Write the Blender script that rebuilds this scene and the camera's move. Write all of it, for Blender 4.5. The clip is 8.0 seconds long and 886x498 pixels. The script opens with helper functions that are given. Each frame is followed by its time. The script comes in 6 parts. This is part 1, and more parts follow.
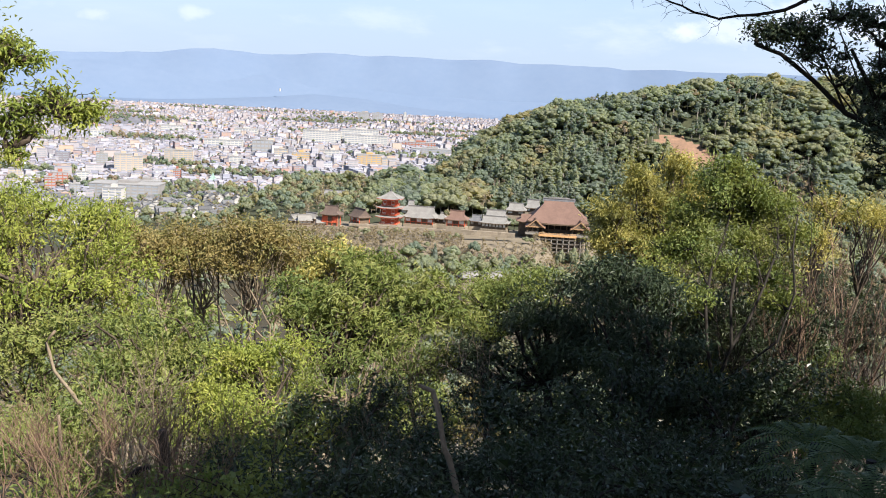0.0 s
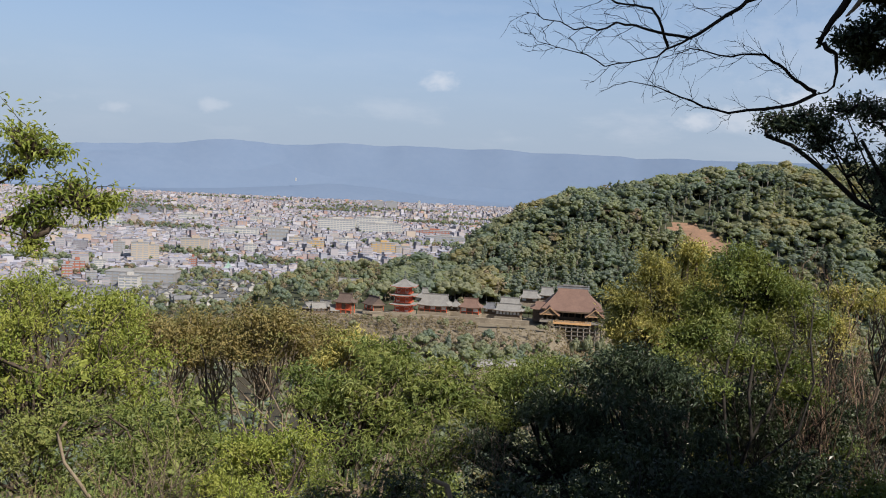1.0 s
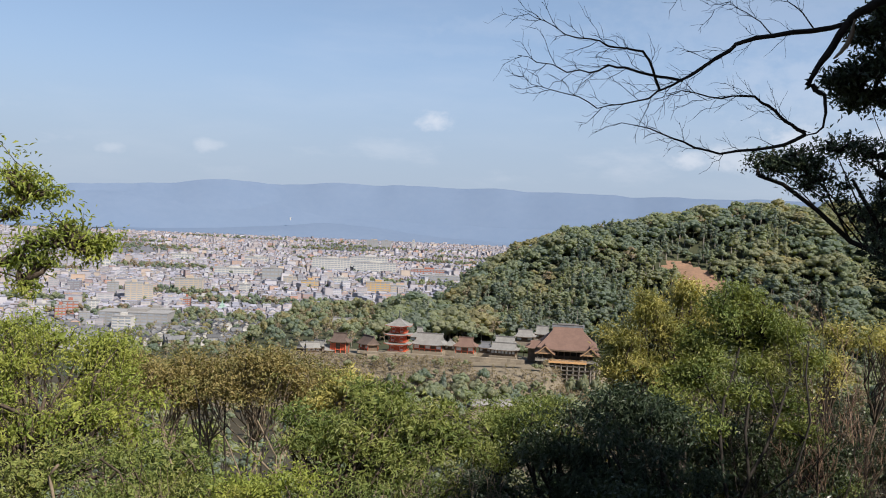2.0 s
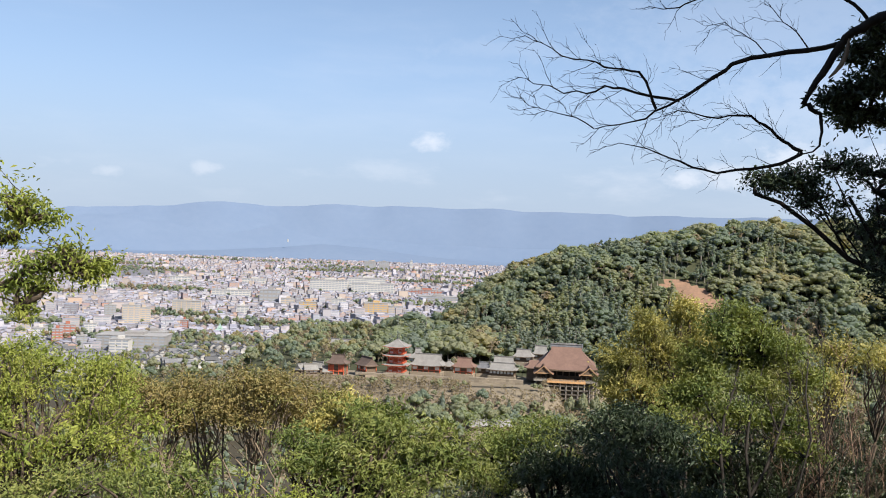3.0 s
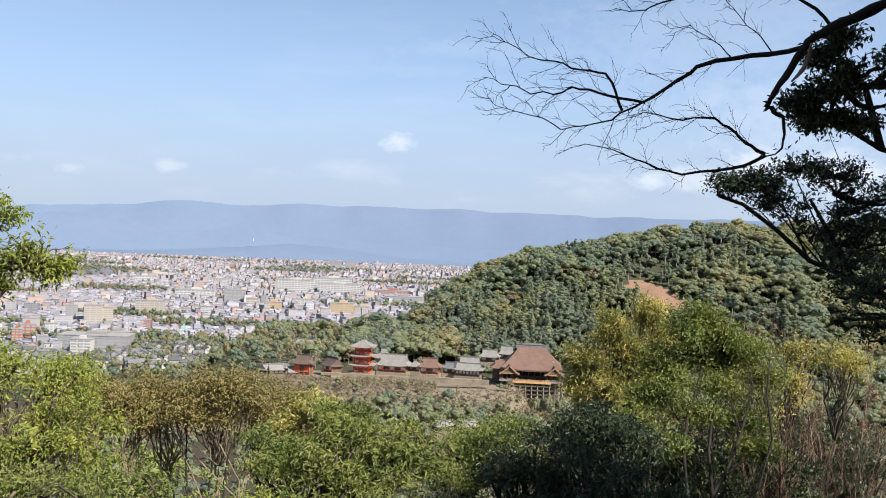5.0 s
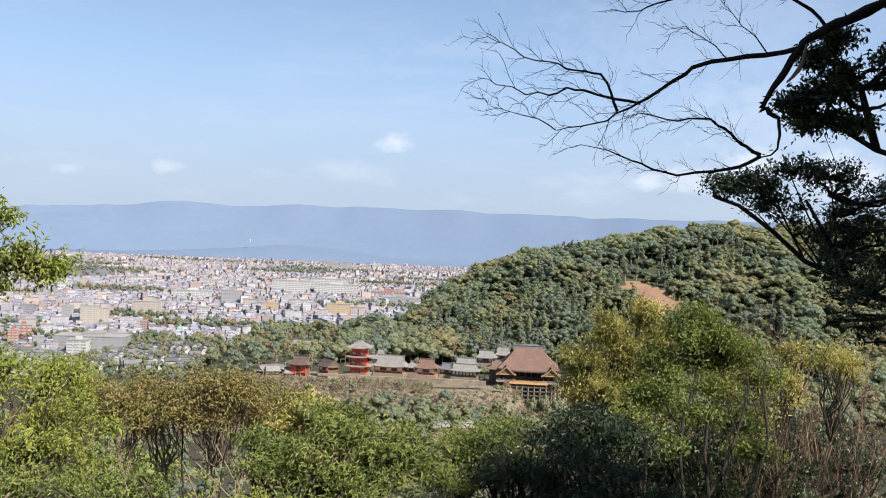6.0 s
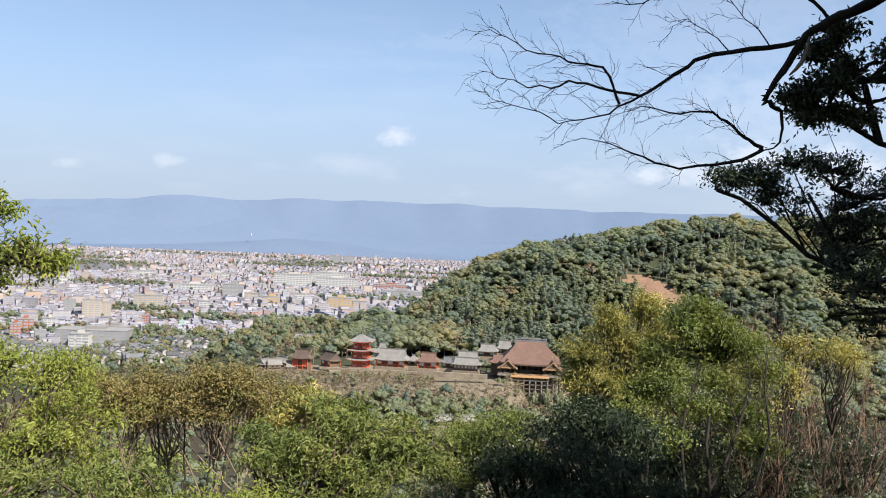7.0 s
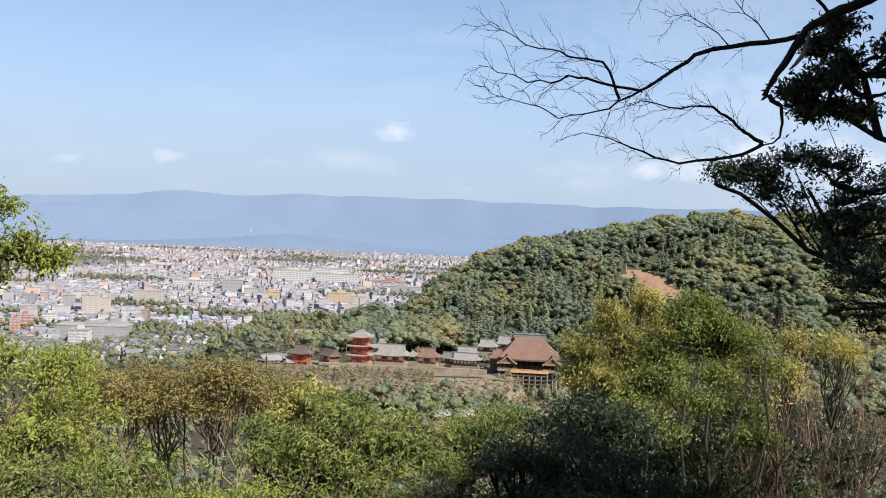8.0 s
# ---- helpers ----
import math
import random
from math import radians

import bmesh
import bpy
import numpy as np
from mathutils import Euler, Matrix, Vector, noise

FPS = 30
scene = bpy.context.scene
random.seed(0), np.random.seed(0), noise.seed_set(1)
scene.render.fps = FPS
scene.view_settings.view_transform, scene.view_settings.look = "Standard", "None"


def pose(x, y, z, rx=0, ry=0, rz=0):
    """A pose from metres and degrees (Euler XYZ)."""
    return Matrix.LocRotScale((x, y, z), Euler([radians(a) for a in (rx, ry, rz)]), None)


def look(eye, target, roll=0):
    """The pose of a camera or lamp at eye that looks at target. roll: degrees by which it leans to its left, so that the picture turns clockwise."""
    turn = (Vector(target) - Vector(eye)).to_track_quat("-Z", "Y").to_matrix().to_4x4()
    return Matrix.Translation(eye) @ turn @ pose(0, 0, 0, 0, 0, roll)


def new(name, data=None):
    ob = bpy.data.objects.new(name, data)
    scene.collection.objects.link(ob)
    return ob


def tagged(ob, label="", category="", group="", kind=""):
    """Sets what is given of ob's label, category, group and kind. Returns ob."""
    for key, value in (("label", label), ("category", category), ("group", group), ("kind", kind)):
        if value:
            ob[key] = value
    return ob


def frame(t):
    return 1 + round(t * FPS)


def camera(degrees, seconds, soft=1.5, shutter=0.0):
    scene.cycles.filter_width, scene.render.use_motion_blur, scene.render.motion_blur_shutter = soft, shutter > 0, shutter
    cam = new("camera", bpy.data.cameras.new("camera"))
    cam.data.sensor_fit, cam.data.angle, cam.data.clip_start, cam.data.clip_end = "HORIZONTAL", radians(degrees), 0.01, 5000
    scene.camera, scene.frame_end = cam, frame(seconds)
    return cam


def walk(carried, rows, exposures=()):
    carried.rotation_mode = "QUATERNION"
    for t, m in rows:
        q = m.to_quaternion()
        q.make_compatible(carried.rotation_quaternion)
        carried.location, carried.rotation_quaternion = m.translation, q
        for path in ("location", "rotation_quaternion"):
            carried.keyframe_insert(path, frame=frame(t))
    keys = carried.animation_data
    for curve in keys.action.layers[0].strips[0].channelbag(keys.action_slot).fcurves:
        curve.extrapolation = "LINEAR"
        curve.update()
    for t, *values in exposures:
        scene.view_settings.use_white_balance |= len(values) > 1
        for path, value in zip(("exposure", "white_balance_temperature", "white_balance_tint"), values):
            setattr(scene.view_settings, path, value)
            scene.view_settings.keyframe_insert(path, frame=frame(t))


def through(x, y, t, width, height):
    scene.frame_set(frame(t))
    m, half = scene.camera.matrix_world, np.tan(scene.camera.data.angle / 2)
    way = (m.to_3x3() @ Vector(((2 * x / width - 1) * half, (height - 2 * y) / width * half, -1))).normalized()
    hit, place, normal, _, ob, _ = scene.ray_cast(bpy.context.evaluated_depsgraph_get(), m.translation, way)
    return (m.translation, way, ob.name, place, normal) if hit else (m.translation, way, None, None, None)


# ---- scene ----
EYE = 1.6
cam = camera(50.8, 8.0, soft=1.0)
ROWS = [
    (0.0, 0.0093, 0.0165, -0.0299, 80.929, -2.978, -0.019),
    (0.5, 0.0078, 0.0213, -0.0185, 84.297, -2.863, 0.698),
    (1.0, 0.0085, 0.0170, -0.0089, 86.261, -2.819, 0.820),
    (1.5, 0.0093, 0.0071, -0.0045, 87.574, -2.831, 0.599),
    (3.0, 0.0012, -0.0021, 0.0024, 89.931, -2.177, 0.325),
    (3.5, 0.0000, 0.0000, 0.0000, 90.000, -2.200, 0.000),
    (4.0, -0.0023, 0.0055, -0.0018, 89.891, -2.259, -0.546),
    (4.5, -0.0026, -0.0014, -0.0009, 89.955, -2.353, -1.274),
    (6.0, 0.0092, 0.0111, 0.0001, 90.089, -2.454, -1.929),
    (6.5, 0.0077, 0.0123, -0.0005, 89.815, -2.491, -1.842),
    (7.0, 0.0084, 0.0185, 0.0000, 89.697, -2.404, -1.839),
    (7.5, 0.0089, 0.0222, -0.0015, 89.551, -2.393, -1.889),
    (8.0, 0.0063, 0.0183, -0.0023, 89.415, -2.363, -1.874),
]
EXPOSURES = [(0.0, 1.16), (0.2, 0.84), (0.5, 0.63), (1.0, 0.45), (1.5, 0.47), (2.8, 0.79), (3.5, 0.88), (8.0, 0.86)]
walk(cam, [(t, pose(x, y, EYE + z, rx, ry, rz)) for t, x, y, z, rx, ry, rz in ROWS], EXPOSURES)

# ---- sky, sun ----
SUN_FROM = Vector((0.52, -0.48, 0.70)).normalized()
world = bpy.data.worlds.new("world")
scene.world = world
world.use_nodes = True
nt = world.node_tree
nt.nodes.clear()
n_out = nt.nodes.new("ShaderNodeOutputWorld")
n_bg = nt.nodes.new("ShaderNodeBackground")
n_sky = nt.nodes.new("ShaderNodeTexSky")
n_sky.sky_type = "NISHITA"
n_sky.sun_disc = False
n_sky.sun_elevation = math.asin(SUN_FROM.z)
n_sky.sun_rotation = math.atan2(SUN_FROM.x, SUN_FROM.y)
n_sky.altitude = 200
n_sky.air_density = 1.0
n_sky.dust_density = 1.5
n_sky.ozone_density = 1.5
n_bg.inputs["Strength"].default_value = 0.078
n_geo = nt.nodes.new("ShaderNodeTexCoord")


def wmath(op, a, b=None, c=None):
    n = nt.nodes.new("ShaderNodeMath")
    n.operation = op
    for i, v in enumerate((a, b, c)):
        if v is None:
            continue
        if isinstance(v, (int, float)):
            n.inputs[i].default_value = v
        else:
            nt.links.new(v, n.inputs[i])
    return n.outputs[0]


def wnoise(scale, stretch, detail=6, rough=0.55):
    m = nt.nodes.new("ShaderNodeMapping")
    m.inputs["Scale"].default_value = stretch
    nt.links.new(n_geo.outputs["Generated"], m.inputs["Vector"])
    n = nt.nodes.new("ShaderNodeTexNoise")
    n.inputs["Scale"].default_value = scale
    n.inputs["Detail"].default_value = detail
    n.inputs["Roughness"].default_value = rough
    nt.links.new(m.outputs[0], n.inputs["Vector"])
    return n.outputs["Fac"]


def wramp(v, lo, hi):
    n = nt.nodes.new("ShaderNodeMapRange")
    n.interpolation_type = "SMOOTHSTEP"
    n.inputs["From Min"].default_value = lo
    n.inputs["From Max"].default_value = hi
    nt.links.new(v, n.inputs["Value"])
    return n.outputs[0]


def wpuff(a, e, wide, high):
    """A small soft cloud at the bearing a and height e of the sky."""
    d = nt.nodes.new("ShaderNodeVectorMath")
    d.operation = "SUBTRACT"
    v = Vector((a, 1, e)).normalized()
    d.inputs[1].default_value = v
    nt.links.new(n_geo.outputs["Generated"], d.inputs[0])
    m = nt.nodes.new("ShaderNodeVectorMath")
    m.operation = "MULTIPLY"
    m.inputs[1].default_value = (1 / wide, 1 / wide, 1 / high)
    nt.links.new(d.outputs[0], m.inputs[0])
    l = nt.nodes.new("ShaderNodeVectorMath")
    l.operation = "LENGTH"
    nt.links.new(m.outputs[0], l.inputs[0])
    broken = wnoise(45, (1, 1, 1.6), 7, 0.6)
    return wramp(wmath("SUBTRACT", wmath("MULTIPLY", broken, 2.0), l.outputs["Value"]), -0.15, 0.9)


n_sep = nt.nodes.new("ShaderNodeSeparateXYZ")
nt.links.new(n_geo.outputs["Generated"], n_sep.inputs[0])
height = n_sep.outputs["Z"]
# thin high veil, a cloud bank low over the far hills, and single puffs
veil = wmath("MULTIPLY", wramp(wnoise(2.2, (1.0, 1.0, 5.0), 7, 0.6), 0.48, 0.80), 0.14)
low = wmath("MULTIPLY", wramp(wnoise(7.0, (1.0, 1.0, 3.2), 8, 0.6), 0.50, 0.72), wmath("MULTIPLY", wramp(height, 0.03, 0.07), wramp(height, 0.13, 0.08)))
clouds = wmath("MAXIMUM", veil, wmath("MULTIPLY", low, 0.2))
for a, e, wide, high, much in ((-0.0213, 0.1135, 0.022, 0.011, 0.55), (-0.266, 0.077, 0.018, 0.009, 0.3), (-0.365, 0.07, 0.018, 0.008, 0.25), (0.252, 0.084, 0.03, 0.012, 0.5), (0.30, 0.088, 0.05, 0.018, 0.42), (0.37, 0.105, 0.05, 0.022, 0.5), (0.46, 0.10, 0.06, 0.03, 0.5), (0.06, 0.215, 0.13, 0.016, 0.09), (-0.02, 0.19, 0.10, 0.010, 0.06), (0.34, 0.26, 0.22, 0.10, 0.12), (0.42, 0.17, 0.16, 0.06, 0.2)):
    clouds = wmath("MAXIMUM", clouds, wmath("MULTIPLY", wpuff(a, e, wide, high), much))
haze = wmath("MULTIPLY", wramp(height, 0.50, -0.05), 0.58)
n_hz = nt.nodes.new("ShaderNodeMixRGB")
n_hz.inputs["Color2"].default_value = (3.8, 5.35, 8.5, 1)
nt.links.new(haze, n_hz.inputs["Fac"])
nt.links.new(n_sky.outputs[0], n_hz.inputs["Color1"])
n_mix = nt.nodes.new("ShaderNodeMixRGB")
n_mix.inputs["Color2"].default_value = (7.4, 7.6, 8.2, 1)
nt.links.new(clouds, n_mix.inputs["Fac"])
n_lo = nt.nodes.new("ShaderNodeMixRGB")
n_lo.inputs["Color2"].default_value = (3.65, 4.35, 5.35, 1)
nt.links.new(wmath("MULTIPLY", wramp(height, 0.20, 0.03), 0.72), n_lo.inputs["Fac"])
nt.links.new(n_hz.outputs[0], n_lo.inputs["Color1"])
nt.links.new(n_lo.outputs[0], n_mix.inputs["Color1"])
nt.links.new(n_mix.outputs[0], n_bg.inputs["Color"])
nt.links.new(n_bg.outputs[0], n_out.inputs["Surface"])

sun = new("sun", bpy.data.lights.new("sun", "SUN"))
sun.data.energy = 5.0
sun.data.angle = radians(0.6)
sun.data.color = (1.0, 0.915, 0.79)
sun.matrix_world = look(SUN_FROM * 100, (0, 0, 0))


# ---- materials ----
def mat(name, c1, c2, rough=0.8, scale=1.0, bump=0.0, metal=0.0, island=0.0, each=0.0, glow=0.0, spec=0.3):
    """Two colours mixed by coarse and fine noise; island / each: how far brightness varies from piece to piece / object to object."""
    m = bpy.data.materials.new(name)
    m.use_nodes = True
    t = m.node_tree
    b = t.nodes["Principled BSDF"]
    b.inputs["Roughness"].default_value = rough
    b.inputs["Metallic"].default_value = metal
    b.inputs["Specular IOR Level"].default_value = spec
    co = t.nodes.new("ShaderNodeTexCoord")
    facs = []
    for s, det in ((scale, 4), (scale * 7.3, 6)):
        n = t.nodes.new("ShaderNodeTexNoise")
        n.inputs["Scale"].default_value = s
        n.inputs["Detail"].default_value = det
        t.links.new(co.outputs["Object"], n.inputs["Vector"])
        facs.append(n.outputs["Fac"])
    add = t.nodes.new("ShaderNodeMath")
    add.operation = "ADD"
    t.links.new(facs[0], add.inputs[0])
    t.links.new(facs[1], add.inputs[1])
    rng = t.nodes.new("ShaderNodeMapRange")
    rng.inputs["From Min"].default_value = 0.7
    rng.inputs["From Max"].default_value = 1.3
    t.links.new(add.outputs[0], rng.inputs["Value"])
    mix = t.nodes.new("ShaderNodeMixRGB")
    mix.inputs["Color1"].default_value = (*c1, 1)
    mix.inputs["Color2"].default_value = (*c2, 1)
    t.links.new(rng.outputs[0], mix.inputs["Fac"])
    col = mix.outputs[0]
    for amount, node, sock in ((island, "ShaderNodeNewGeometry", "Random Per Island"), (each, "ShaderNodeObjectInfo", "Random")):
        if amount:
            g = t.nodes.new(node)
            r = t.nodes.new("ShaderNodeMapRange")
            r.inputs["To Min"].default_value = 1 - amount
            r.inputs["To Max"].default_value = 1 + amount
            t.links.new(g.outputs[sock], r.inputs["Value"])
            h = t.nodes.new("ShaderNodeHueSaturation")
            t.links.new(r.outputs[0], h.inputs["Value"])
            t.links.new(col, h.inputs["Color"])
            col = h.outputs[0]
    t.links.new(col, b.inputs["Base Color"])
    if glow:
        t.links.new(col, b.inputs["Emission Color"])
        b.inputs["Emission Strength"].default_value = glow
    if bump:
        bm_ = t.nodes.new("ShaderNodeBump")
        bm_.inputs["Strength"].default_value = bump
        t.links.new(facs[1], bm_.inputs["Height"])
        t.links.new(bm_.outputs[0], b.inputs["Normal"])
    return m


def palette(name, colours, rough=0.75, spec=0.3, through=0.0, patch=0.0):
    """Every loose piece takes one of the colours; with through, light passes it as it does a leaf; patch: the scale of patches of like colour."""
    m = bpy.data.materials.new(name)
    m.use_nodes = True
    t = m.node_tree
    b = t.nodes["Principled BSDF"]
    b.inputs["Roughness"].default_value = rough
    b.inputs["Specular IOR Level"].default_value = spec
    g = t.nodes.new("ShaderNodeNewGeometry")
    r = t.nodes.new("ShaderNodeValToRGB")
    el = r.color_ramp.elements
    while len(el) < len(colours):
        el.new(0.5)
    for i, c in enumerate(colours):
        el[i].position = i / max(1, len(colours) - 1)
        el[i].color = (*c, 1)
    if patch:
        co = t.nodes.new("ShaderNodeTexCoord")
        n = t.nodes.new("ShaderNodeTexNoise")
        n.inputs["Scale"].default_value = patch
        n.inputs["Detail"].default_value = 3
        t.links.new(co.outputs["Object"], n.inputs["Vector"])
        k = t.nodes.new("ShaderNodeMapRange")
        k.inputs["From Min"].default_value = 0.32
        k.inputs["From Max"].default_value = 0.68
        t.links.new(n.outputs["Fac"], k.inputs["Value"])
        m2 = t.nodes.new("ShaderNodeMixRGB")
        m2.inputs["Fac"].default_value = 0.7
        t.links.new(g.outputs["Random Per Island"], m2.inputs["Color1"])
        t.links.new(k.outputs[0], m2.inputs["Color2"])
        t.links.new(m2.outputs[0], r.inputs["Fac"])
    else:
        t.links.new(g.outputs["Random Per Island"], r.inputs["Fac"])
    t.links.new(r.outputs["Color"], b.inputs["Base Color"])
    if through:
        tr = t.nodes.new("ShaderNodeBsdfTranslucent")
        mul = t.nodes.new("ShaderNodeMixRGB")
        mul.blend_type = "MULTIPLY"
        mul.inputs["Fac"].default_value = 1
        mul.inputs["Color2"].default_value = (1.5, 1.45, 0.5, 1)
        t.links.new(r.outputs["Color"], mul.inputs["Color1"])
        t.links.new(mul.outputs[0], tr.inputs["Color"])
        ms = t.nodes.new("ShaderNodeMixShader")
        ms.inputs["Fac"].default_value = through
        t.links.new(b.outputs[0], ms.inputs[1])
        t.links.new(tr.outputs[0], ms.inputs[2])
        t.links.new(ms.outputs[0], t.nodes["Material Output"].inputs["Surface"])
    return m


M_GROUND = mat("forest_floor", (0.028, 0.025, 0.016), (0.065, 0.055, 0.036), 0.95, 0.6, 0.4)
M_SLOPE = mat("dry_brown_slope", (0.137, 0.115, 0.086), (0.205, 0.176, 0.130), 0.95, 0.12, 0.4)
M_SCRUB = mat("green_undergrowth", (0.031, 0.037, 0.020), (0.055, 0.060, 0.032), 0.95, 0.15, 0.6)
# town ground with the haze put in as a bluish tone
M_PLAIN = mat("hazed_town_ground", (0.120, 0.123, 0.146), (0.199, 0.199, 0.228), 0.9, 0.01)
M_BARK = mat("bark", (0.041, 0.030, 0.022), (0.094, 0.074, 0.055), 0.9, 6, 0.6)
M_BARK_PALE = mat("pale_bark", (0.136, 0.105, 0.074), (0.223, 0.180, 0.130), 0.9, 6, 0.5)
M_BARK_DARK = mat("dark_bark", (0.017, 0.014, 0.012), (0.041, 0.034, 0.028), 0.9, 9, 0.7)
M_BOUGH = mat("black_bark", (0.009, 0.008, 0.007), (0.026, 0.021, 0.017), 0.85, 9, 0.8)
M_DRY = palette("dry_twigs", [(0.119, 0.074, 0.051), (0.175, 0.112, 0.079), (0.246, 0.175, 0.129)], 0.9)
M_STRAW = palette("dry_grass", [(0.42, 0.36, 0.25), (0.52, 0.46, 0.34), (0.34, 0.28, 0.18)], 0.9)
M_LEAF_BRIGHT = palette("bright_leaves", [(0.126, 0.180, 0.045), (0.195, 0.239, 0.057), (0.267, 0.294, 0.070), (0.333, 0.330, 0.100)], 0.55, 0.18, through=0.28, patch=1.6)
M_LEAF_MID = palette("green_leaves", [(0.082, 0.124, 0.043), (0.130, 0.170, 0.052), (0.193, 0.219, 0.068), (0.259, 0.260, 0.096)], 0.52, 0.22, through=0.25, patch=1.6)
# dark leaves: the shade of the undergrowth is put into their colour
M_LEAF_SHADED = palette("shade_dark_leaves", [(0.017, 0.028, 0.013), (0.025, 0.041, 0.018), (0.041, 0.059, 0.024), (0.067, 0.084, 0.037)], 0.38, 0.45, through=0.12, patch=1.8)
M_LEAF_GREY = palette("glossy_drooping_leaves", [(0.028, 0.044, 0.028), (0.046, 0.069, 0.041), (0.083, 0.108, 0.062)], 0.46, 0.32, through=0.12, patch=1.8)
M_LEAF_RUST = palette("russet_leaves", [(0.097, 0.109, 0.043), (0.159, 0.150, 0.058), (0.234, 0.184, 0.073), (0.170, 0.194, 0.066)], 0.55, 0.3, through=0.2, patch=0.7)
M_LEAF_GOLD = palette("golden_needles", [(0.113, 0.124, 0.042), (0.229, 0.229, 0.076), (0.367, 0.333, 0.112), (0.484, 0.429, 0.171)], 0.55, 0.3, through=0.25, patch=1.3)
M_FERN = palette("fern_fronds", [(0.05, 0.085, 0.028), (0.09, 0.125, 0.042)], 0.6, 0.3, through=0.3)
# haze is put into these wood colours: paler and greyer than the leaves
HAZED_GREENS = [
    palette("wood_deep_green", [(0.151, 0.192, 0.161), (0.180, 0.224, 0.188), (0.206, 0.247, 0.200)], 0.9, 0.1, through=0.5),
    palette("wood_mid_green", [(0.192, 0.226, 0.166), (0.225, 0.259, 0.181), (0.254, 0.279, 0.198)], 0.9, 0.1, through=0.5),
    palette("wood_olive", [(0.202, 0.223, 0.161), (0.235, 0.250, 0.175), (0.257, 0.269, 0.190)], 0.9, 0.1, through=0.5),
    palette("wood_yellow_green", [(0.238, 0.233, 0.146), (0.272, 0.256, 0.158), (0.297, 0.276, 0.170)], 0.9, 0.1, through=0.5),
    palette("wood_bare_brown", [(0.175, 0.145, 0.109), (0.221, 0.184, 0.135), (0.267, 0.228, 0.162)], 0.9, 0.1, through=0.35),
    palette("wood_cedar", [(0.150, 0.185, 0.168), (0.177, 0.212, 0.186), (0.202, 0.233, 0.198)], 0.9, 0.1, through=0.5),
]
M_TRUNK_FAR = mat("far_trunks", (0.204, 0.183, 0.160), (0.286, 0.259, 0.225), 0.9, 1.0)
M_BARE_EARTH = mat("bare_orange_earth", (0.154, 0.105, 0.076), (0.271, 0.162, 0.109), 0.95, 0.3, 0.7)
# far ridges: blue haze is put into the colour and a faint glow
M_MOUNTAIN = mat("haze_tinted_far_forest", (0.114, 0.158, 0.240), (0.124, 0.168, 0.249), 1.0, 0.004, glow=0.13, spec=0.0)
M_MOUNTAIN_NEAR = mat("haze_tinted_foothill_forest", (0.111, 0.153, 0.233), (0.122, 0.164, 0.242), 1.0, 0.005, glow=0.12, spec=0.0)
M_BARK_ROOF = mat("cypress_bark_roof", (0.12, 0.075, 0.062), (0.17, 0.108, 0.088), 0.9, 0.25, 0.3)
M_BARK_DARKROOF = mat("dark_bark_roof", (0.075, 0.055, 0.048), (0.12, 0.09, 0.078), 0.9, 0.25, 0.3)
M_TILE = mat("grey_roof_tiles", (0.147, 0.144, 0.141), (0.228, 0.223, 0.217), 0.7, 0.3, 0.3)
M_TILE_DARK = mat("dark_roof_tiles", (0.09, 0.095, 0.11), (0.17, 0.175, 0.19), 0.6, 0.3, 0.3, each=0.3)
M_VERMILION = mat("vermilion_paint", (0.454, 0.088, 0.043), (0.544, 0.134, 0.066), 0.55, 0.8)
M_PLASTER = mat("white_plaster", (0.66, 0.64, 0.60), (0.78, 0.76, 0.72), 0.85, 0.4)
M_TIMBER = mat("weathered_timber", (0.10, 0.07, 0.05), (0.17, 0.125, 0.09), 0.85, 0.8)
M_TIMBER_GREY = mat("grey_weathered_timber", (0.10, 0.088, 0.078), (0.155, 0.14, 0.122), 0.85, 0.8)
M_RAIL = mat("pale_sunlit_weathered_timber", (0.194, 0.180, 0.162), (0.274, 0.252, 0.223), 0.85, 0.8)
M_STAGE = mat("orange_stage_boards", (0.46, 0.26, 0.12), (0.56, 0.34, 0.17), 0.7, 0.6)
M_GABLE = mat("tan_gable_boards", (0.30, 0.18, 0.10), (0.38, 0.24, 0.14), 0.8, 0.6)
# near-black: the shade inside the hall is put into this colour
M_INSIDE_SHADE = mat("interior_shade", (0.02, 0.017, 0.015), (0.035, 0.03, 0.026), 0.9, 1)
M_STONE = mat("granite_blocks", (0.191, 0.161, 0.125), (0.271, 0.230, 0.178), 0.9, 0.5, 0.5, each=0.2)
M_BRONZE = mat("dark_bronze", (0.10, 0.11, 0.10), (0.18, 0.19, 0.17), 0.5, 2, metal=0.6)
# town walls, roofs and panes: haze put in as a pale blue-grey tint
M_CITY_WALL = palette("hazed_town_walls", [(0.422, 0.422, 0.464), (0.296, 0.282, 0.308), (0.308, 0.272, 0.250), (0.438, 0.438, 0.497), (0.227, 0.215, 0.237), (0.367, 0.324, 0.307), (0.262, 0.260, 0.310), (0.450, 0.445, 0.492), (0.267, 0.177, 0.159), (0.336, 0.327, 0.367), (0.337, 0.273, 0.233), (0.410, 0.399, 0.426), (0.288, 0.299, 0.360), (0.410, 0.324, 0.260), (0.357, 0.221, 0.185), (0.433, 0.365, 0.307), (0.135, 0.134, 0.161), (0.468, 0.451, 0.475), (0.188, 0.179, 0.205)], 0.85)
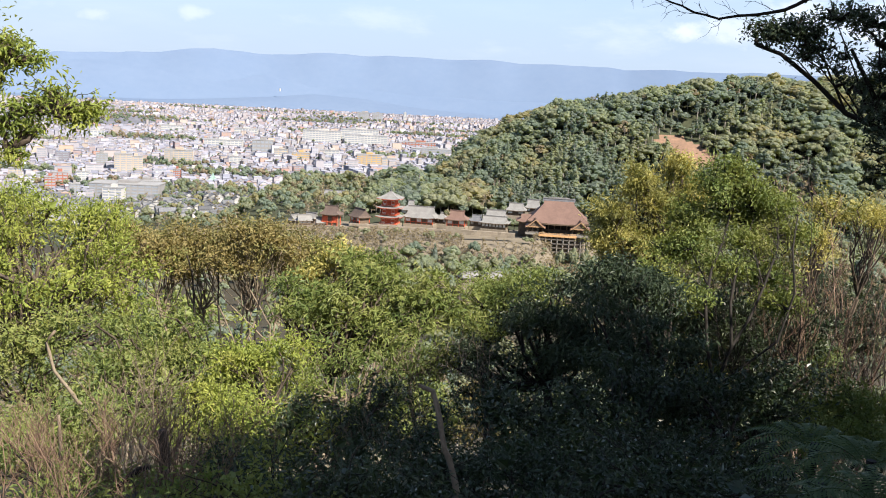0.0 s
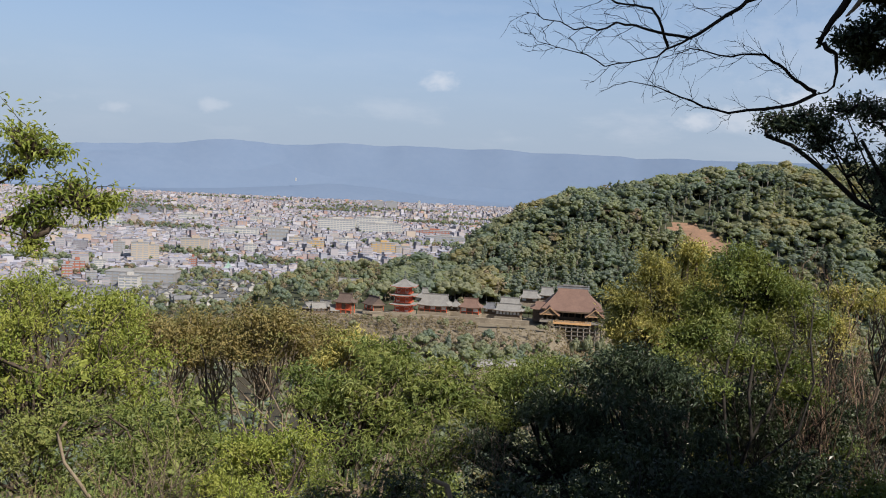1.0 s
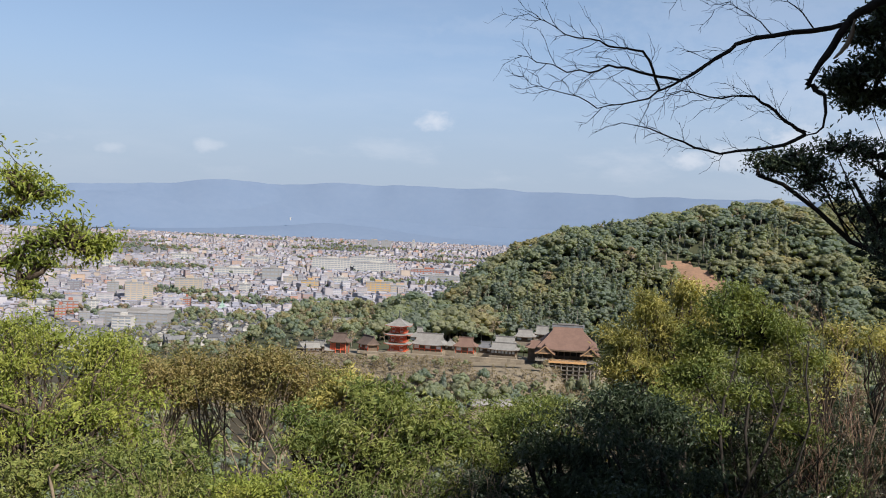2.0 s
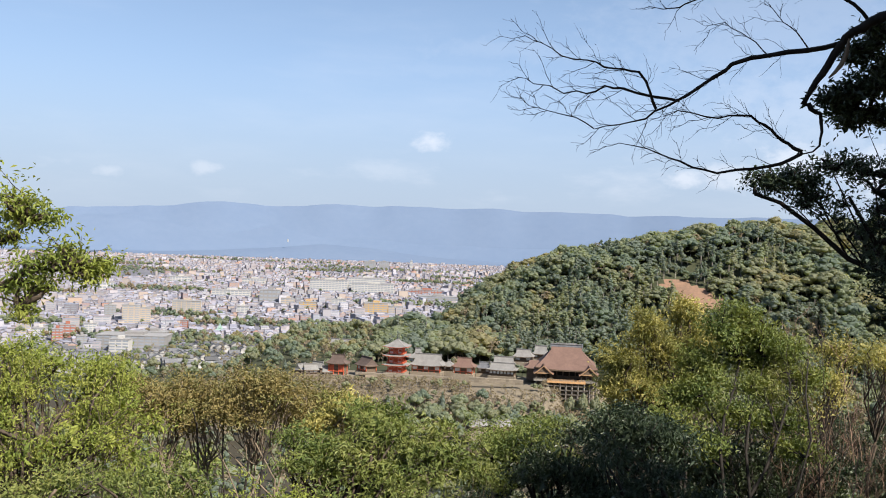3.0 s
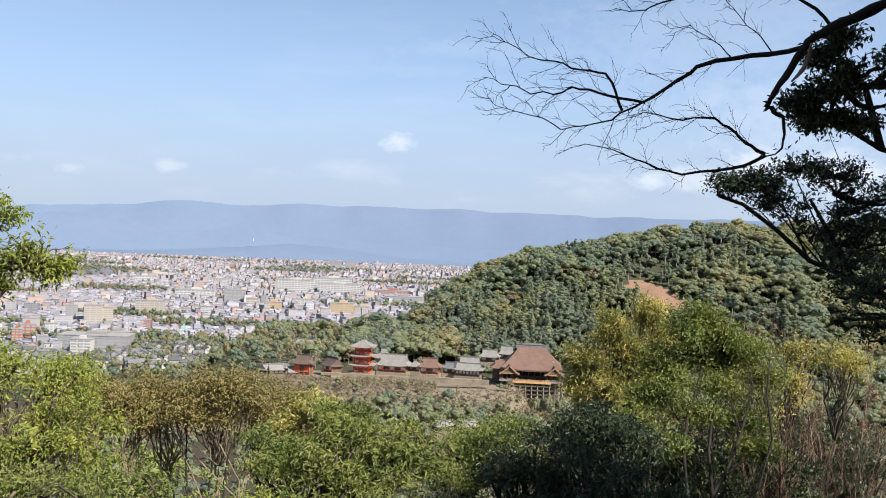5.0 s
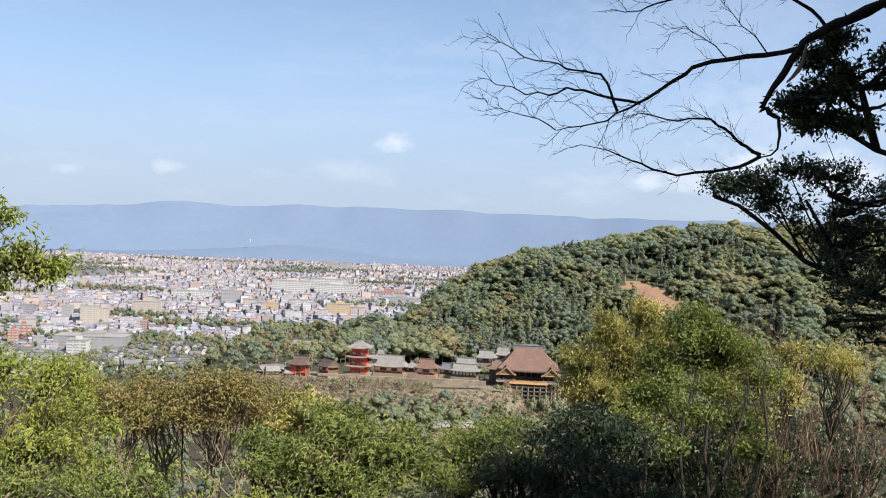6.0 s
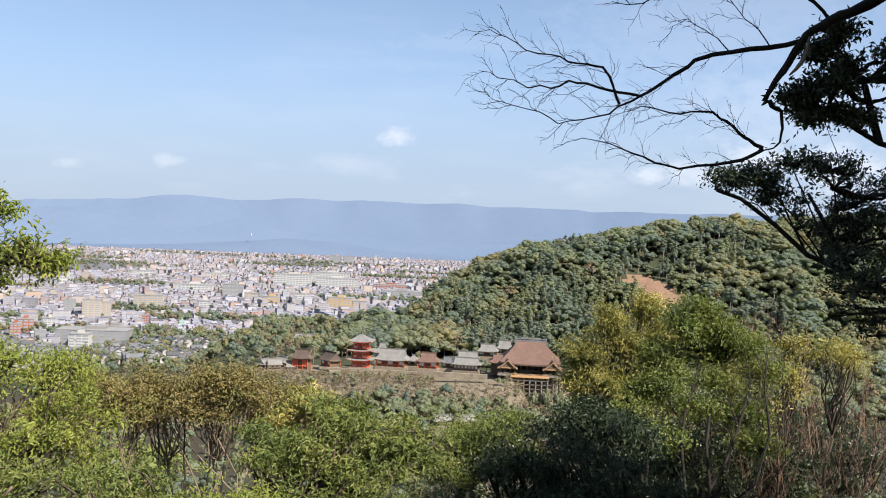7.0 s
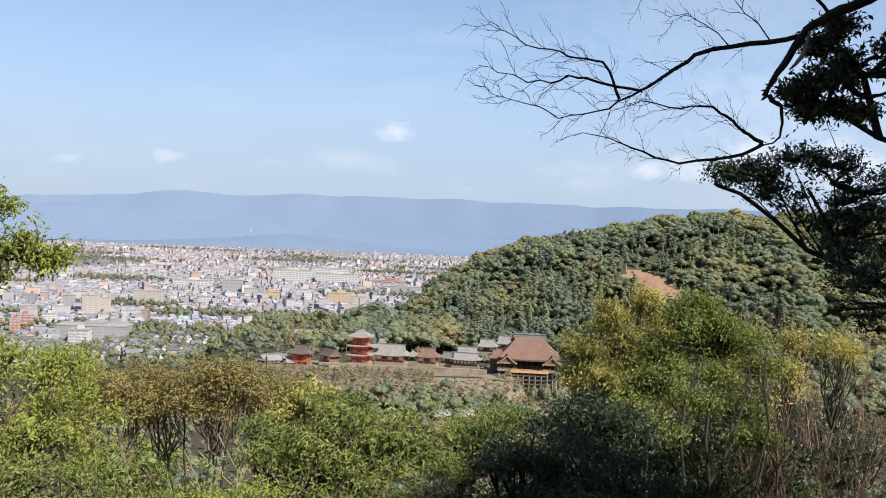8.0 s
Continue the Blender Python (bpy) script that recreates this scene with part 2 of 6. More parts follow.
M_CITY_ROOF = palette("hazed_town_roofs", [(0.211, 0.218, 0.272), (0.282, 0.286, 0.343), (0.172, 0.182, 0.237), (0.355, 0.362, 0.427), (0.238, 0.250, 0.314), (0.242, 0.198, 0.210), (0.320, 0.332, 0.399), (0.199, 0.225, 0.302), (0.281, 0.267, 0.292)], 0.7)
M_TOWN_TILE = palette("hazed_town_tiles", [(0.189, 0.194, 0.247), (0.255, 0.262, 0.323), (0.152, 0.158, 0.204), (0.316, 0.312, 0.373), (0.210, 0.191, 0.212), (0.286, 0.294, 0.365)], 0.7)
M_WINDOW = mat("hazed_window_glass", (0.200, 0.225, 0.263), (0.312, 0.338, 0.375), 0.2, 0.3, spec=0.5)


# ---- mesh helpers ----
def mesh_from(name, verts, faces, mats, slots=None, smooth=False):
    me = bpy.data.meshes.new(name)
    me.from_pydata([tuple(v) for v in verts] if not isinstance(verts, np.ndarray) else verts.tolist(), [], faces if not isinstance(faces, np.ndarray) else faces.tolist())
    for m in mats if isinstance(mats, (list, tuple)) else [mats]:
        me.materials.append(m)
    if slots is not None:
        me.polygons.foreach_set("material_index", np.asarray(slots, dtype=np.int32))
    if smooth:
        me.polygons.foreach_set("use_smooth", np.ones(len(me.polygons), dtype=bool))
    me.update()
    return me


def thing(name, at, label, category, group="", kind="", rz=0.0):
    ob = new(name)
    ob.empty_display_size = 0.3
    ob.matrix_world = pose(*at, 0, 0, rz)
    return tagged(ob, label, category, group, kind)


def piece(name, me, parent, at=(0, 0, 0), rz=0.0, label=""):
    ob = new(name, me)
    ob.parent = parent
    ob.matrix_basis = pose(*at, 0, 0, rz)
    return tagged(ob, label)


class Build:
    """Collects vertices and faces of one mesh."""

    def __init__(self):
        self.v, self.f, self.s = [], [], []

    def add(self, verts, faces, slot=0):
        k = len(self.v)
        self.v.extend(verts)
        self.f.extend([tuple(k + i for i in f) for f in faces])
        self.s.extend([slot] * len(faces))
        return self

    def box(self, x0, x1, y0, y1, z0, z1, slot=0, taper=0.0):
        a, b = x0 + taper, x1 - taper
        c, d = y0 + taper, y1 - taper
        return self.add([(x0, y0, z0), (x1, y0, z0), (x1, y1, z0), (x0, y1, z0), (a, c, z1), (b, c, z1), (b, d, z1), (a, d, z1)],
                        [(3, 2, 1, 0), (4, 5, 6, 7), (0, 1, 5, 4), (1, 2, 6, 5), (2, 3, 7, 6), (3, 0, 4, 7)], slot)

    def tube(self, pts, radii, sides=6, slot=0):
        pts = [Vector(p) for p in pts]
        k = len(self.v)
        up = Vector((0.31, 0.17, 0.93))
        for i, p in enumerate(pts):
            d = (pts[min(i + 1, len(pts) - 1)] - pts[max(i - 1, 0)]).normalized()
            a = d.cross(up)
            if a.length < 1e-3:
                a = d.cross(Vector((1, 0, 0)))
            a.normalize()
            b = d.cross(a)
            for j in range(sides):
                w = 2 * math.pi * j / sides
                self.v.append(tuple(p + (a * math.cos(w) + b * math.sin(w)) * radii[i]))
        for i in range(len(pts) - 1):
            for j in range(sides):
                q = k + i * sides
                self.f.append((q + j, q + (j + 1) % sides, q + sides + (j + 1) % sides, q + sides + j))
                self.s.append(slot)
        e = k + (len(pts) - 1) * sides
        self.f.append(tuple(range(e, e + sides)))
        self.s.append(slot)
        return self

    def mesh(self, name, mats, smooth=False):
        return mesh_from(name, self.v, self.f, mats, self.s, smooth)


# ---- the lie of the land ----
def sm(t):
    t = np.clip(t, 0, 1)
    return t * t * (3 - 2 * t)


def waves(x, y, s):
    return np.sin(x / s + 1.3 * np.sin(y / s * 0.7)) * np.cos(y / s * 1.1 + 0.9 * np.sin(x / s * 0.6))


def ground(x, y):
    """Height of the ground: the camera's own slope, the valley, the temple terrace, the wooded hill and the plain."""
    x, y = np.asarray(x, dtype=float), np.asarray(y, dtype=float)
    own = np.interp(y, [-300, -60, -6, 2, 6, 12, 25, 50, 100, 250, 420, 520, 6000], [60, 22, 0.3, 0, -1.2, -3.6, -9.5, -20, -42, -80, -102, -108, -108])
    far = np.hypot(x, y)
    plain = np.interp(far, [700, 1000, 4600, 6000], [-128, -128, -68, -62])
    z = own + (plain - own) * sm((y - 560) / 260) * sm((y - 430) / 60)
    z = z + (-90 - z) * sm((x + 190) / 50) * sm((190 - x) / 60) * sm((y - 556 - 66 * sm((x - 62) / 30) * sm((165 - x) / 25)) / 56) * sm((1180 - y) / 260)
    crest = np.interp(x, [-90, -20, 30, 70, 125, 190, 252, 300, 373, 500, 800, 1600], [-128, -102, -60, -34, -11, 6, 18, 26, 29, 33, 40, 50])
    wide = 300 + np.clip(x - 150, 0, 500) * 0.5
    fall = np.where(y < 1000, sm(1 - (1000 - y) / wide), sm(1 - (y - 1000) / 420))
    z = z + np.maximum(0, crest - z) * fall
    rough = sm((y - 60) / 200) * np.where(far > 1100, 0.0, 1.0)
    z = z + rough * (1.2 * waves(x, y, 13) + 3.2 * waves(x + 50, y + 0.4 * x, 34)) * np.where(fall > 0.02, np.clip(fall * 4, 0.25, 1.5), 0.25)
    return z


def grid_sheet(name, xs, ys, mats, pick=None):
    X, Y = np.meshgrid(xs, ys)
    V = np.stack([X, Y, ground(X, Y)], -1).reshape(-1, 3)
    n, m = len(xs), len(ys)
    i = np.arange((m - 1) * n).reshape(m - 1, n)[:, :-1].ravel()
    F = np.stack([i, i + 1, i + n + 1, i + n], 1)
    slots = None
    if pick is not None:
        slots = pick(V[F].mean(1))
    return mesh_from(name, V, F, mats, slots, True)


def scar(c):
    """The two cleared patches of bare earth on the hill."""
    x, y = c[:, 0], c[:, 1]
    w = 0.25 * waves(x, y, 9) + 0.2 * waves(x + 31, y, 4)
    a = ((x - 226 + 0.5 * (y - 868)) / 22) ** 2 + ((y - 868) / 30) ** 2
    b = ((x - 292) / 17) ** 2 + ((y - 975) / 24) ** 2
    return np.minimum(a, b) + w < 1


def soil(c):
    s = np.where((c[:, 1] > 830) & (ground(c[:, 0], c[:, 1]) < -50) & (np.hypot(c[:, 0], c[:, 1]) > 1000), 1, 0)
    s = np.where((c[:, 1] > 540) & (c[:, 1] < 735) & (c[:, 0] > -230) & (c[:, 0] < 150) & (ground(c[:, 0], c[:, 1]) < -84), 3, s)
    s = np.where((c[:, 1] > 640) & ((s == 0) | ((s == 3) & ((c[:, 0] < -80) | (c[:, 1] > 680)))), 4, s)
    return np.where(scar(c), 2, s)


xs = np.unique(np.concatenate([np.linspace(-6000, -900, 18), np.linspace(-900, -200, 36), np.linspace(-200, 620, 140), np.linspace(620, 1500, 36), np.linspace(1500, 6000, 16)]))
ys = np.unique(np.concatenate([np.linspace(-300, 0, 16), np.linspace(0, 60, 40), np.linspace(60, 540, 40), np.linspace(540, 700, 60), np.linspace(700, 1120, 70), np.linspace(1120, 6000, 50)]))
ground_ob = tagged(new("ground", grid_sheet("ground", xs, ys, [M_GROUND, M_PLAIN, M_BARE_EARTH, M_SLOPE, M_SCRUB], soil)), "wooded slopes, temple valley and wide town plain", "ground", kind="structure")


# ---- far mountains ----
def ridge(name, radius, crest, material, label):
    b = Build()
    n = 260
    rows = 7
    for i in range(n):
        w = math.radians(-62 + 124 * i / (n - 1))
        u = math.tan(w)
        top = crest(u) * radius
        for j in range(rows):
            k = j / (rows - 1)
            fold = 1 + 0.004 * k * noise.noise((u * 14, k * 3, radius)) 
            r = radius * fold + 260 * k
            z = -75 + (top + 75) * (k ** 0.8)
            b.v.append((math.sin(w) * r, math.cos(w) * r, EYE + z))
    for i in range(n - 1):
        for j in range(rows - 1):
            q = i * rows + j
            b.f.append((q, q + rows, q + rows + 1, q + 1))
            b.s.append(0)
    return tagged(new(name, b.mesh(name, material, True)), label, "mountain", kind="structure")


def crest_trend(u):
    return float(np.interp(u, (-0.6, -0.42, -0.305, -0.245, -0.136, 0.0, 0.13, 0.3), (-0.016, -0.014, -0.007, -0.005, 0.002, 0.002, 0.004, 0.004)))


def crest_far(u):
    return crest_trend(u) + 0.0022 * noise.noise((u * 28, 2.2, 0)) + 0.041 + 0.0045 * noise.noise((u * 5, 1.7, 0)) + 0.002 * noise.noise((u * 17, 4.1, 0)) + 0.0009 * noise.noise((u * 60, 9.1, 0)) + 0.006 * math.exp(-((u + 0.245) / 0.045) ** 2)


def crest_mid(u):
    return 0.022 + 0.008 * noise.noise((u * 6, 8.7, 0)) + 0.003 * noise.noise((u * 19, 3.1, 0)) + 0.0008 * noise.noise((u * 70, 2.1, 0))


def crest_low(u):
    return 0.002 * noise.noise((u * 21, 5.1, 0)) - 0.013 + 0.019 * math.exp(-((u + 0.13) / 0.13) ** 2)


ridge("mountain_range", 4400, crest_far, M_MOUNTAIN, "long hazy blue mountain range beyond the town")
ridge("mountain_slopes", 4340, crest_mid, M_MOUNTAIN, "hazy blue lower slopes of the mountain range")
ridge("foothill", 4260, crest_low, M_MOUNTAIN_NEAR, "low wooded foothill tinted with blue haze behind the town")

# ---- the town ----
rng = np.random.default_rng(7)


def box_batch(cx, cy, w, d, h, rz, z0, floors, gabled):
    """Town houses: flat-roofed boxes with window strips set proud of the sides in view, and houses with gabled roofs."""
    V, F, S = [], [], []
    for i in range(len(cx)):
        c, s = math.cos(rz[i]), math.sin(rz[i])
        k = len(V)

        def put(x, y, z):
            V.append((cx[i] + c * x - s * y, cy[i] + s * x + c * y, z))
        a, b, lo, hi = w[i] / 2, d[i] / 2, z0[i] - 3, z0[i] + h[i]
        for z in (lo, hi):
            put(-a, -b, z), put(a, -b, z), put(a, b, z), put(-a, b, z)
        F.extend([(k, k + 1, k + 5, k + 4), (k + 1, k + 2, k + 6, k + 5), (k + 2, k + 3, k + 7, k + 6), (k + 3, k, k + 4, k + 7)])
        S.extend([0, 0, 0, 0])
        e = 0.6 if gabled[i] else 0.25
        if gabled[i]:
            top = hi + b * 0.55
            k = len(V)
            put(-a - e, -b - e, hi - 0.2), put(a + e, -b - e, hi - 0.2), put(a + e, 0, top), put(-a - e, 0, top), put(a + e, b + e, hi - 0.2), put(-a - e, b + e, hi - 0.2)
            F.extend([(k, k + 1, k + 2, k + 3), (k + 3, k + 2, k + 4, k + 5)])
            S.extend([3, 3])
            k = len(V)
            put(-a, -b, hi), put(-a, b, hi), put(-a, 0, top - 0.3), put(a, -b, hi), put(a, b, hi), put(a, 0, top - 0.3)
            F.extend([(k, k + 2, k + 1), (k + 3, k + 4, k + 5)])
            S.extend([0, 0])
        else:
            k = len(V)
            for z in (hi - 0.1, hi + 0.5):
                put(-a - e, -b - e, z), put(a + e, -b - e, z), put(a + e, b + e, z), put(-a - e, b + e, z)
            F.extend([(k + 4, k + 5, k + 6, k + 7), (k, k + 1, k + 5, k + 4), (k + 1, k + 2, k + 6, k + 5), (k + 3, k, k + 4, k + 7)])
            S.extend([1] * 4)
        for q in range(floors[i]):
            zb = z0[i] + (q + 0.35) * h[i] / floors[i]
            zt = zb + 0.32 * h[i] / floors[i]
            for side in (0, 1):
                n = 2 if w[i] > 11 else 1
                for p in range(n):
                    k = len(V)
                    u0, u1 = -0.86 + 1.72 * (p + 0.08) / n, -0.86 + 1.72 * (p + 0.92) / n
                    if side == 0:
                        for x, z in ((a * u0, zb), (a * u1, zb), (a * u1, zt), (a * u0, zt)):
                            put(x, -b - 0.12, z)
                    else:
                        for y, z in ((-b * u0, zb), (-b * u1, zb), (-b * u1, zt), (-b * u0, zt)):
                            put(-a - 0.12, y, z)
                    F.append((k, k + 1, k + 2, k + 3))
                    S.append(2)
    return V, F, S


NEAR_HOUSES = []


def town():
    radius = 960.0
    cx, cy, w, d, h, fl, rz, ga = [], [], [], [], [], [], [], []
    while radius < 4230:
        shrink = float(np.interp(radius, [900, 2000, 4300], [1.0, 0.78, 0.5]))
        step = 13.5 * float(np.interp(radius, [900, 2000, 4300], [1.0, 1.25, 1.75]))
        count = int(1.25 * radius / step)
        for i in range(count):
            ang = -0.62 + 1.05 * (i + rng.uniform(0.1, 0.9)) / count
            r = radius + rng.uniform(-0.4, 0.4) * step
            x, y = math.sin(ang) * r, math.cos(ang) * r
            if ground(x, y) > -121 + max(0, r - 1000) * 0.0166 and x > -260 and y < 1450:
                continue
            if x > 0.10 * y + 20 or wooded(x, y) or rng.random() < 0.14:
                continue
            if any(abs(x / y - q[0] / q[1]) < q[2] and -20 < q[1] - y < 70 for q in KEEP):
                continue
            lot = noise.noise((x / 240, y / 240, 3.0))
            tall = (rng.random() - 0.25 * lot) * (0.72 if r < 1280 else 1.0)
            hh = (rng.uniform(4.5, 7.5) if tall < 0.72 else rng.uniform(7, 12) if tall < 0.965 else rng.uniform(13, 22)) * shrink
            ww = (rng.uniform(5.5, 10) if tall < 0.72 else rng.uniform(7, 15) if tall < 0.965 else rng.uniform(11, 24)) * (0.5 + 0.5 * shrink)
            if radius < 1165 and x / y > -0.52 and len(NEAR_HOUSES) < 230:
                NEAR_HOUSES.append((x, y, rng.integers(0, 8), 24 + 90 * rng.integers(0, 4) + rng.normal(0, 4)))
                continue
            cx.append(x), cy.append(y), h.append(hh), w.append(ww), d.append(rng.uniform(5.5, 11) * (0.45 + 0.55 * shrink))
            ga.append(bool(tall < 0.72 and rng.random() < (0.8 if radius < 1500 else 0.6)))
            fl.append(max(1, min(7, int(hh / 3.0 / shrink))) if radius < 2300 else 0)
            rz.append(0.42 + rng.choice([0, math.pi / 2, math.pi]) + rng.normal(0, 0.12))
        radius += step
    z = ground(np.array(cx), np.array(cy))
    return box_batch(cx, cy, w, d, h, rz, z, fl, ga)


# clear ground kept in front of the large blocks: place and half-angle
KEEP = [
    (*(-356.5, 1071.7, -125.8)[:2], 45.5 / (-356.5, 1071.7, -125.8)[1]),
    (*(-351.0, 1123.9, -125.0)[:2], 20.4 / (-351.0, 1123.9, -125.0)[1]),
    (*(-361.2, 1039.0, -126.3)[:2], 12.6 / (-361.2, 1039.0, -126.3)[1]),
    (*(-449.2, 1329.4, -121.3)[:2], 14.5 / (-449.2, 1329.4, -121.3)[1]),
    (*(-438.7, 1351.4, -121.0)[:2], 11.5 / (-438.7, 1351.4, -121.0)[1]),
    (*(-401.4, 1442.8, -119.7)[:2], 24.5 / (-401.4, 1442.8, -119.7)[1]),
    (*(-491.0, 1362.2, -120.5)[:2], 9.91 / (-491.0, 1362.2, -120.5)[1]),
    (*(-460.8, 1135.7, -124.2)[:2], 10.3 / (-460.8, 1135.7, -124.2)[1]),
    (*(-458.3, 1100.4, -124.8)[:2], 6.67 / (-458.3, 1100.4, -124.8)[1]),
    (*(-410.5, 1052.1, -125.8)[:2], 6.38 / (-410.5, 1052.1, -125.8)[1]),
    (*(-360.7, 1287.7, -122.4)[:2], 5.46 / (-360.7, 1287.7, -122.4)[1]),
    (*(-272.1, 2159.4, -108.4)[:2], 51 / (-272.1, 2159.4, -108.4)[1]),
    (*(-171.4, 2161.1, -108.5)[:2], 57.6 / (-171.4, 2161.1, -108.5)[1]),
    (*(-198.4, 2318.9, -105.9)[:2], 53.4 / (-198.4, 2318.9, -105.9)[1]),
    (*(-123.5, 1636.8, -117.3)[:2], 24.8 / (-123.5, 1636.8, -117.3)[1]),
    (*(-89.0, 1641.1, -117.3)[:2], 14.9 / (-89.0, 1641.1, -117.3)[1]),
    (*(-340.6, 1800.4, -114.1)[:2], 22.9 / (-340.6, 1800.4, -114.1)[1]),
    (*(-438.6, 1901.8, -112.1)[:2], 45 / (-438.6, 1901.8, -112.1)[1]),
    (*(-708.2, 1938.7, -110.3)[:2], 16.4 / (-708.2, 1938.7, -110.3)[1]),
    (*(-248.1, 1672.7, -116.5)[:2], 18.2 / (-248.1, 1672.7, -116.5)[1]),
    (*(-18.6, 1991.9, -111.5)[:2], 50.7 / (-18.6, 1991.9, -111.5)[1]),
    (*(-47.7, 2195.1, -108.1)[:2], 49.2 / (-47.7, 2195.1, -108.1)[1]),
    (*(-287.7, 3452.4, -86.9)[:2], 25.1 / (-287.7, 3452.4, -86.9)[1]),
    (*(-238.8, 3502.1, -86.2)[:2], 21.2 / (-238.8, 3502.1, -86.2)[1]),
    (*(-140.8, 3600.6, -84.6)[:2], 6.55 / (-140.8, 3600.6, -84.6)[1]),
    (*(-353.9, 1346.9, -121.5)[:2], 11.4 / (-353.9, 1346.9, -121.5)[1]),
    (*(-453.1, 1190.9, -123.4)[:2], 8.66 / (-453.1, 1190.9, -123.4)[1]),
    (*(-484.3, 1113.9, -124.4)[:2], 9.45 / (-484.3, 1113.9, -124.4)[1]),
    (*(-525.7, 1160.1, -123.4)[:2], 9.14 / (-525.7, 1160.1, -123.4)[1]),
    (*(-334.7, 1536.9, -118.5)[:2], 11.2 / (-334.7, 1536.9, -118.5)[1]),
    (*(-295.2, 1739.7, -115.3)[:2], 14.8 / (-295.2, 1739.7, -115.3)[1]),
    (*(-205.8, 1787.0, -114.7)[:2], 16.2 / (-205.8, 1787.0, -114.7)[1]),
    (*(-483.6, 2337.6, -104.9)[:2], 34 / (-483.6, 2337.6, -104.9)[1]),
    (*(-652.0, 2282.1, -105.1)[:2], 29 / (-652.0, 2282.1, -105.1)[1]),
]
GROVES = ((-610, 1950, 120, 60), (-330, 1130, 190, 45), (-900, 2700, 260, 90), (-150, 3300, 240, 50), (-700, 3700, 400, 60), (120, 2900, 170, 40), (-300, 2450, 120, 30), (-420, 1420, 90, 30), (-250, 1330, 120, 40), (-1250, 3300, 300, 70), (-560, 1240, 90, 30), (-60, 1800, 120, 25), (-800, 1750, 110, 30), (-420, 3050, 200, 35), (-870, 2580, 120, 300), (-385, 3290, 115, 260), (-1050, 3000, 150, 60), (-30, 2600, 120, 35))


def wooded(x, y):
    """Parks and groves between the houses."""
    for px, py, rx, ry in GROVES:
        if ((x - px) / rx) ** 2 + ((y - py) / ry) ** 2 < 1:
            return True
    return False


V, F, S = town()
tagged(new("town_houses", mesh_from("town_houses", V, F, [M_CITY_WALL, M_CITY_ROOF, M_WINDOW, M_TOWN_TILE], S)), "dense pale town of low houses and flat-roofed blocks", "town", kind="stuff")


def house_kit(w, d, h, wall, tile):
    """A small town house: walls with gables, a tiled roof with eaves, and windows."""
    top = h + d * 0.3
    walls = Build().box(-w / 2, w / 2, -d / 2, d / 2, -3, h)
    for x in (-w / 2, w / 2):
        walls.add([(x, -d / 2, h), (x, d / 2, h), (x, 0, top - 0.25)], [(0, 1, 2)])
    a, b, t = w / 2 + 0.6, d / 2 + 0.7, 0.25
    roof = Build().add([(-a, -b, h - 0.35), (a, -b, h - 0.35), (a, 0, top), (-a, 0, top), (a, b, h - 0.35), (-a, b, h - 0.35), (-a, -b, h - 0.35 - t), (a, -b, h - 0.35 - t), (a, b, h - 0.35 - t), (-a, b, h - 0.35 - t)],
                       [(0, 1, 2, 3), (3, 2, 4, 5), (6, 7, 1, 0), (5, 4, 8, 9), (7, 6, 9, 8)])
    roof.box(-a, a, -0.25, 0.25, top - 0.1, top + 0.25)
    pane = Build().box(-w * 0.16, w * 0.16, -0.1, 0.1, 0, 1.2)
    return walls.mesh("wall", wall), roof.mesh("roof", tile), pane.mesh("window", M_WINDOW), (w, d, h)


M_HOUSE_WALL = mat("pale_house_walls", (0.298, 0.294, 0.290), (0.414, 0.409, 0.401), 0.85, 0.2, each=0.25)
M_HOUSE_TILE = mat("house_tiles", (0.094, 0.098, 0.109), (0.150, 0.154, 0.165), 0.7, 0.5, 0.3, each=0.3)
HOUSES = [house_kit(rng.uniform(8, 14), rng.uniform(7, 10), rng.uniform(4.2, 6.4), M_HOUSE_WALL, M_HOUSE_TILE) for _ in range(8)]
for x, y, k, turn in NEAR_HOUSES:
    wall_me, roof_me, pane_me, (w, d, h) = HOUSES[int(k)]
    ob = thing("house", (x, y, float(ground(x, y))), "small pale town house with a grey tiled gable roof", "house", "town houses at the hill's foot", rz=float(turn))
    piece("wall", wall_me, ob)
    piece("roof", roof_me, ob)
    for q in (-0.24, 0.24):
        piece("window", pane_me, ob, (q * w, -d / 2, h * 0.5))
        piece("window", pane_me, ob, (q * w, d / 2, h * 0.5))


# ---- far trees ----
def leaf_quads(P, size, rs, out, up=0.4):
    """Small tilted leaf clumps at the places P."""
    n = len(P)
    nr = rs.normal(size=(n, 3)) * 0.3 + out + np.array([0, 0, up])
    nr /= np.linalg.norm(nr, axis=1)[:, None]
    a = np.cross(nr, rs.normal(size=(n, 3)))
    a /= np.linalg.norm(a, axis=1)[:, None] + 1e-9
    b = np.cross(nr, a)
    s = (size * rs.uniform(0.6, 1.3, n))[:, None]
    V = np.stack([P - a * s * 0.55 - b * s * 0.3, P + a * s * 0.55 - b * s * 0.25, P + b * s * 0.6], 1).reshape(-1, 3)
    F = np.arange(3 * n).reshape(n, 3)
    return V, F


GOLD = (1 + 5 ** 0.5) / 2
ICO = np.array([(-1, GOLD, 0), (1, GOLD, 0), (-1, -GOLD, 0), (1, -GOLD, 0), (0, -1, GOLD), (0, 1, GOLD), (0, -1, -GOLD), (0, 1, -GOLD), (GOLD, 0, -1), (GOLD, 0, 1), (-GOLD, 0, -1), (-GOLD, 0, 1)]) / (1 + GOLD * GOLD) ** 0.5
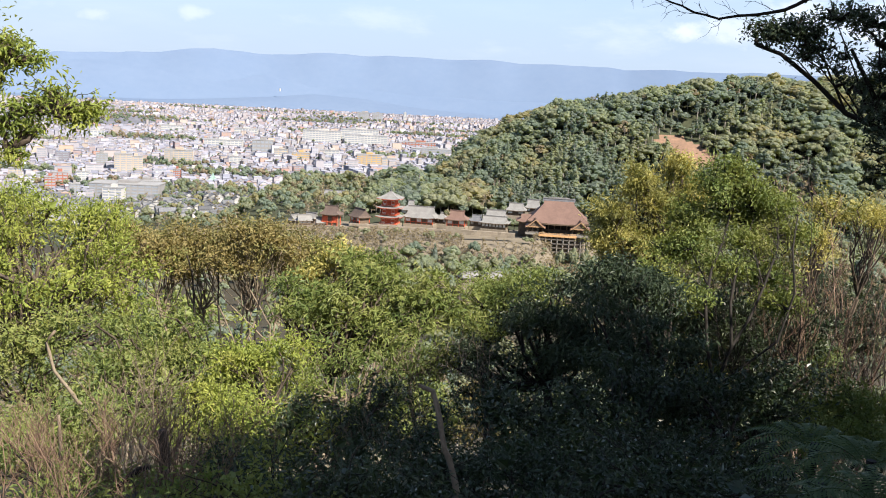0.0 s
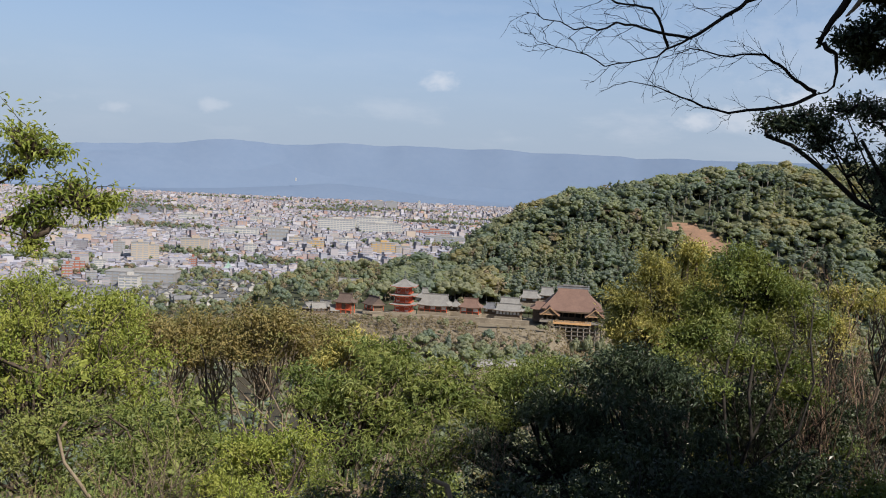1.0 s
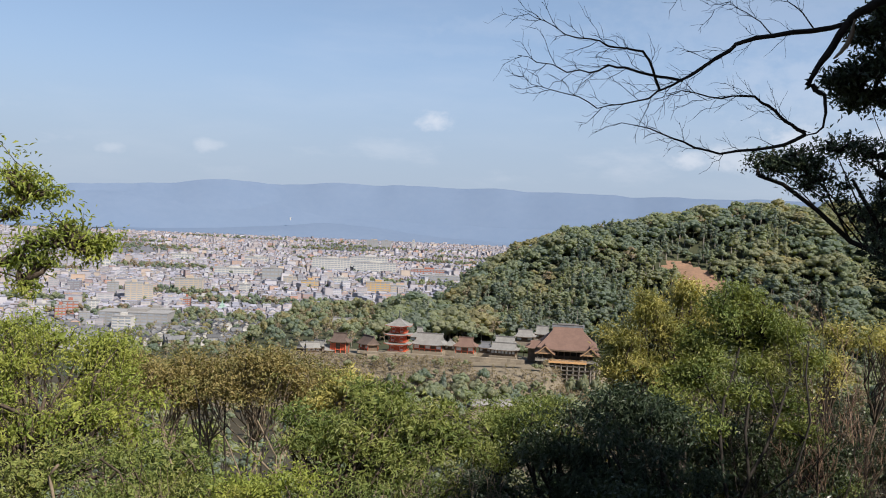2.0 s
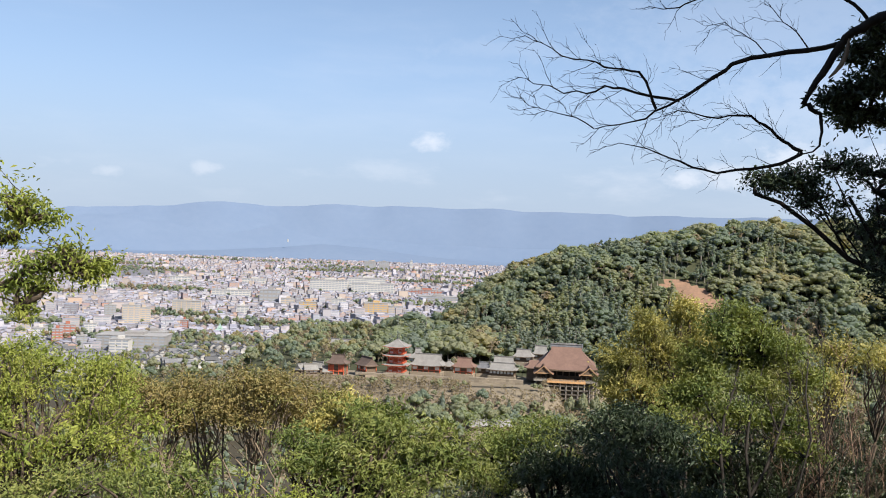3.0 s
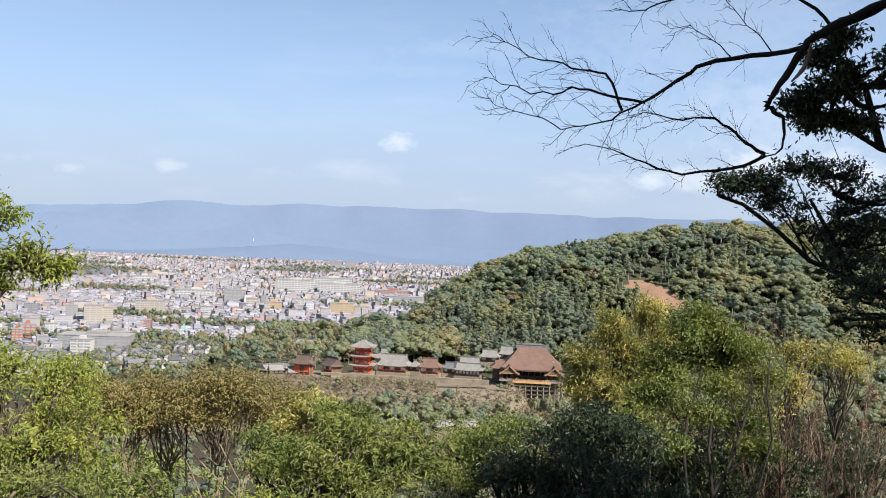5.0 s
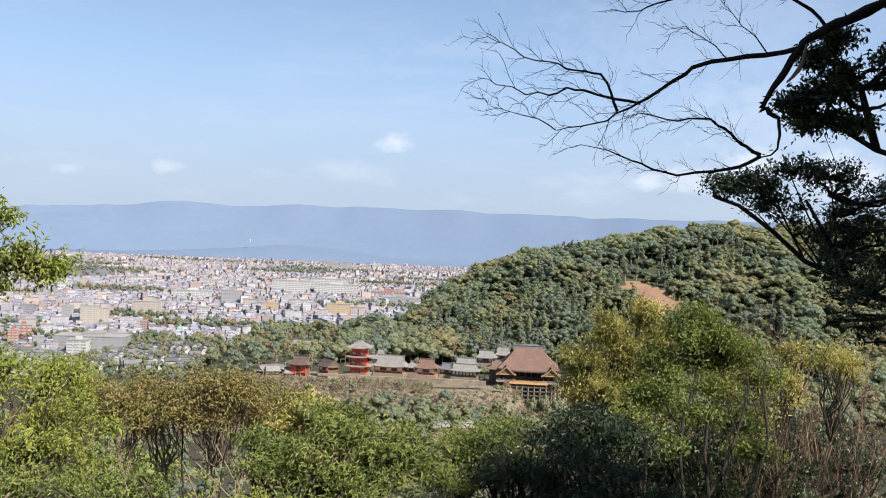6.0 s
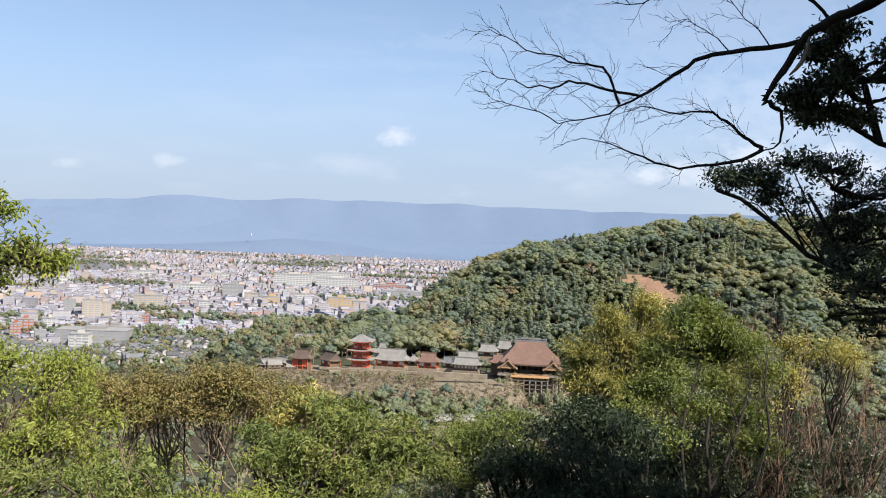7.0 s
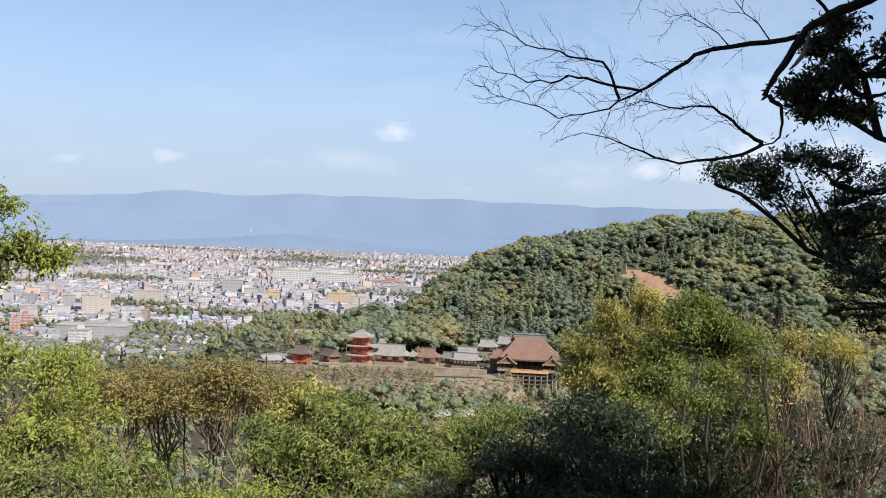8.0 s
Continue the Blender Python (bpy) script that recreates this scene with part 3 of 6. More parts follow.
ICO_F = np.array([(0, 11, 5), (0, 5, 1), (0, 1, 7), (0, 7, 10), (0, 10, 11), (1, 5, 9), (5, 11, 4), (11, 10, 2), (10, 7, 6), (7, 1, 8), (3, 9, 4), (3, 4, 2), (3, 2, 6), (3, 6, 8), (3, 8, 9), (4, 9, 5), (2, 4, 11), (6, 2, 10), (8, 6, 7), (9, 8, 1)])


def far_tree(kind, rs, clumps):
    """Crown clumps and a trunk for a tree one unit high; kind: round, tall, cone or bare."""
    pts = []
    if kind == "cone":
        z = rs.uniform(0.25, 1.0, clumps) ** 0.9
        r = (1.03 - z) * 0.30 * rs.uniform(0.55, 1.0, clumps)
        w = rs.uniform(0, 2 * math.pi, clumps)
        pts = np.stack([r * np.cos(w), r * np.sin(w), z], 1)
        size = 0.10
        out = np.stack([np.cos(w), np.sin(w), np.full(clumps, 0.3)], 1)
    else:
        lobes = (8 if kind == "round" else 4) if clumps > 60 else 4 if kind == "round" else 3
        low, high, spread = {"round": (0.40, 0.80, 0.36), "tall": (0.45, 0.88, 0.15), "bare": (0.30, 0.82, 0.26)}[kind]
        C = np.stack([rs.uniform(-spread, spread, lobes), rs.uniform(-spread, spread, lobes), np.linspace(low, high, lobes)], 1)
        if kind == "round":
            a, q = rs.uniform(0, 6.28, lobes), np.sqrt((np.arange(lobes) + 0.3) / lobes) * 0.36
            C = np.stack([q * np.cos(a * 0.2 + np.arange(lobes) * 2.4), q * np.sin(a * 0.2 + np.arange(lobes) * 2.4), 0.80 - 2.6 * q * q + rs.uniform(-0.08, 0.06, lobes)], 1)
        R = rs.uniform(0.15, 0.22, lobes) * (1.0 if lobes > 3 else 1.35) * (1.0 if kind != "tall" else 0.8)
        k = rs.integers(0, lobes, clumps)
        v = rs.normal(size=(clumps, 3))
        v /= np.linalg.norm(v, axis=1)[:, None]
        v[:, 2] = np.where(v[:, 2] < -0.3, -v[:, 2] * 0.6, v[:, 2])
        pts = C[k] + v * (R[k] * rs.uniform(0.6, 1.08, clumps))[:, None] * np.array([1.15, 1.15, 0.85])
        out = v
        size = 0.10 if kind != "bare" else 0.09
    if clumps < 85:
        size *= 1.6
    V, F = leaf_quads(pts, size, rs, out, 0.25)
    if kind != "bare":
        if kind == "cone":
            C = np.array([(0, 0, 0.36), (0, 0, 0.58), (0, 0, 0.78)])
            R = np.array([0.2, 0.14, 0.08])
        for c, q in zip(C, R * 0.95):
            v = ICO * (q * rs.uniform(0.66, 1.1, 12))[:, None] * np.array([1.15, 1.15, 0.9 if kind in ("round", "bare") else 1.5]) + c
            F = np.concatenate([F, ICO_F + len(V)])
            V = np.concatenate([V, v])
    b = Build()
    lean = rs.uniform(-0.05, 0.05, 2)
    if clumps < 85:
        b.tube([(0, 0, -0.08), (lean[0], lean[1], 0.6)], [0.02, 0.008], 3)
        return V, F, b
    b.tube([(0, 0, -0.08), (lean[0] * 0.5, lean[1] * 0.5, 0.35), (lean[0], lean[1], 0.7)], [0.022, 0.016, 0.008], 5)
    if kind != "cone":
        for i in range(4):
            w = rs.uniform(0, 6.28)
            b.tube([(lean[0] * 0.5, lean[1] * 0.5, 0.34 + 0.05 * i), (0.2 * math.cos(w), 0.2 * math.sin(w), 0.6 + 0.05 * i)], [0.010, 0.004], 4)
    return V, F, b


def dome_tree(rs, flakes):
    """A broad evergreen one unit high: one billowing crown of bumps over a short trunk."""
    n = 11 if flakes > 80 else 4
    w = np.arange(n) * 2.4 + rs.uniform(0, 6.28)
    q = np.sqrt((np.arange(n) + 0.4) / n) * 0.30
    C = np.stack([q * np.cos(w), q * np.sin(w), 0.80 - 3.6 * q * q + rs.uniform(-0.07, 0.07, n)], 1)
    R = rs.uniform(0.13, 0.18, n) * (1.0 if n > 5 else 1.45)
    k = rs.integers(0, n, flakes)
    v = rs.normal(size=(flakes, 3)) + (C[k] - [0, 0, 0.45]) * 3.5
    v /= np.linalg.norm(v, axis=1)[:, None]
    P = C[k] + v * (R[k] * rs.uniform(0.9, 1.08, flakes))[:, None]
    V, F = leaf_quads(P, 0.085 if flakes > 80 else 0.13, rs, v, 0.2)
    for c, a in zip(C, R):
        F = np.concatenate([F, ICO_F + len(V)])
        V = np.concatenate([V, ICO * (a * rs.uniform(0.82, 1.02, 12))[:, None] + c])
    lean = rs.uniform(-0.04, 0.04, 2)
    return V, F, Build().tube([(0, 0, -0.08), (lean[0], lean[1], 0.6)], [0.022, 0.01], 4)


def pole_tree(rs, flakes):
    """A slender tall tree one unit high: a long bare pale trunk and a ragged narrow crown of tiers."""
    n = 7
    z = np.linspace(0.42, 0.94, n)
    w = rs.uniform(0, 6.28, n)
    q = rs.uniform(0.02, 0.085, n)
    C = np.stack([q * np.cos(w), q * np.sin(w), z], 1)
    R = (1.12 - z) * 0.16 * rs.uniform(0.75, 1.25, n) + 0.012
    k = rs.integers(0, n, flakes)
    v = rs.normal(size=(flakes, 3))
    v /= np.linalg.norm(v, axis=1)[:, None]
    P = C[k] + v * (R[k] * rs.uniform(0.85, 1.18, flakes))[:, None] * [1.15, 1.15, 0.8]
    V, F = leaf_quads(P, 0.062, rs, v, 0.2)
    for c, a in zip(C, R):
        F = np.concatenate([F, ICO_F + len(V)])
        V = np.concatenate([V, ICO * (a * rs.uniform(0.78, 1.0, 12))[:, None] * [1.1, 1.1, 0.8] + c])
    lean = rs.uniform(-0.03, 0.03, 2)
    return V, F, Build().tube([(0, 0, -0.08), (lean[0] * 0.4, lean[1], 0.4), (lean[0], lean[1], 0.92)], [0.026, 0.021, 0.008], 5)


CROWNS = {}
rs = np.random.default_rng(3)
for kind in ("round", "tall", "cone", "bare"):
    CROWNS[kind + "_small"] = [far_tree(kind, rs, 44 if kind != "bare" else 80) for _ in range(5)]
    CROWNS[kind] = [far_tree(kind, rs, 92 if kind != "bare" else 150) for _ in range(5)]
CROWNS["dome"] = [dome_tree(rs, 96) for _ in range(5)]
CROWNS["dome_small"] = [dome_tree(rs, 44) for _ in range(5)]
CROWNS["pole"] = [pole_tree(rs, 90) for _ in range(5)]
CROWNS["pole_small"] = CROWNS["pole"]
CROWNS["twiggy_small"] = [far_tree("bare", rs, 120) for _ in range(5)]


def plant_stuff(name, X, Y, H, kinds, tints, label, small="", broad=1.0):
    """Joins many far trees into one woodland."""
    V, F, S = [], [], []
    k = 0
    Z = ground(X, Y)
    for i in range(len(X)):
        cv, cf, tr = CROWNS[kinds[i] + small][i % 5]
        if kinds[i] == "round":
            tr = CROWNS["round_small"][i % 5][2]
        w = rng.uniform(0, 6.28)
        c, s = math.cos(w), math.sin(w)
        R = np.array([[c, s, 0], [-s, c, 0], [0, 0, 1]]) * H[i]
        fat = rng.uniform(0.85, 1.3) * (broad if kinds[i] in ("round", "dome") else 1.0)
        for v, f, slot in ((cv * [fat, fat, 1], cf, tints[i]), (np.array(tr.v), None, 6)):
            V.append(v @ R + [X[i], Y[i], Z[i]])
            if f is not None:
                F.extend((f + k).tolist())
                S.extend([slot] * len(f))
            else:
                F.extend([tuple(q + k for q in t) for t in tr.f])
                S.extend([slot] * len(tr.f))
            k += len(v)
    V = np.concatenate(V)
    return tagged(new(name, mesh_from(name, V, F, HAZED_GREENS + [M_TRUNK_FAR], S)), label, "woodland", kind="stuff")


def scatter(n, x0, x1, y0, y1, gap, ok):
    """Up to n places at least gap apart where ok holds."""
    got, cells = [], {}
    for _ in range(n * 8):
        x, y = rng.uniform(x0, x1), rng.uniform(y0, y1)
        q = (int(x // gap), int(y // gap))
        if not ok(x, y):
            continue
        if any((x - a) ** 2 + (y - b) ** 2 < gap * gap for i in (-1, 0, 1) for j in (-1, 0, 1) for a, b in cells.get((q[0] + i, q[1] + j), ())):
            continue
        cells.setdefault(q, []).append((x, y))
        got.append((x, y))
        if len(got) >= n:
            break
    return np.array(got)


def on_hill(x, y):
    if scar(np.array([[x, y, 0]]))[0]:
        return False
    if y < 735 and -190 < x < 175:
        return False
    return y > 640 and abs(x) < 0.56 * y + 40 and (y < 1015 or x < 40) and (ground(x, y) > -112 or (y < 1000 and x > -60))


pts = scatter(2400, -60, 640, 640, 1030, 5.9, on_hill)
tint = []
kinds = []
for x, y in pts:
    g = 0.95 * noise.noise((x / 60, y / 60, 0)) + rng.normal(0, 0.2)
    stand = noise.noise((x / 55, y / 55, 5))
    if (40 < x < 330 and 700 < y < 930 and stand > -0.22) or stand > 0.38:
        kinds.append("pole" if rng.random() < 0.5 else "dome"), tint.append(5 if g < -0.1 else 0 if g < 0.15 else 1 if g < 0.4 else 2)
    else:
        kinds.append("dome" if rng.random() < 0.94 else "bare")
        tint.append(4 if kinds[-1] == "bare" else 0 if g < -0.25 else 1 if g < 0.06 else 2 if g < 0.42 else 3)
swell = np.array([1 + 0.5 * noise.noise((x / 52, y / 52, 2)) for x, y in pts])
in_stand = np.array([(40 < x < 330 and 700 < y < 930) for x, y in pts])
swell = swell * np.where(in_stand & (np.array(kinds) == "dome"), 0.72, 1.0)
hill_h = np.where(np.array(kinds) == "pole", rng.uniform(17, 24, len(pts)), rng.uniform(12.5, 17.0, len(pts)) * rng.choice([0.75, 0.9, 1.0, 1.1, 1.3], len(pts))) * swell
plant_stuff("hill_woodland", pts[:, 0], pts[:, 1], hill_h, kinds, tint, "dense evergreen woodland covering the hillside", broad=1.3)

sap = scatter(70, 190, 320, 835, 1000, 3.2, lambda x, y: bool(scar(np.array([[x, y, 0]]))[0]) and rng.random() < (0.85 if x < 216 else 0.25))
plant_stuff("scar_saplings", sap[:, 0], sap[:, 1], rng.uniform(2.5, 6.0, len(sap)), ["bare"] * len(sap), [4] * len(sap), "dry brown saplings on the cleared earth", "_small")

grove = np.concatenate([scatter(60, px - rx, px + rx, py - ry, py + ry, 11, lambda x, y: ((x - px) / rx) ** 2 + ((y - py) / ry) ** 2 < 1)
                        for px, py, rx, ry in GROVES])
plant_stuff("town_groves", grove[:, 0], grove[:, 1], rng.uniform(9, 15, len(grove)), ["dome"] * len(grove), list(rng.choice([1, 0, 1, 5, 4], len(grove))), "dark groves between the town houses", "_small")
street = scatter(800, -1300, 260, 1010, 2900, 9, lambda x, y: -0.55 * y < x < 0.10 * y + 20 and noise.noise((x / 160, y / 160, 8)) > -0.05)
plant_stuff("town_trees", street[:, 0], street[:, 1], rng.uniform(5, 9, len(street)), ["dome"] * len(street), list(rng.choice([1, 0, 1, 5, 4], len(street))), "scattered garden and street trees between the houses", "_small")


low_w = scatter(1150, -330, 70, 690, 1190, 7.0, lambda x, y: abs(x) < 0.5 * y and (x > -190 or (y > 820 and rng.random() < 0.22)) and (x < -150 or y > 742) and not (y > 1000 and x > 20))
low_tint = [int(t) for t in rng.choice([1, 2, 4, 4, 2, 3, 0, 1], len(low_w))]
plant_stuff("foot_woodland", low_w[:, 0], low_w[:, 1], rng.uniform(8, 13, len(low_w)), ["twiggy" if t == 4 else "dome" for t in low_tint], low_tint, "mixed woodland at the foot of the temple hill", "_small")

valley = scatter(680, -330, 380, 330, 660, 9.0, lambda x, y: abs(x) < 0.58 * y and (y < 556 or x > 168))
kinds = list(rng.choice(["bare", "bare", "round", "round", "tall"], len(valley)))
tint = [4 if k == "bare" else int(rng.choice([0, 1, 2, 2])) for k in kinds]
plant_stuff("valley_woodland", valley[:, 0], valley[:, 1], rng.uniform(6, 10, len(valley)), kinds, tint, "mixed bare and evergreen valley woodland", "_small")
near_w = scatter(360, -200, 200, 105, 340, 9.0, lambda x, y: abs(x) < 0.62 * y)
kinds = list(rng.choice(["dome", "dome", "dome", "bare", "pole"], len(near_w)))
tint = [4 if k == "bare" else int(rng.choice([0, 1, 5, 2, 0])) for k in kinds]
plant_stuff("slope_woodland", near_w[:, 0], near_w[:, 1], rng.uniform(6, 9.5, len(near_w)), kinds, tint, "mixed woodland on the slope below the lookout")

# ---- the temple ----
def roof_mesh(w, d, h, top=0.45, gable=0.0, lift=0.6, thick=0.5, mats=None, curve=1.45, sag=0.58, rows=9, cols=10):
    """A Japanese roof with sagging slopes and raised corners. top: ridge length as a share of w; gable: height share at which the hip turns into a gable."""
    b = Build()
    rings = []
    for i in range(rows + 1):
        t = i / rows
        z = h * ((1 - sag) * t + sag * t ** curve)
        if gable:
            k = min(1.0, t / gable)
            hw = w / 2 + (w * top / 2 - w / 2) * k
        else:
            hw = w / 2 + (w * top / 2 - w / 2) * t
        hd = d / 2 * (1 - t) + 0.15
        ring = []
        for side in range(4):
            for j in range(cols):
                s = j / cols * 2 - 1
                x, y = ((s * hw, -hd), (hw, s * hd), (-s * hw, hd), (-hw, -s * hd))[side]
                up = lift * (1 - t) ** 2 * abs(s) ** 3
                ring.append((x, y, z + up))
        rings.append(ring)
    n = 4 * cols
    for r in rings:
        b.v.extend(r)
    low = [(x * 0.99, y * 0.99, z - thick) for x, y, z in rings[0]]
    inn = [(x * 0.80, y * 0.80, z * 0.3 - thick * 0.2) for x, y, z in rings[0]]
    b.v.extend(low + inn)
    for i in range(rows):
        for j in range(n):
            b.f.append((i * n + j, i * n + (j + 1) % n, (i + 1) * n + (j + 1) % n, (i + 1) * n + j))
            b.s.append(0)
    k = (rows + 1) * n
    for j in range(n):
        b.f.append((k + j, k + (j + 1) % n, (j + 1) % n, j))
        b.f.append((k + n + j, k + n + (j + 1) % n, k + (j + 1) % n, k + j))
        b.s.extend([1, 1])
    b.f.append(tuple(range(rows * n, (rows + 1) * n)))
    b.f.append(tuple(range(k + n, k + 2 * n))[::-1])
    b.s.extend([0, 1])
    return b.mesh("roof", mats)


def ridge_mesh(length, size, material):
    b = Build().box(-length / 2, length / 2, -size / 2, size / 2, 0, size * 1.3)
    for s in (-1, 1):
        b.box(s * length / 2 - size * 0.45, s * length / 2 + size * 0.45, -size * 0.75, size * 0.75, -size * 0.3, size * 2.1, taper=size * 0.1)
    b.box(-length / 2 - size * 0.1, length / 2 + size * 0.1, -size * 0.65, size * 0.65, size * 1.3, size * 1.55)
    return b.mesh("ridge", material)


def post_mesh(r, h, material):
    return Build().tube([(0, 0, -0.2), (0, 0, h)], [r, r], 8).mesh("post", material)


def hall(name, at, rz, w, d, wall, rise, roof_mat, label, wall_mat, post_mat, eave=2.2, top=0.6, gable=0.55, lift=0.7, bays=5, base=1.0, group="temple buildings", white=0.5):
    """A temple hall: stone base, dark core, posts with plaster panels between them, and a tiled or bark roof."""
    ob = thing(name, at, label, "temple hall", group, rz=rz)
    piece("stone_base", Build().box(-w / 2 - 1, w / 2 + 1, -d / 2 - 1, d / 2 + 1, -6, base).mesh("stone_base", M_STONE), ob)
    piece("wall", Build().box(-w / 2 + 0.35, w / 2 - 0.35, -d / 2 + 0.35, d / 2 - 0.35, base, base + wall).mesh("wall", M_INSIDE_SHADE if white < 0.2 else M_TIMBER), ob)
    pm = post_mesh(0.28, wall, post_mat)
    panel = Build().box(-w / bays / 2 + 0.4, w / bays / 2 - 0.4, -0.1, 0.1, 0, wall * 0.55).mesh("panel", wall_mat)
    for i in range(bays + 1):
        x = -w / 2 + w * i / bays
        for y in (-d / 2, d / 2):
            piece("post", pm, ob, (x, y, base))
        if i < bays and white > 0 and (i % 2 == 0 or white > 0.6):
            piece("panel", panel, ob, (x + w / bays / 2, -d / 2 + 0.28, base + wall * 0.3))
    beam = Build().box(-w / 2 - 0.5, w / 2 + 0.5, -0.25, 0.25, 0, 0.5).mesh("beam", post_mat)
    for y in (-d / 2, d / 2):
        for z in (base + wall * 0.28, base + wall - 0.5):
            piece("beam", beam, ob, (0, y, z))
    side = Build().box(-0.25, 0.25, -d / 2 - 0.5, d / 2 + 0.5, 0, 0.5).mesh("beam", post_mat)
    for x in (-w / 2, w / 2):
        piece("beam", side, ob, (x, 0, base + wall - 0.55))
    piece("roof", roof_mesh(w + 2 * eave, d + 2 * eave, rise, top, gable, lift, 0.45, [roof_mat, M_TIMBER]), ob, (0, 0, base + wall))
    piece("ridge", ridge_mesh((w + 2 * eave) * top * 1.02, 0.6, roof_mat), ob, (0, 0, base + wall + rise - 0.1))
    return ob


def pagoda(at, rz):
    ob = thing("pagoda", at, "three-storey vermilion pagoda with grey tiled roofs", "pagoda", rz=rz)
    piece("stone_base", Build().box(-7.5, 7.5, -7.5, 7.5, -6, 0.8).mesh("stone_base", M_STONE), ob)
    z = 0.8
    for i, (w, wall, rw, rise) in enumerate(((10.0, 4.9, 17.6, 2.1), (9.4, 4.8, 17.0, 2.0), (8.8, 4.7, 16.8, 5.4))):
        piece("wall", Build().box(-w / 2 + 0.3, w / 2 - 0.3, -w / 2 + 0.3, w / 2 - 0.3, z - 0.4, z + wall).mesh("wall", M_PLASTER), ob)
        pm = post_mesh(0.34, wall + 0.4, M_VERMILION)
        for k in range(4):
            q = -w / 2 + w * k / 3
            for x, y in ((q, -w / 2), (q, w / 2)) + (((-w / 2, q), (w / 2, q)) if k in (1, 2) else ()):
                piece("post", pm, ob, (x, y, z - 0.2))
        door = Build().box(-w / 6 + 0.35, w / 6 - 0.35, -0.15, 0.15, 0, wall * 0.62).mesh("door", M_VERMILION)
        piece("door", door, ob, (0, -w / 2 + 0.22, z + wall * 0.1))
        piece("door", door, ob, (-w / 2 + 0.22, 0, z + wall * 0.1), 90)
        win = Build().box(-w / 6 + 0.5, w / 6 - 0.5, -0.1, 0.1, 0, wall * 0.36).mesh("window", M_VERMILION)
        for s in (-1, 1):
            piece("window", win, ob, (s * w / 3, -w / 2 + 0.22, z + wall * 0.3))
        beams = Build().box(-w / 2 - 0.7, w / 2 + 0.7, -w / 2 - 0.7, w / 2 + 0.7, z + wall * 0.8, z + wall + 0.1)
        piece("bracket_tier", beams.mesh("bracket_tier", M_VERMILION), ob)
        e = w / 2 + 1.2
        piece("balcony_floor", Build().box(-e - 0.2, e + 0.2, -e - 0.2, e + 0.2, z - 0.15, z + 0.05).mesh("balcony_floor", M_VERMILION), ob)
        bar = Build().box(-e, e, -0.08, 0.08, 0, 0.14).mesh("balcony_rail", M_VERMILION)
        for hgt in (0.35, 0.85):
            for q, (x, y) in enumerate(((0, -e), (e, 0), (0, e), (-e, 0))):
                piece("balcony_rail", bar, ob, (x, y, z + hgt + 0.02 * (q % 2)), 90 * (q % 2))
        piece("roof", roof_mesh(rw, rw, rise, 0.04 if i == 2 else 0.42, 0, 0.9, 0.4, [M_TILE, M_VERMILION], 1.5), ob, (0, 0, z + wall))
        z += wall + (rise * 0.78 if i < 2 else rise)
    fin = Build().tube([(0, 0, -0.3), (0, 0, 0.5), (0, 0, 0.6), (0, 0, 5.2), (0, 0, 5.6)], [0.8, 0.7, 0.3, 0.22, 0.05], 8)
    for k in range(7):
        fin.tube([(0, 0, 1.3 + 0.5 * k), (0, 0, 1.5 + 0.5 * k)], [0.55 - 0.04 * k, 0.5 - 0.04 * k], 10)
    piece("finial", fin.mesh("finial", M_BRONZE), ob, (0, 0, z), label="dark bronze finial with rings")
    return ob


def gable_roof(w, d, h, thick, mats):
    """A gabled roof with sagging slopes; the ridge runs from front to back."""
    b = Build()
    n = 7
    prof = [(w / 2 * i / n, h * (1 - (i / n)) ** 1.25) for i in range(n, -1, -1)]
    prof = [(-x, z) for x, z in prof] + [(x, z) for x, z in reversed(prof[:-1])]
    k = len(prof)
    for y in (-d / 2, d / 2):
        b.v.extend([(x, y, z) for x, z in prof])
        b.v.extend([(x * 0.98, y, z - thick) for x, z in prof])
    for i in range(k - 1):
        b.f.append((i, i + 1, 2 * k + i + 1, 2 * k + i)), b.s.append(0)
        b.f.append((k + i + 1, k + i, 3 * k + i, 3 * k + i + 1)), b.s.append(1)
        b.f.append((k + i, k + i + 1, i + 1, i)), b.s.append(1)
        b.f.append((2 * k + i, 2 * k + i + 1, 3 * k + i + 1, 3 * k + i)), b.s.append(1)
    b.f.extend([(0, 2 * k, 3 * k, k), (k - 1, 2 * k - 1, 4 * k - 1, 3 * k - 1)]), b.s.extend([1, 1])
    b.box(-0.4, 0.4, -d / 2 - 0.2, d / 2, h - 0.15, h + 0.7)
    return b.mesh("porch_roof", mats)


def barge_board(w, h, s):
    """One curved board along the edge of a gable, on the side s."""
    b = Build()
    n = 7
    for i in range(n + 1):
        p = i / n
        x, z = s * w / 2 * p, h * (1 - p) ** 1.25
        b.v.extend([(x, 0, z), (x, 0, z - 0.8), (x, 0.35, z - 0.8), (x, 0.35, z)])
    for i in range(n):
        for q in range(4):
            b.f.append((4 * i + q, 4 * i + (q + 1) % 4, 4 * i + 4 + (q + 1) % 4, 4 * i + 4 + q)), b.s.append(0)
    b.f.extend([(0, 1, 2, 3), (4 * n + 3, 4 * n + 2, 4 * n + 1, 4 * n)]), b.s.extend([0, 0])
    return b.mesh("gable_board", M_GABLE)


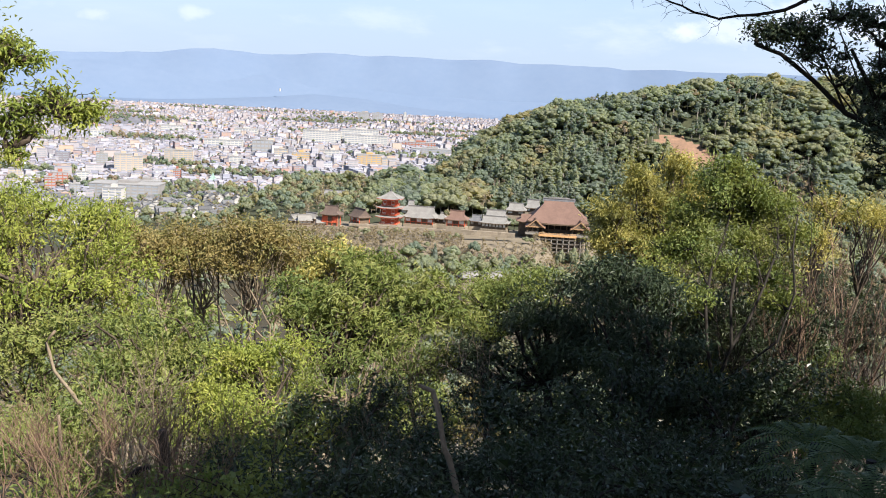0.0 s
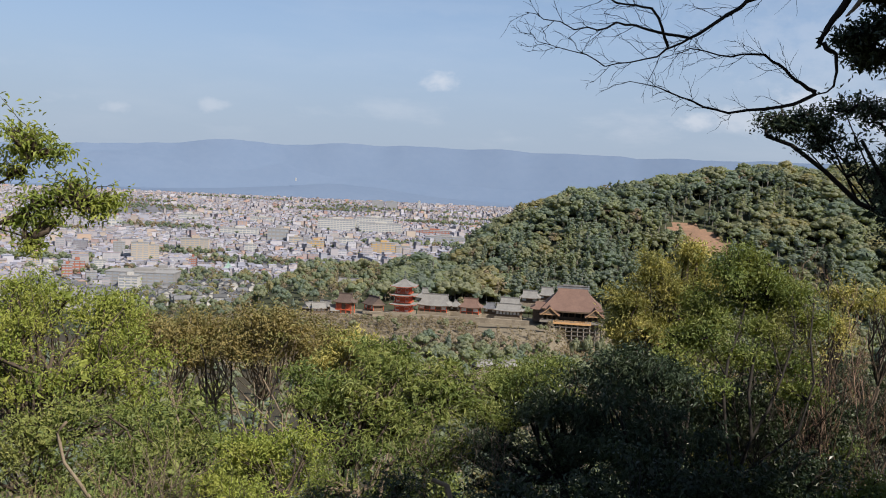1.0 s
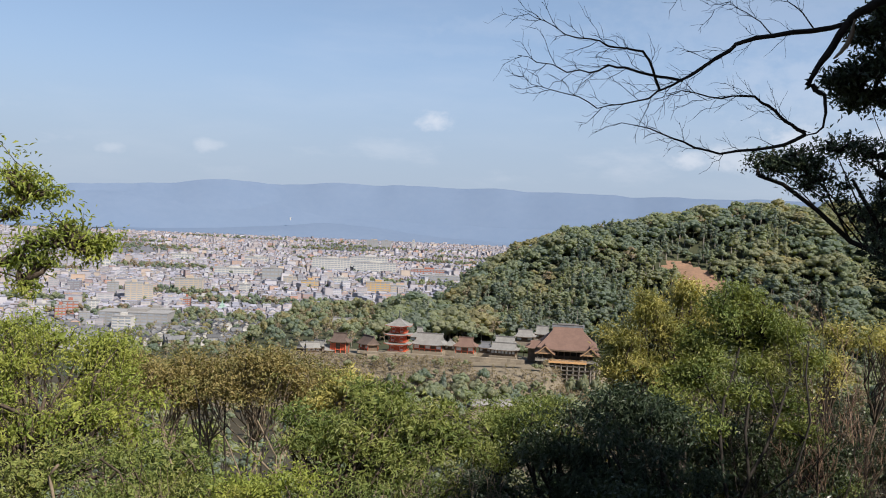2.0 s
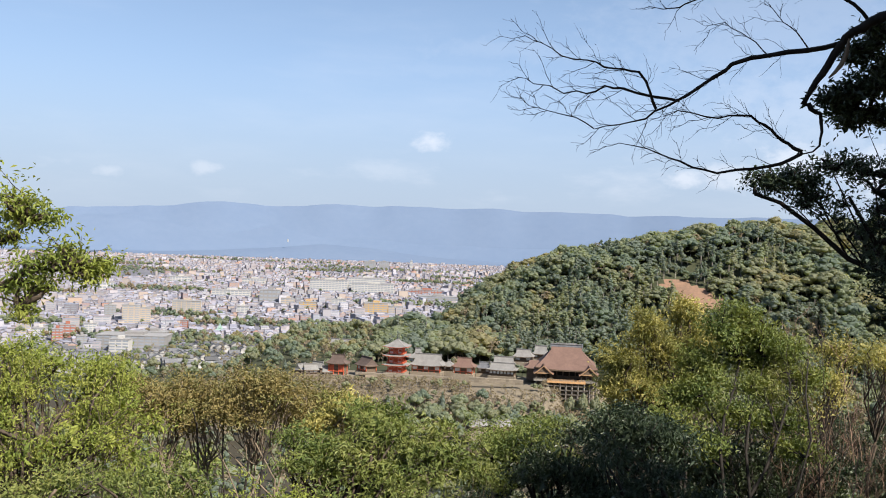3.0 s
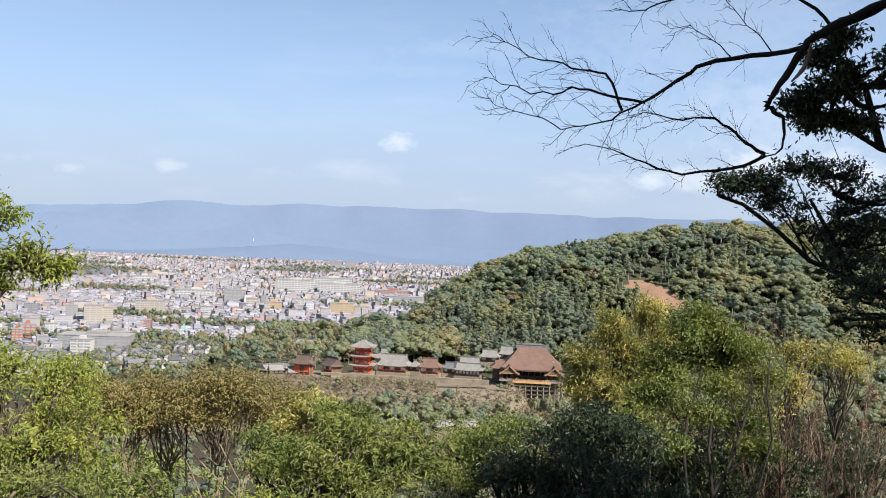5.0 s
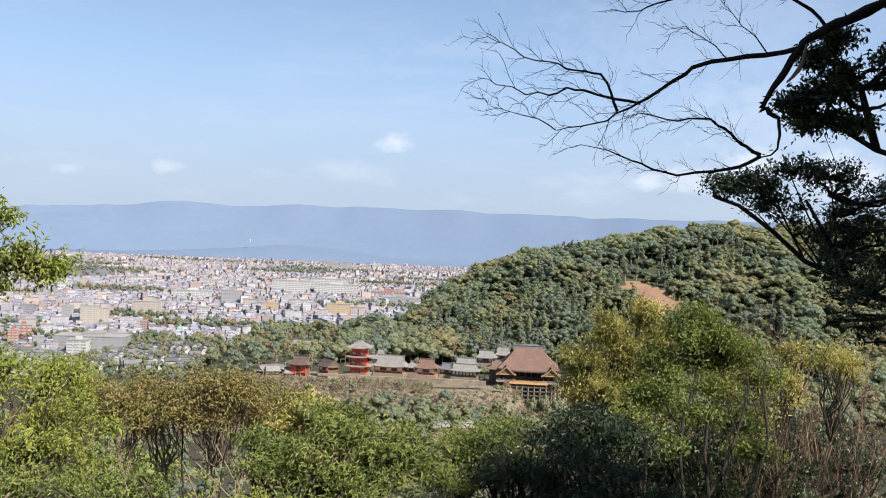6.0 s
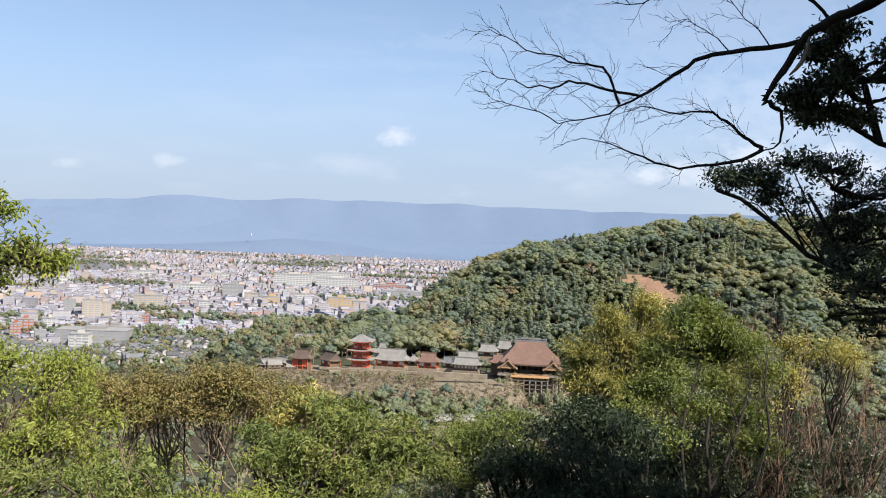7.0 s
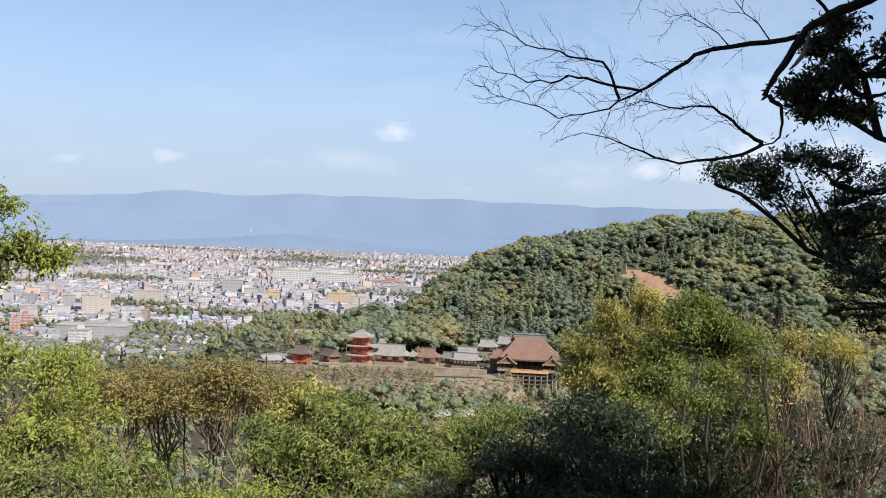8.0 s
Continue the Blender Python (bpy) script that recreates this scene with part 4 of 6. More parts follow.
def main_hall(at, rz):
    """The great hall on its timber stage; at is the middle of the stage's floor at its front edge."""
    ob = thing("main_hall", at, "great temple hall with brown bark roof on a timber stage", "temple hall", rz=rz)
    piece("core", Build().box(-19, 19, 11, 34, 0, 7.5).mesh("core", M_INSIDE_SHADE), ob)
    pm = post_mesh(0.42, 7.6, M_TIMBER)
    for i in range(10):
        x = -19 + 38 * i / 9
        for y in (9.5, 33):
            piece("post", pm, ob, (x, y, 0))
    piece("beam", Build().box(-20, 20, 9.2, 9.8, 5.4, 6.4).mesh("beam", M_TIMBER), ob)
    piece("lattice_shutter", Build().box(-18.6, 18.6, 10.7, 10.95, 0.2, 2.2).mesh("lattice_shutter", M_TIMBER), ob)
    piece("roof", roof_mesh(42, 37, 14.0, 0.50, 0.86, 1.6, 1.0, [M_BARK_ROOF, M_TIMBER], 1.3, 0.3, 14, 14), ob, (0, 19.5, 7.2))
    piece("ridge", ridge_mesh(21.5, 1.1, M_TILE_DARK), ob, (0, 19.5, 21.0))
    piece("ridge_cap", Build().box(-11, 11, -0.9, 0.9, 0, 0.35).box(-7, 7, -0.5, 0.5, 0.35, 1.0).mesh("ridge_cap", M_TILE), ob, (0, 19.5, 22.7), label="pale grey tiled cap of the ridge")
    # porches on both sides of the stage with gabled roofs that face outwards
    for s in (-1, 1):
        x = s * 15.2
        wing = piece("porch_roof", gable_roof(14.0, 15, 5.4, 0.55, [M_BARK_ROOF, M_TIMBER]), ob, (x, 5.8, 4.6))
        for q in (-1, 1):
            piece("gable_board", barge_board(13.4, 5.3, q), wing, (0, -7.6 + 0.004 * q, 0.0), label="pale edge board of the porch gable")
        piece("gable_wall", Build().add([(-4.6, 0, 0.6), (4.6, 0, 0.6), (0, 0, 4.2), (-4.6, 0.3, 0.6), (4.6, 0.3, 0.6), (0, 0.3, 4.2)], [(0, 1, 2), (5, 4, 3), (1, 0, 3, 4), (2, 1, 4, 5), (0, 2, 5, 3)]).mesh("gable_wall", M_TIMBER), wing, (0, -6.6, 0))
        piece("eave_beam", Build().box(-6.2, 6.2, -0.25, 0.25, -0.4, 0.5).mesh("eave_beam", M_GABLE), wing, (0, -6.4, 0))
        piece("porch_floor", Build().box(x - 6.5, x + 6.5, 0.5, 11, -0.7, 0).mesh("porch_floor", M_TIMBER_GREY), ob)
        for q in (-5, -1.7, 1.7, 5):
            piece("post", post_mesh(0.36, 5.6, M_TIMBER), ob, (x + q, 0.9, 0))
        rail = Build()
        for z in (0.5, 1.0):
            rail.box(x - 6.4, x + 6.4, 0.45, 0.6, z, z + 0.16)
        for q in range(6):
            rail.box(x - 6.3 + 2.5 * q, x - 6.1 + 2.5 * q, 0.45, 0.6, 0, 1.25)
        rail.box(x - 6.6, x + 6.6, 0.2, 0.6, -0.9, 0.35)
        piece("railing", rail.mesh("railing", M_RAIL), ob, label="pale weathered railing")
    piece("stage_floor", Build().box(-12.5, 12.5, -2, 11, -0.5, 0).mesh("stage_floor", M_TIMBER_GREY), ob)
    piece("stage_edge", Build().box(-12.9, 12.9, -2.5, -2.0, -1.3, 0.15).mesh("stage_edge", M_STAGE), ob, label="orange lit board along the stage edge")
    rail = Build()
    for z in (0.55, 1.05):
        rail.box(-12.6, 12.6, -2.1, -1.95, z, z + 0.15)
    for q in range(11):
        rail.box(-12.5 + 2.48 * q, -12.3 + 2.48 * q, -2.1, -1.95, 0, 1.3)
    piece("railing", rail.mesh("railing", M_STAGE), ob)
    # pillars paler than the beams: their sunlight is put into the colour
    pillar = post_mesh(0.45, 15, M_RAIL)
    for i in range(11):
        x = -20 + 4 * i
        for y in (-1.2, 3.2, 7.6):
            if abs(x) > 13 and y < 0:
                continue
            piece("pillar", pillar, ob, (x, y, -15.2))
    for z in (-3.6, -6.4, -9.2, -12.0):
        piece("tie_beam", Build().box(-13, 13, -1.6, -1.25, z, z + 0.7).mesh("tie_beam", M_TIMBER_GREY), ob)
        piece("tie_beam", Build().box(-21, 21, 2.8, 3.15, z - 0.3, z + 0.35).mesh("tie_beam", M_TIMBER_GREY), ob)
        for i in range(11):
            piece("cross_beam", Build().box(-0.17, 0.17, -2, 8.5, z + 0.4, z + 1.0).mesh("cross_beam", M_TIMBER), ob, (-20 + 4 * i, 0 if abs(-20 + 4 * i) < 13 else 4, 0))
    piece("rear_wing", Build().box(-27, -19, 16, 30, -3, 6).mesh("rear_wing", M_TIMBER), ob)
    piece("wing_roof", roof_mesh(14, 20, 4.5, 0.5, 0.5, 0.8, 0.5, [M_BARK_ROOF, M_TIMBER]), ob, (-22, 23, 5.8))
    piece("foundation", Build().box(-20, 19, 10, 36, -16, -0.1).mesh("foundation", M_STONE), ob)
    return ob


main_hall((82.6, 628.0, -84.8), -6)
pagoda((-33.1, 655.0, -87.1), -10)
hall("temple_gate", (-72.6, 640.0, -88.4), -14, 10.8, 7, 7.6, 5.4, M_BARK_DARKROOF, "tall vermilion gate with a brown bark roof", M_VERMILION, M_VERMILION, 2.0, 0.62, 0.5, 0.8, 3, 0.8)
hall("west_gate", (-54.0, 655.0, -87.8), -52, 11, 8.5, 4.4, 5.2, M_BARK_DARKROOF, "small vermilion gate with a dark gabled roof", M_PLASTER, M_VERMILION, 1.6, 0.9, 0.15, 0.5, 3, 0.8)
hall("sutra_hall", (-11.1, 665.0, -87.2), -12, 20, 14, 4.6, 7.0, M_TILE, "long hall with grey tiled roof and vermilion posts", M_PLASTER, M_VERMILION, 2.2, 0.76, 0.45, 0.8, 5, 0.8)
hall("rear_hall", (-20.0, 715.0, -87.6), -12, 13, 10, 4.0, 6.5, M_TILE, "hall with steep grey tiled roof behind the pagoda", M_PLASTER, M_TIMBER, 2.0, 0.25, 0.6, 0.8, 3, 0.8)
hall("founder_hall", (14.4, 650.0, -85.8), -12, 12.5, 9, 4.6, 5.6, M_BARK_ROOF, "vermilion hall with a brown bark roof", M_PLASTER, M_VERMILION, 1.9, 0.6, 0.6, 0.8, 3, 0.8)
hall("small_hall", (3.8, 668.0, -87.0), -12, 7, 6, 3.6, 3.6, M_TILE, "small hall with a pointed grey roof", M_PLASTER, M_TIMBER, 1.6, 0.12, 0.0, 0.6, 3, 0.8)
hall("middle_gate", (28.4, 655.0, -85.9), -12, 8, 6, 3.8, 3.4, M_TILE_DARK, "open gate with a swept grey tiled roof", M_PLASTER, M_TIMBER, 1.8, 0.55, 0.6, 1.3, 3, 0.8)
hall("side_hall", (41.0, 650.0, -86.3), -12, 17, 10, 4.2, 4.0, M_TILE, "white-walled hall with a two-tier grey tiled roof", M_PLASTER, M_TIMBER, 2.0, 0.8, 0.3, 0.6, 7, 0.8, white=1.0)
hall("upper_roof_hall", (42.0, 655.0, -80.8), -12, 12.5, 7, 2.2, 4.8, M_TILE, "upper tier of a grey tiled temple roof", M_PLASTER, M_TIMBER, 1.6, 0.86, 0.3, 0.5, 5, 0.3)
hall("rear_hall", (60.1, 705.0, -82.5), -12, 12, 9, 3.8, 4.8, M_TILE, "grey tiled hall among trees behind the temple", M_PLASTER, M_TIMBER, 1.8, 0.7, 0.6, 0.6, 3, 0.8)
hall("rear_hall", (74.4, 720.0, -81.6), -14, 10, 8, 3.8, 5.6, M_TILE, "hall with white gable and grey tiled roof", M_PLASTER, M_TIMBER, 1.5, 0.7, 0.3, 0.6, 3, 0.8)
for spec in (((-91.3, 640.0, -88.5), 9, 6, 20), ((-88.3, 655.0, -88.8), 8, 6, -30), ((-99.4, 650.0, -90.1), 7, 6, 60), ((-79.6, 640.0, -89.6), 6, 5, 10)):
    hall("cottage", spec[0], spec[3], spec[1], spec[2], 3.0, 3.4, M_TILE, "small house with pale grey tiled roof by the temple gate", M_PLASTER, M_TIMBER, 0.9, 0.9, 0.3, 0.2, 3, 0.3, "cottages by the gate", 1.0)
for spec in (((-30.8, 900.0, -77.6), 34, 12, -8, M_TILE_DARK), ((-31.2, 940.0, -77.1), 30, 12, -8, M_TILE), ((-35.2, 880.0, -81.4), 14, 10, -20, M_TILE), ((-91.0, 820.0, -89.4), 18, 10, -12, M_TILE)):
    hall("monastery", spec[0], spec[3], spec[1], spec[2], 3.2, 3.6, spec[4], "low wide building with grey tiled roof among trees", M_PLASTER, M_TIMBER, 1.4, 0.85, 0.5, 0.4, 7, 0.4, "buildings at the wood's edge", 0.5)
for spec in (((20.0, 520.0, -99.5), 10, 7, 25), ((27.3, 522.0, -99.9), 8, 6, -40), ((34.5, 525.0, -99.9), 9, 6, 35)):
    hall("valley_house", spec[0], spec[3], spec[1], spec[2], 2.6, 2.4, M_TILE, "small house with pale grey roof in the valley", M_PLASTER, M_TIMBER, 0.8, 0.9, 0.3, 0.2, 3, 0.3, "valley houses", 1.0)


def stone_wall(at, rz, length, high, label):
    """A battered retaining wall laid of separate blocks in uneven courses."""
    ob = thing("retaining_wall", at, label, "stone wall", rz=rz, kind="structure")
    piece("backing", Build().box(-length / 2, length / 2, 0.3, 2.5, -high, -0.1).mesh("backing", M_STONE), ob)
    r = random.Random(int(length * 10))
    blocks = [Build().box(-0.5, 0.5, -0.25, 0.5, 0, 1, taper=0.02).mesh("stone_block", M_STONE) for _ in range(1)]
    courses = max(2, int(high / 1.5))
    for c in range(courses):
        x = -length / 2
        while x < length / 2 - 0.8:
            w = min(r.uniform(1.8, 3.6), length / 2 - x)
            o = piece("stone_block", blocks[0], ob, (x + w / 2, 0.12 * c - 0.2 + r.uniform(-0.06, 0.06), -high + c * high / courses))
            o.scale = (w - 0.03, 1, high / courses - 0.02)
            x += w
    return ob


stone_wall((34.8, 618.0, -83.6), -8, 36, 3.4, "pale dry-stone retaining wall below the side hall")
stone_wall((-26.8, 628.0, -84.6), -6, 66, 1.7, "long pale stone retaining wall below the pagoda")


# landmark blocks of the town
def block(at, w, d, h, floors, wall, roof, label, rz=24, bands=True):
    ob = thing("apartment_block", at, label, "building", "large town blocks", rz=rz)
    piece("wall", Build().box(-w / 2, w / 2, -d / 2, d / 2, -8, h).mesh("wall", wall), ob)
    piece("roof", Build().box(-w / 2 - 0.4, w / 2 + 0.4, -d / 2 - 0.4, d / 2 + 0.4, h, h + 1).mesh("roof", roof), ob)
    piece("roof_house", Build().box(-w * 0.12, w * 0.16, -d * 0.25, d * 0.25, h + 1, h + 4).mesh("roof_house", wall), ob)
    cols = max(3, int(w / 7))
    fm = Build().box(-w / cols / 2 * 0.8, w / cols / 2 * 0.8, -0.15, 0.1, 0, h / floors * 0.5).mesh("window", M_WINDOW)
    sm_ = Build().box(-0.15, 0.1, -d * 0.4, d * 0.4, 0, h / floors * 0.5).mesh("window", M_WINDOW)
    for f in range(floors):
        z = (f + 0.3) * h / floors
        for c in range(cols):
            piece("window", fm, ob, (-w / 2 + w * (c + 0.5) / cols, -d / 2, z))
        piece("window", sm_, ob, (-w / 2, 0, z))
    return ob


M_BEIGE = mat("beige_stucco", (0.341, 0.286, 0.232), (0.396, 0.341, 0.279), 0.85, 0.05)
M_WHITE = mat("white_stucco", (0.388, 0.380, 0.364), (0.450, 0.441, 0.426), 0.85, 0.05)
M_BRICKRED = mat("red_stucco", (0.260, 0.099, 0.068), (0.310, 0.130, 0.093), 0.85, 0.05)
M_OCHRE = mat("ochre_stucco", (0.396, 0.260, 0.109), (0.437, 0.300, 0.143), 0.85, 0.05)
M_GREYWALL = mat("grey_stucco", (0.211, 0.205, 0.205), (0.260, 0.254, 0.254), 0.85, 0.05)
M_FLATROOF = mat("flat_grey_roof", (0.223, 0.223, 0.229), (0.285, 0.285, 0.291), 0.9, 0.05)
M_COPPER = mat("green_copper", (0.20, 0.31, 0.27), (0.27, 0.38, 0.34), 0.7, 0.1)
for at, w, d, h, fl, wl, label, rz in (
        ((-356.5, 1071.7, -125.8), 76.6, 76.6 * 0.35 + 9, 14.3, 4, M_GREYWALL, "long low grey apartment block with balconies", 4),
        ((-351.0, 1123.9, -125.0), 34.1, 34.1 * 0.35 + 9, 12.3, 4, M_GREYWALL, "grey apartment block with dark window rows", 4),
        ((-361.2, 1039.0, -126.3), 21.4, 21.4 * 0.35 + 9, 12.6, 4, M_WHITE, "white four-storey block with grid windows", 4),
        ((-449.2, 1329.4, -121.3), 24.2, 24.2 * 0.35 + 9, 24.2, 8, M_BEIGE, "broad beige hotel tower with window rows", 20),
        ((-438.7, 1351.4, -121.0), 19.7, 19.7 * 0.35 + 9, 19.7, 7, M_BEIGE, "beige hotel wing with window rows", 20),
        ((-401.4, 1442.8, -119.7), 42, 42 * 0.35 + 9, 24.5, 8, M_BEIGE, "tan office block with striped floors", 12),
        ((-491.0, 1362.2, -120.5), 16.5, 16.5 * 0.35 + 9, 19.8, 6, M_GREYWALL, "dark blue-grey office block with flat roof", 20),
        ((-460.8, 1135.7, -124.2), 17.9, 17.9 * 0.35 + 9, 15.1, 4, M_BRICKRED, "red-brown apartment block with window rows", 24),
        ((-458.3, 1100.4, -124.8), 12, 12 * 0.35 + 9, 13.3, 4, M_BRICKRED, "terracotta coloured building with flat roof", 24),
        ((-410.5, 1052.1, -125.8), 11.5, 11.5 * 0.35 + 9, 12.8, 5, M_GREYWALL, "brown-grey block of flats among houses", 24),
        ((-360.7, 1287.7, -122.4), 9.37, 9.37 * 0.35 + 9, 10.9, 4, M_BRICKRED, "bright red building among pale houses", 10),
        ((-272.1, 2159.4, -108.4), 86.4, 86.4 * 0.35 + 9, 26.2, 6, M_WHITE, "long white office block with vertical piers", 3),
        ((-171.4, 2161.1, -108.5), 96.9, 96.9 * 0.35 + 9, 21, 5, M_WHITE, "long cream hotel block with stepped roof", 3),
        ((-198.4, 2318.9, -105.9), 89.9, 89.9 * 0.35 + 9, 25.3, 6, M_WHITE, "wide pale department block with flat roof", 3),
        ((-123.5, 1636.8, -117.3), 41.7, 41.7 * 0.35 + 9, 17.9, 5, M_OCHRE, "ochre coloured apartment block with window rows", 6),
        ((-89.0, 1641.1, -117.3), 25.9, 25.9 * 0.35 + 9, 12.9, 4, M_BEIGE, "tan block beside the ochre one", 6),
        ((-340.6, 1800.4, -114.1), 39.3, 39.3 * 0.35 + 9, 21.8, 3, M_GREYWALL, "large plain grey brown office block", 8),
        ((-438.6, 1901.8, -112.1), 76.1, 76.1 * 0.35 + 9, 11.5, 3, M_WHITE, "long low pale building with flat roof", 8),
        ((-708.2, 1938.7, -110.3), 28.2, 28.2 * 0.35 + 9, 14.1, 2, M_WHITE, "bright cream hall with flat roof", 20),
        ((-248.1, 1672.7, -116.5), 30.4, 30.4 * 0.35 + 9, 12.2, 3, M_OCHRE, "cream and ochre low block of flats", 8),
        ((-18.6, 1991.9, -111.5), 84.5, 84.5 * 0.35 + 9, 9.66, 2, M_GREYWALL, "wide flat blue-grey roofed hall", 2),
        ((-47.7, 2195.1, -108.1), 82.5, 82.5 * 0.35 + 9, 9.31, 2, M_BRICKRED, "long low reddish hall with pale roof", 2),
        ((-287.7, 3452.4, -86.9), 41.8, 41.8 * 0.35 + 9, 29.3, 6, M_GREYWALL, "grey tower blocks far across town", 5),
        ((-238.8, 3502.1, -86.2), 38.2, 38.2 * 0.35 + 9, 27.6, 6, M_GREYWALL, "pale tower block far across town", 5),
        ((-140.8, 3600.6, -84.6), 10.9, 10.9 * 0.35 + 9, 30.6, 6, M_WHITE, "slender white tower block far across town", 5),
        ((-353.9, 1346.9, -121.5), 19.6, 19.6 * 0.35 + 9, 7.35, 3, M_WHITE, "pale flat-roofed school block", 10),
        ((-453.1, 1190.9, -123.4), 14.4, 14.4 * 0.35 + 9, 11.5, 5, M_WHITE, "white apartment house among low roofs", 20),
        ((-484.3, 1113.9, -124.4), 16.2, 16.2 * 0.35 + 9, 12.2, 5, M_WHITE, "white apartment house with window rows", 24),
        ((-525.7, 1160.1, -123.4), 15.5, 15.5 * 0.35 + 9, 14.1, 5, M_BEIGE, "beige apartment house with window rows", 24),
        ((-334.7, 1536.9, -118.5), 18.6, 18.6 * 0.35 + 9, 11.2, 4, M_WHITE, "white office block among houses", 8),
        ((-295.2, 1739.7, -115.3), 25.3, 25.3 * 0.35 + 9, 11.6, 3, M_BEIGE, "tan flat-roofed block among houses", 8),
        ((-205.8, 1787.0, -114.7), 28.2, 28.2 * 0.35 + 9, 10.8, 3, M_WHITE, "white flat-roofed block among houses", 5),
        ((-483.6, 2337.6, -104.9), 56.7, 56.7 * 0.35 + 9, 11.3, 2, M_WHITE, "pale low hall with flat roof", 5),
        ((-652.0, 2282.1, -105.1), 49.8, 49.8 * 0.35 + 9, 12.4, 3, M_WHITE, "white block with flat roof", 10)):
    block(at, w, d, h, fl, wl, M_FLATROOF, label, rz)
tower = thing("copper_roofed_tower", (-299.6, 1239.4, -123.4), "tower with a green copper roof among trees", "tower")
tower.scale = (0.62, 0.62, 0.75)
piece("wall", Build().box(-4, 4, -4, 4, -8, 9).mesh("wall", M_TIMBER), tower)
piece("roof", roof_mesh(17, 17, 7, 0.05, 0, 1.2, 0.5, [M_COPPER, M_COPPER], 1.7), tower, (0, 0, 6))
piece("roof", roof_mesh(9, 9, 9, 0.05, 0, 0.8, 0.5, [M_COPPER, M_COPPER], 1.7), tower, (0, 0, 10))
white_pole = thing("white_tower", (-741.1, 4300.0, 12.3), "slim white tower on the far hillside", "tower")
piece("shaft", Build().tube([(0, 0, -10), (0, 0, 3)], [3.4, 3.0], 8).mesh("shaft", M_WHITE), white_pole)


bank = scatter(1600, -200, 185, 548, 646, 2.5, lambda x, y: y < 613 + (20 if 66 < x < 165 else 10 if x < 10 else 0) and not (18 < x < 66 and y > 598 and rng.random() < 0.85))
bank_tint = [2 if noise.noise((x / 14, y / 14, 4)) + rng.normal(0, 0.12) > 0.34 else 4 for x, y in bank]
plant_stuff("bank_shrubs", bank[:, 0], bank[:, 1], rng.uniform(4.0, 7.0, len(bank)), ["twiggy" if t == 4 else "dome" for t in bank_tint], bank_tint, "dry brown shrubs and saplings on the temple bank", "_small")


# single trees round the temple
def tree_kit(kind, tint, height):
    cv, cf, tr = CROWNS[kind][int(height * 10) % 5]
    crown = mesh_from("crown", cv * height, cf, HAZED_GREENS[tint])
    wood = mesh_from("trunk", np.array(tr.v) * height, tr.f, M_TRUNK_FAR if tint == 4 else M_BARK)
    return crown, wood


KITS = {}


def single_tree(x, y, kind, tint, height, label, group):
    key = (kind, tint, height)
    if key not in KITS:
        KITS[key] = tree_kit(*key)
    ob = thing("tree", (x, y, float(ground(x, y))), label, "tree", group, rz=rng.uniform(0, 360))
    piece("crown", KITS[key][0], ob)
    piece("trunk", KITS[key][1], ob)
    f = rng.uniform(0.85, 1.2)
    ob.scale = (f, f, rng.uniform(0.9, 1.1))
    return ob


LABELS = {4: "bare grey-brown tree with fine twigs", 0: "dark green evergreen tree near the temple", 1: "round green evergreen tree near the temple", 2: "olive green tree on the temple slope", 3: "yellow-green tree with a loose crown", 5: "dark conical cedar near the temple"}
spots = scatter(95, -190, 175, 552, 648, 5, lambda x, y: y < 612 + (18 if 70 < x < 160 else 0) and abs(x) < 0.35 * y and not (20 < x < 72 and y > 594))
for x, y in spots:
    t = int(rng.choice([4, 4, 4, 4, 4, 2, 1]))
    single_tree(x, y, "bare" if t == 4 else "dome", t, float(rng.choice([3.5, 4.5, 6.0])), LABELS[t], "trees below the temple wall")
for x, y in scatter(76, -80, 130, 515, 588, 7, lambda x, y: rng.random() < 0.35 + 0.65 * (-30 < x < 60)):
    t = int(rng.choice([0, 1, 1, 2, 5]))
    single_tree(x, y, "dome" if t != 5 else "cone", t, float(rng.choice([9.0, 11.0, 13.0])), LABELS[t], "evergreens in the valley")
for x, y in scatter(34, -36, 44, 558, 590, 5.5, lambda x, y: noise.noise((x / 12, y / 12, 6)) > -0.25):
    t = int(rng.choice([0, 1, 1, 2, 2]))
    ob = single_tree(x, y, "dome", t, 10.0, LABELS[t], "evergreens before the bank")
    f = max(0.45, min(1.5, (-100.1 + rng.uniform(0, 10.4) - float(ground(x, y))) / 10.0))
    ob.scale = (f * 0.95, f * 0.95, f)
for x, y, top in ((82.9, 606.0, -91.1), (90.3, 602.0, -88.0), (99.2, 605.0, -89.6), (71.2, 604.0, -97.1)):
    ob = single_tree(x, y, "dome", 2, 10.0, LABELS[2], "trees below the stage")
    f = max(0.4, (top - float(ground(x, y))) / 9.6)
    ob.scale = (min(f, 1.0), min(f, 1.0), f)
for x, y, hgt in ((297, 1004, 9.0), (306, 1006, 10.0), (286, 1006, 8.0)):
    single_tree(x, y, "tall", 0, hgt, "tall dark tree standing above the hill crest", "trees on the hill crest").scale = (1.2, 1.2, 1.25)
for x, y, hgt in ((104, 622, 11.0), (109, 630, 13.0), (113, 620, 9.0), (117, 634, 11.0), (108, 613, 9.0), (121, 624, 13.0), (126, 632, 11.0), (98, 606, 9.0), (130, 620, 9.0)):
    single_tree(x, y, "dome", int(hgt) % 3, hgt, LABELS[int(hgt) % 3], "trees beside the great hall")
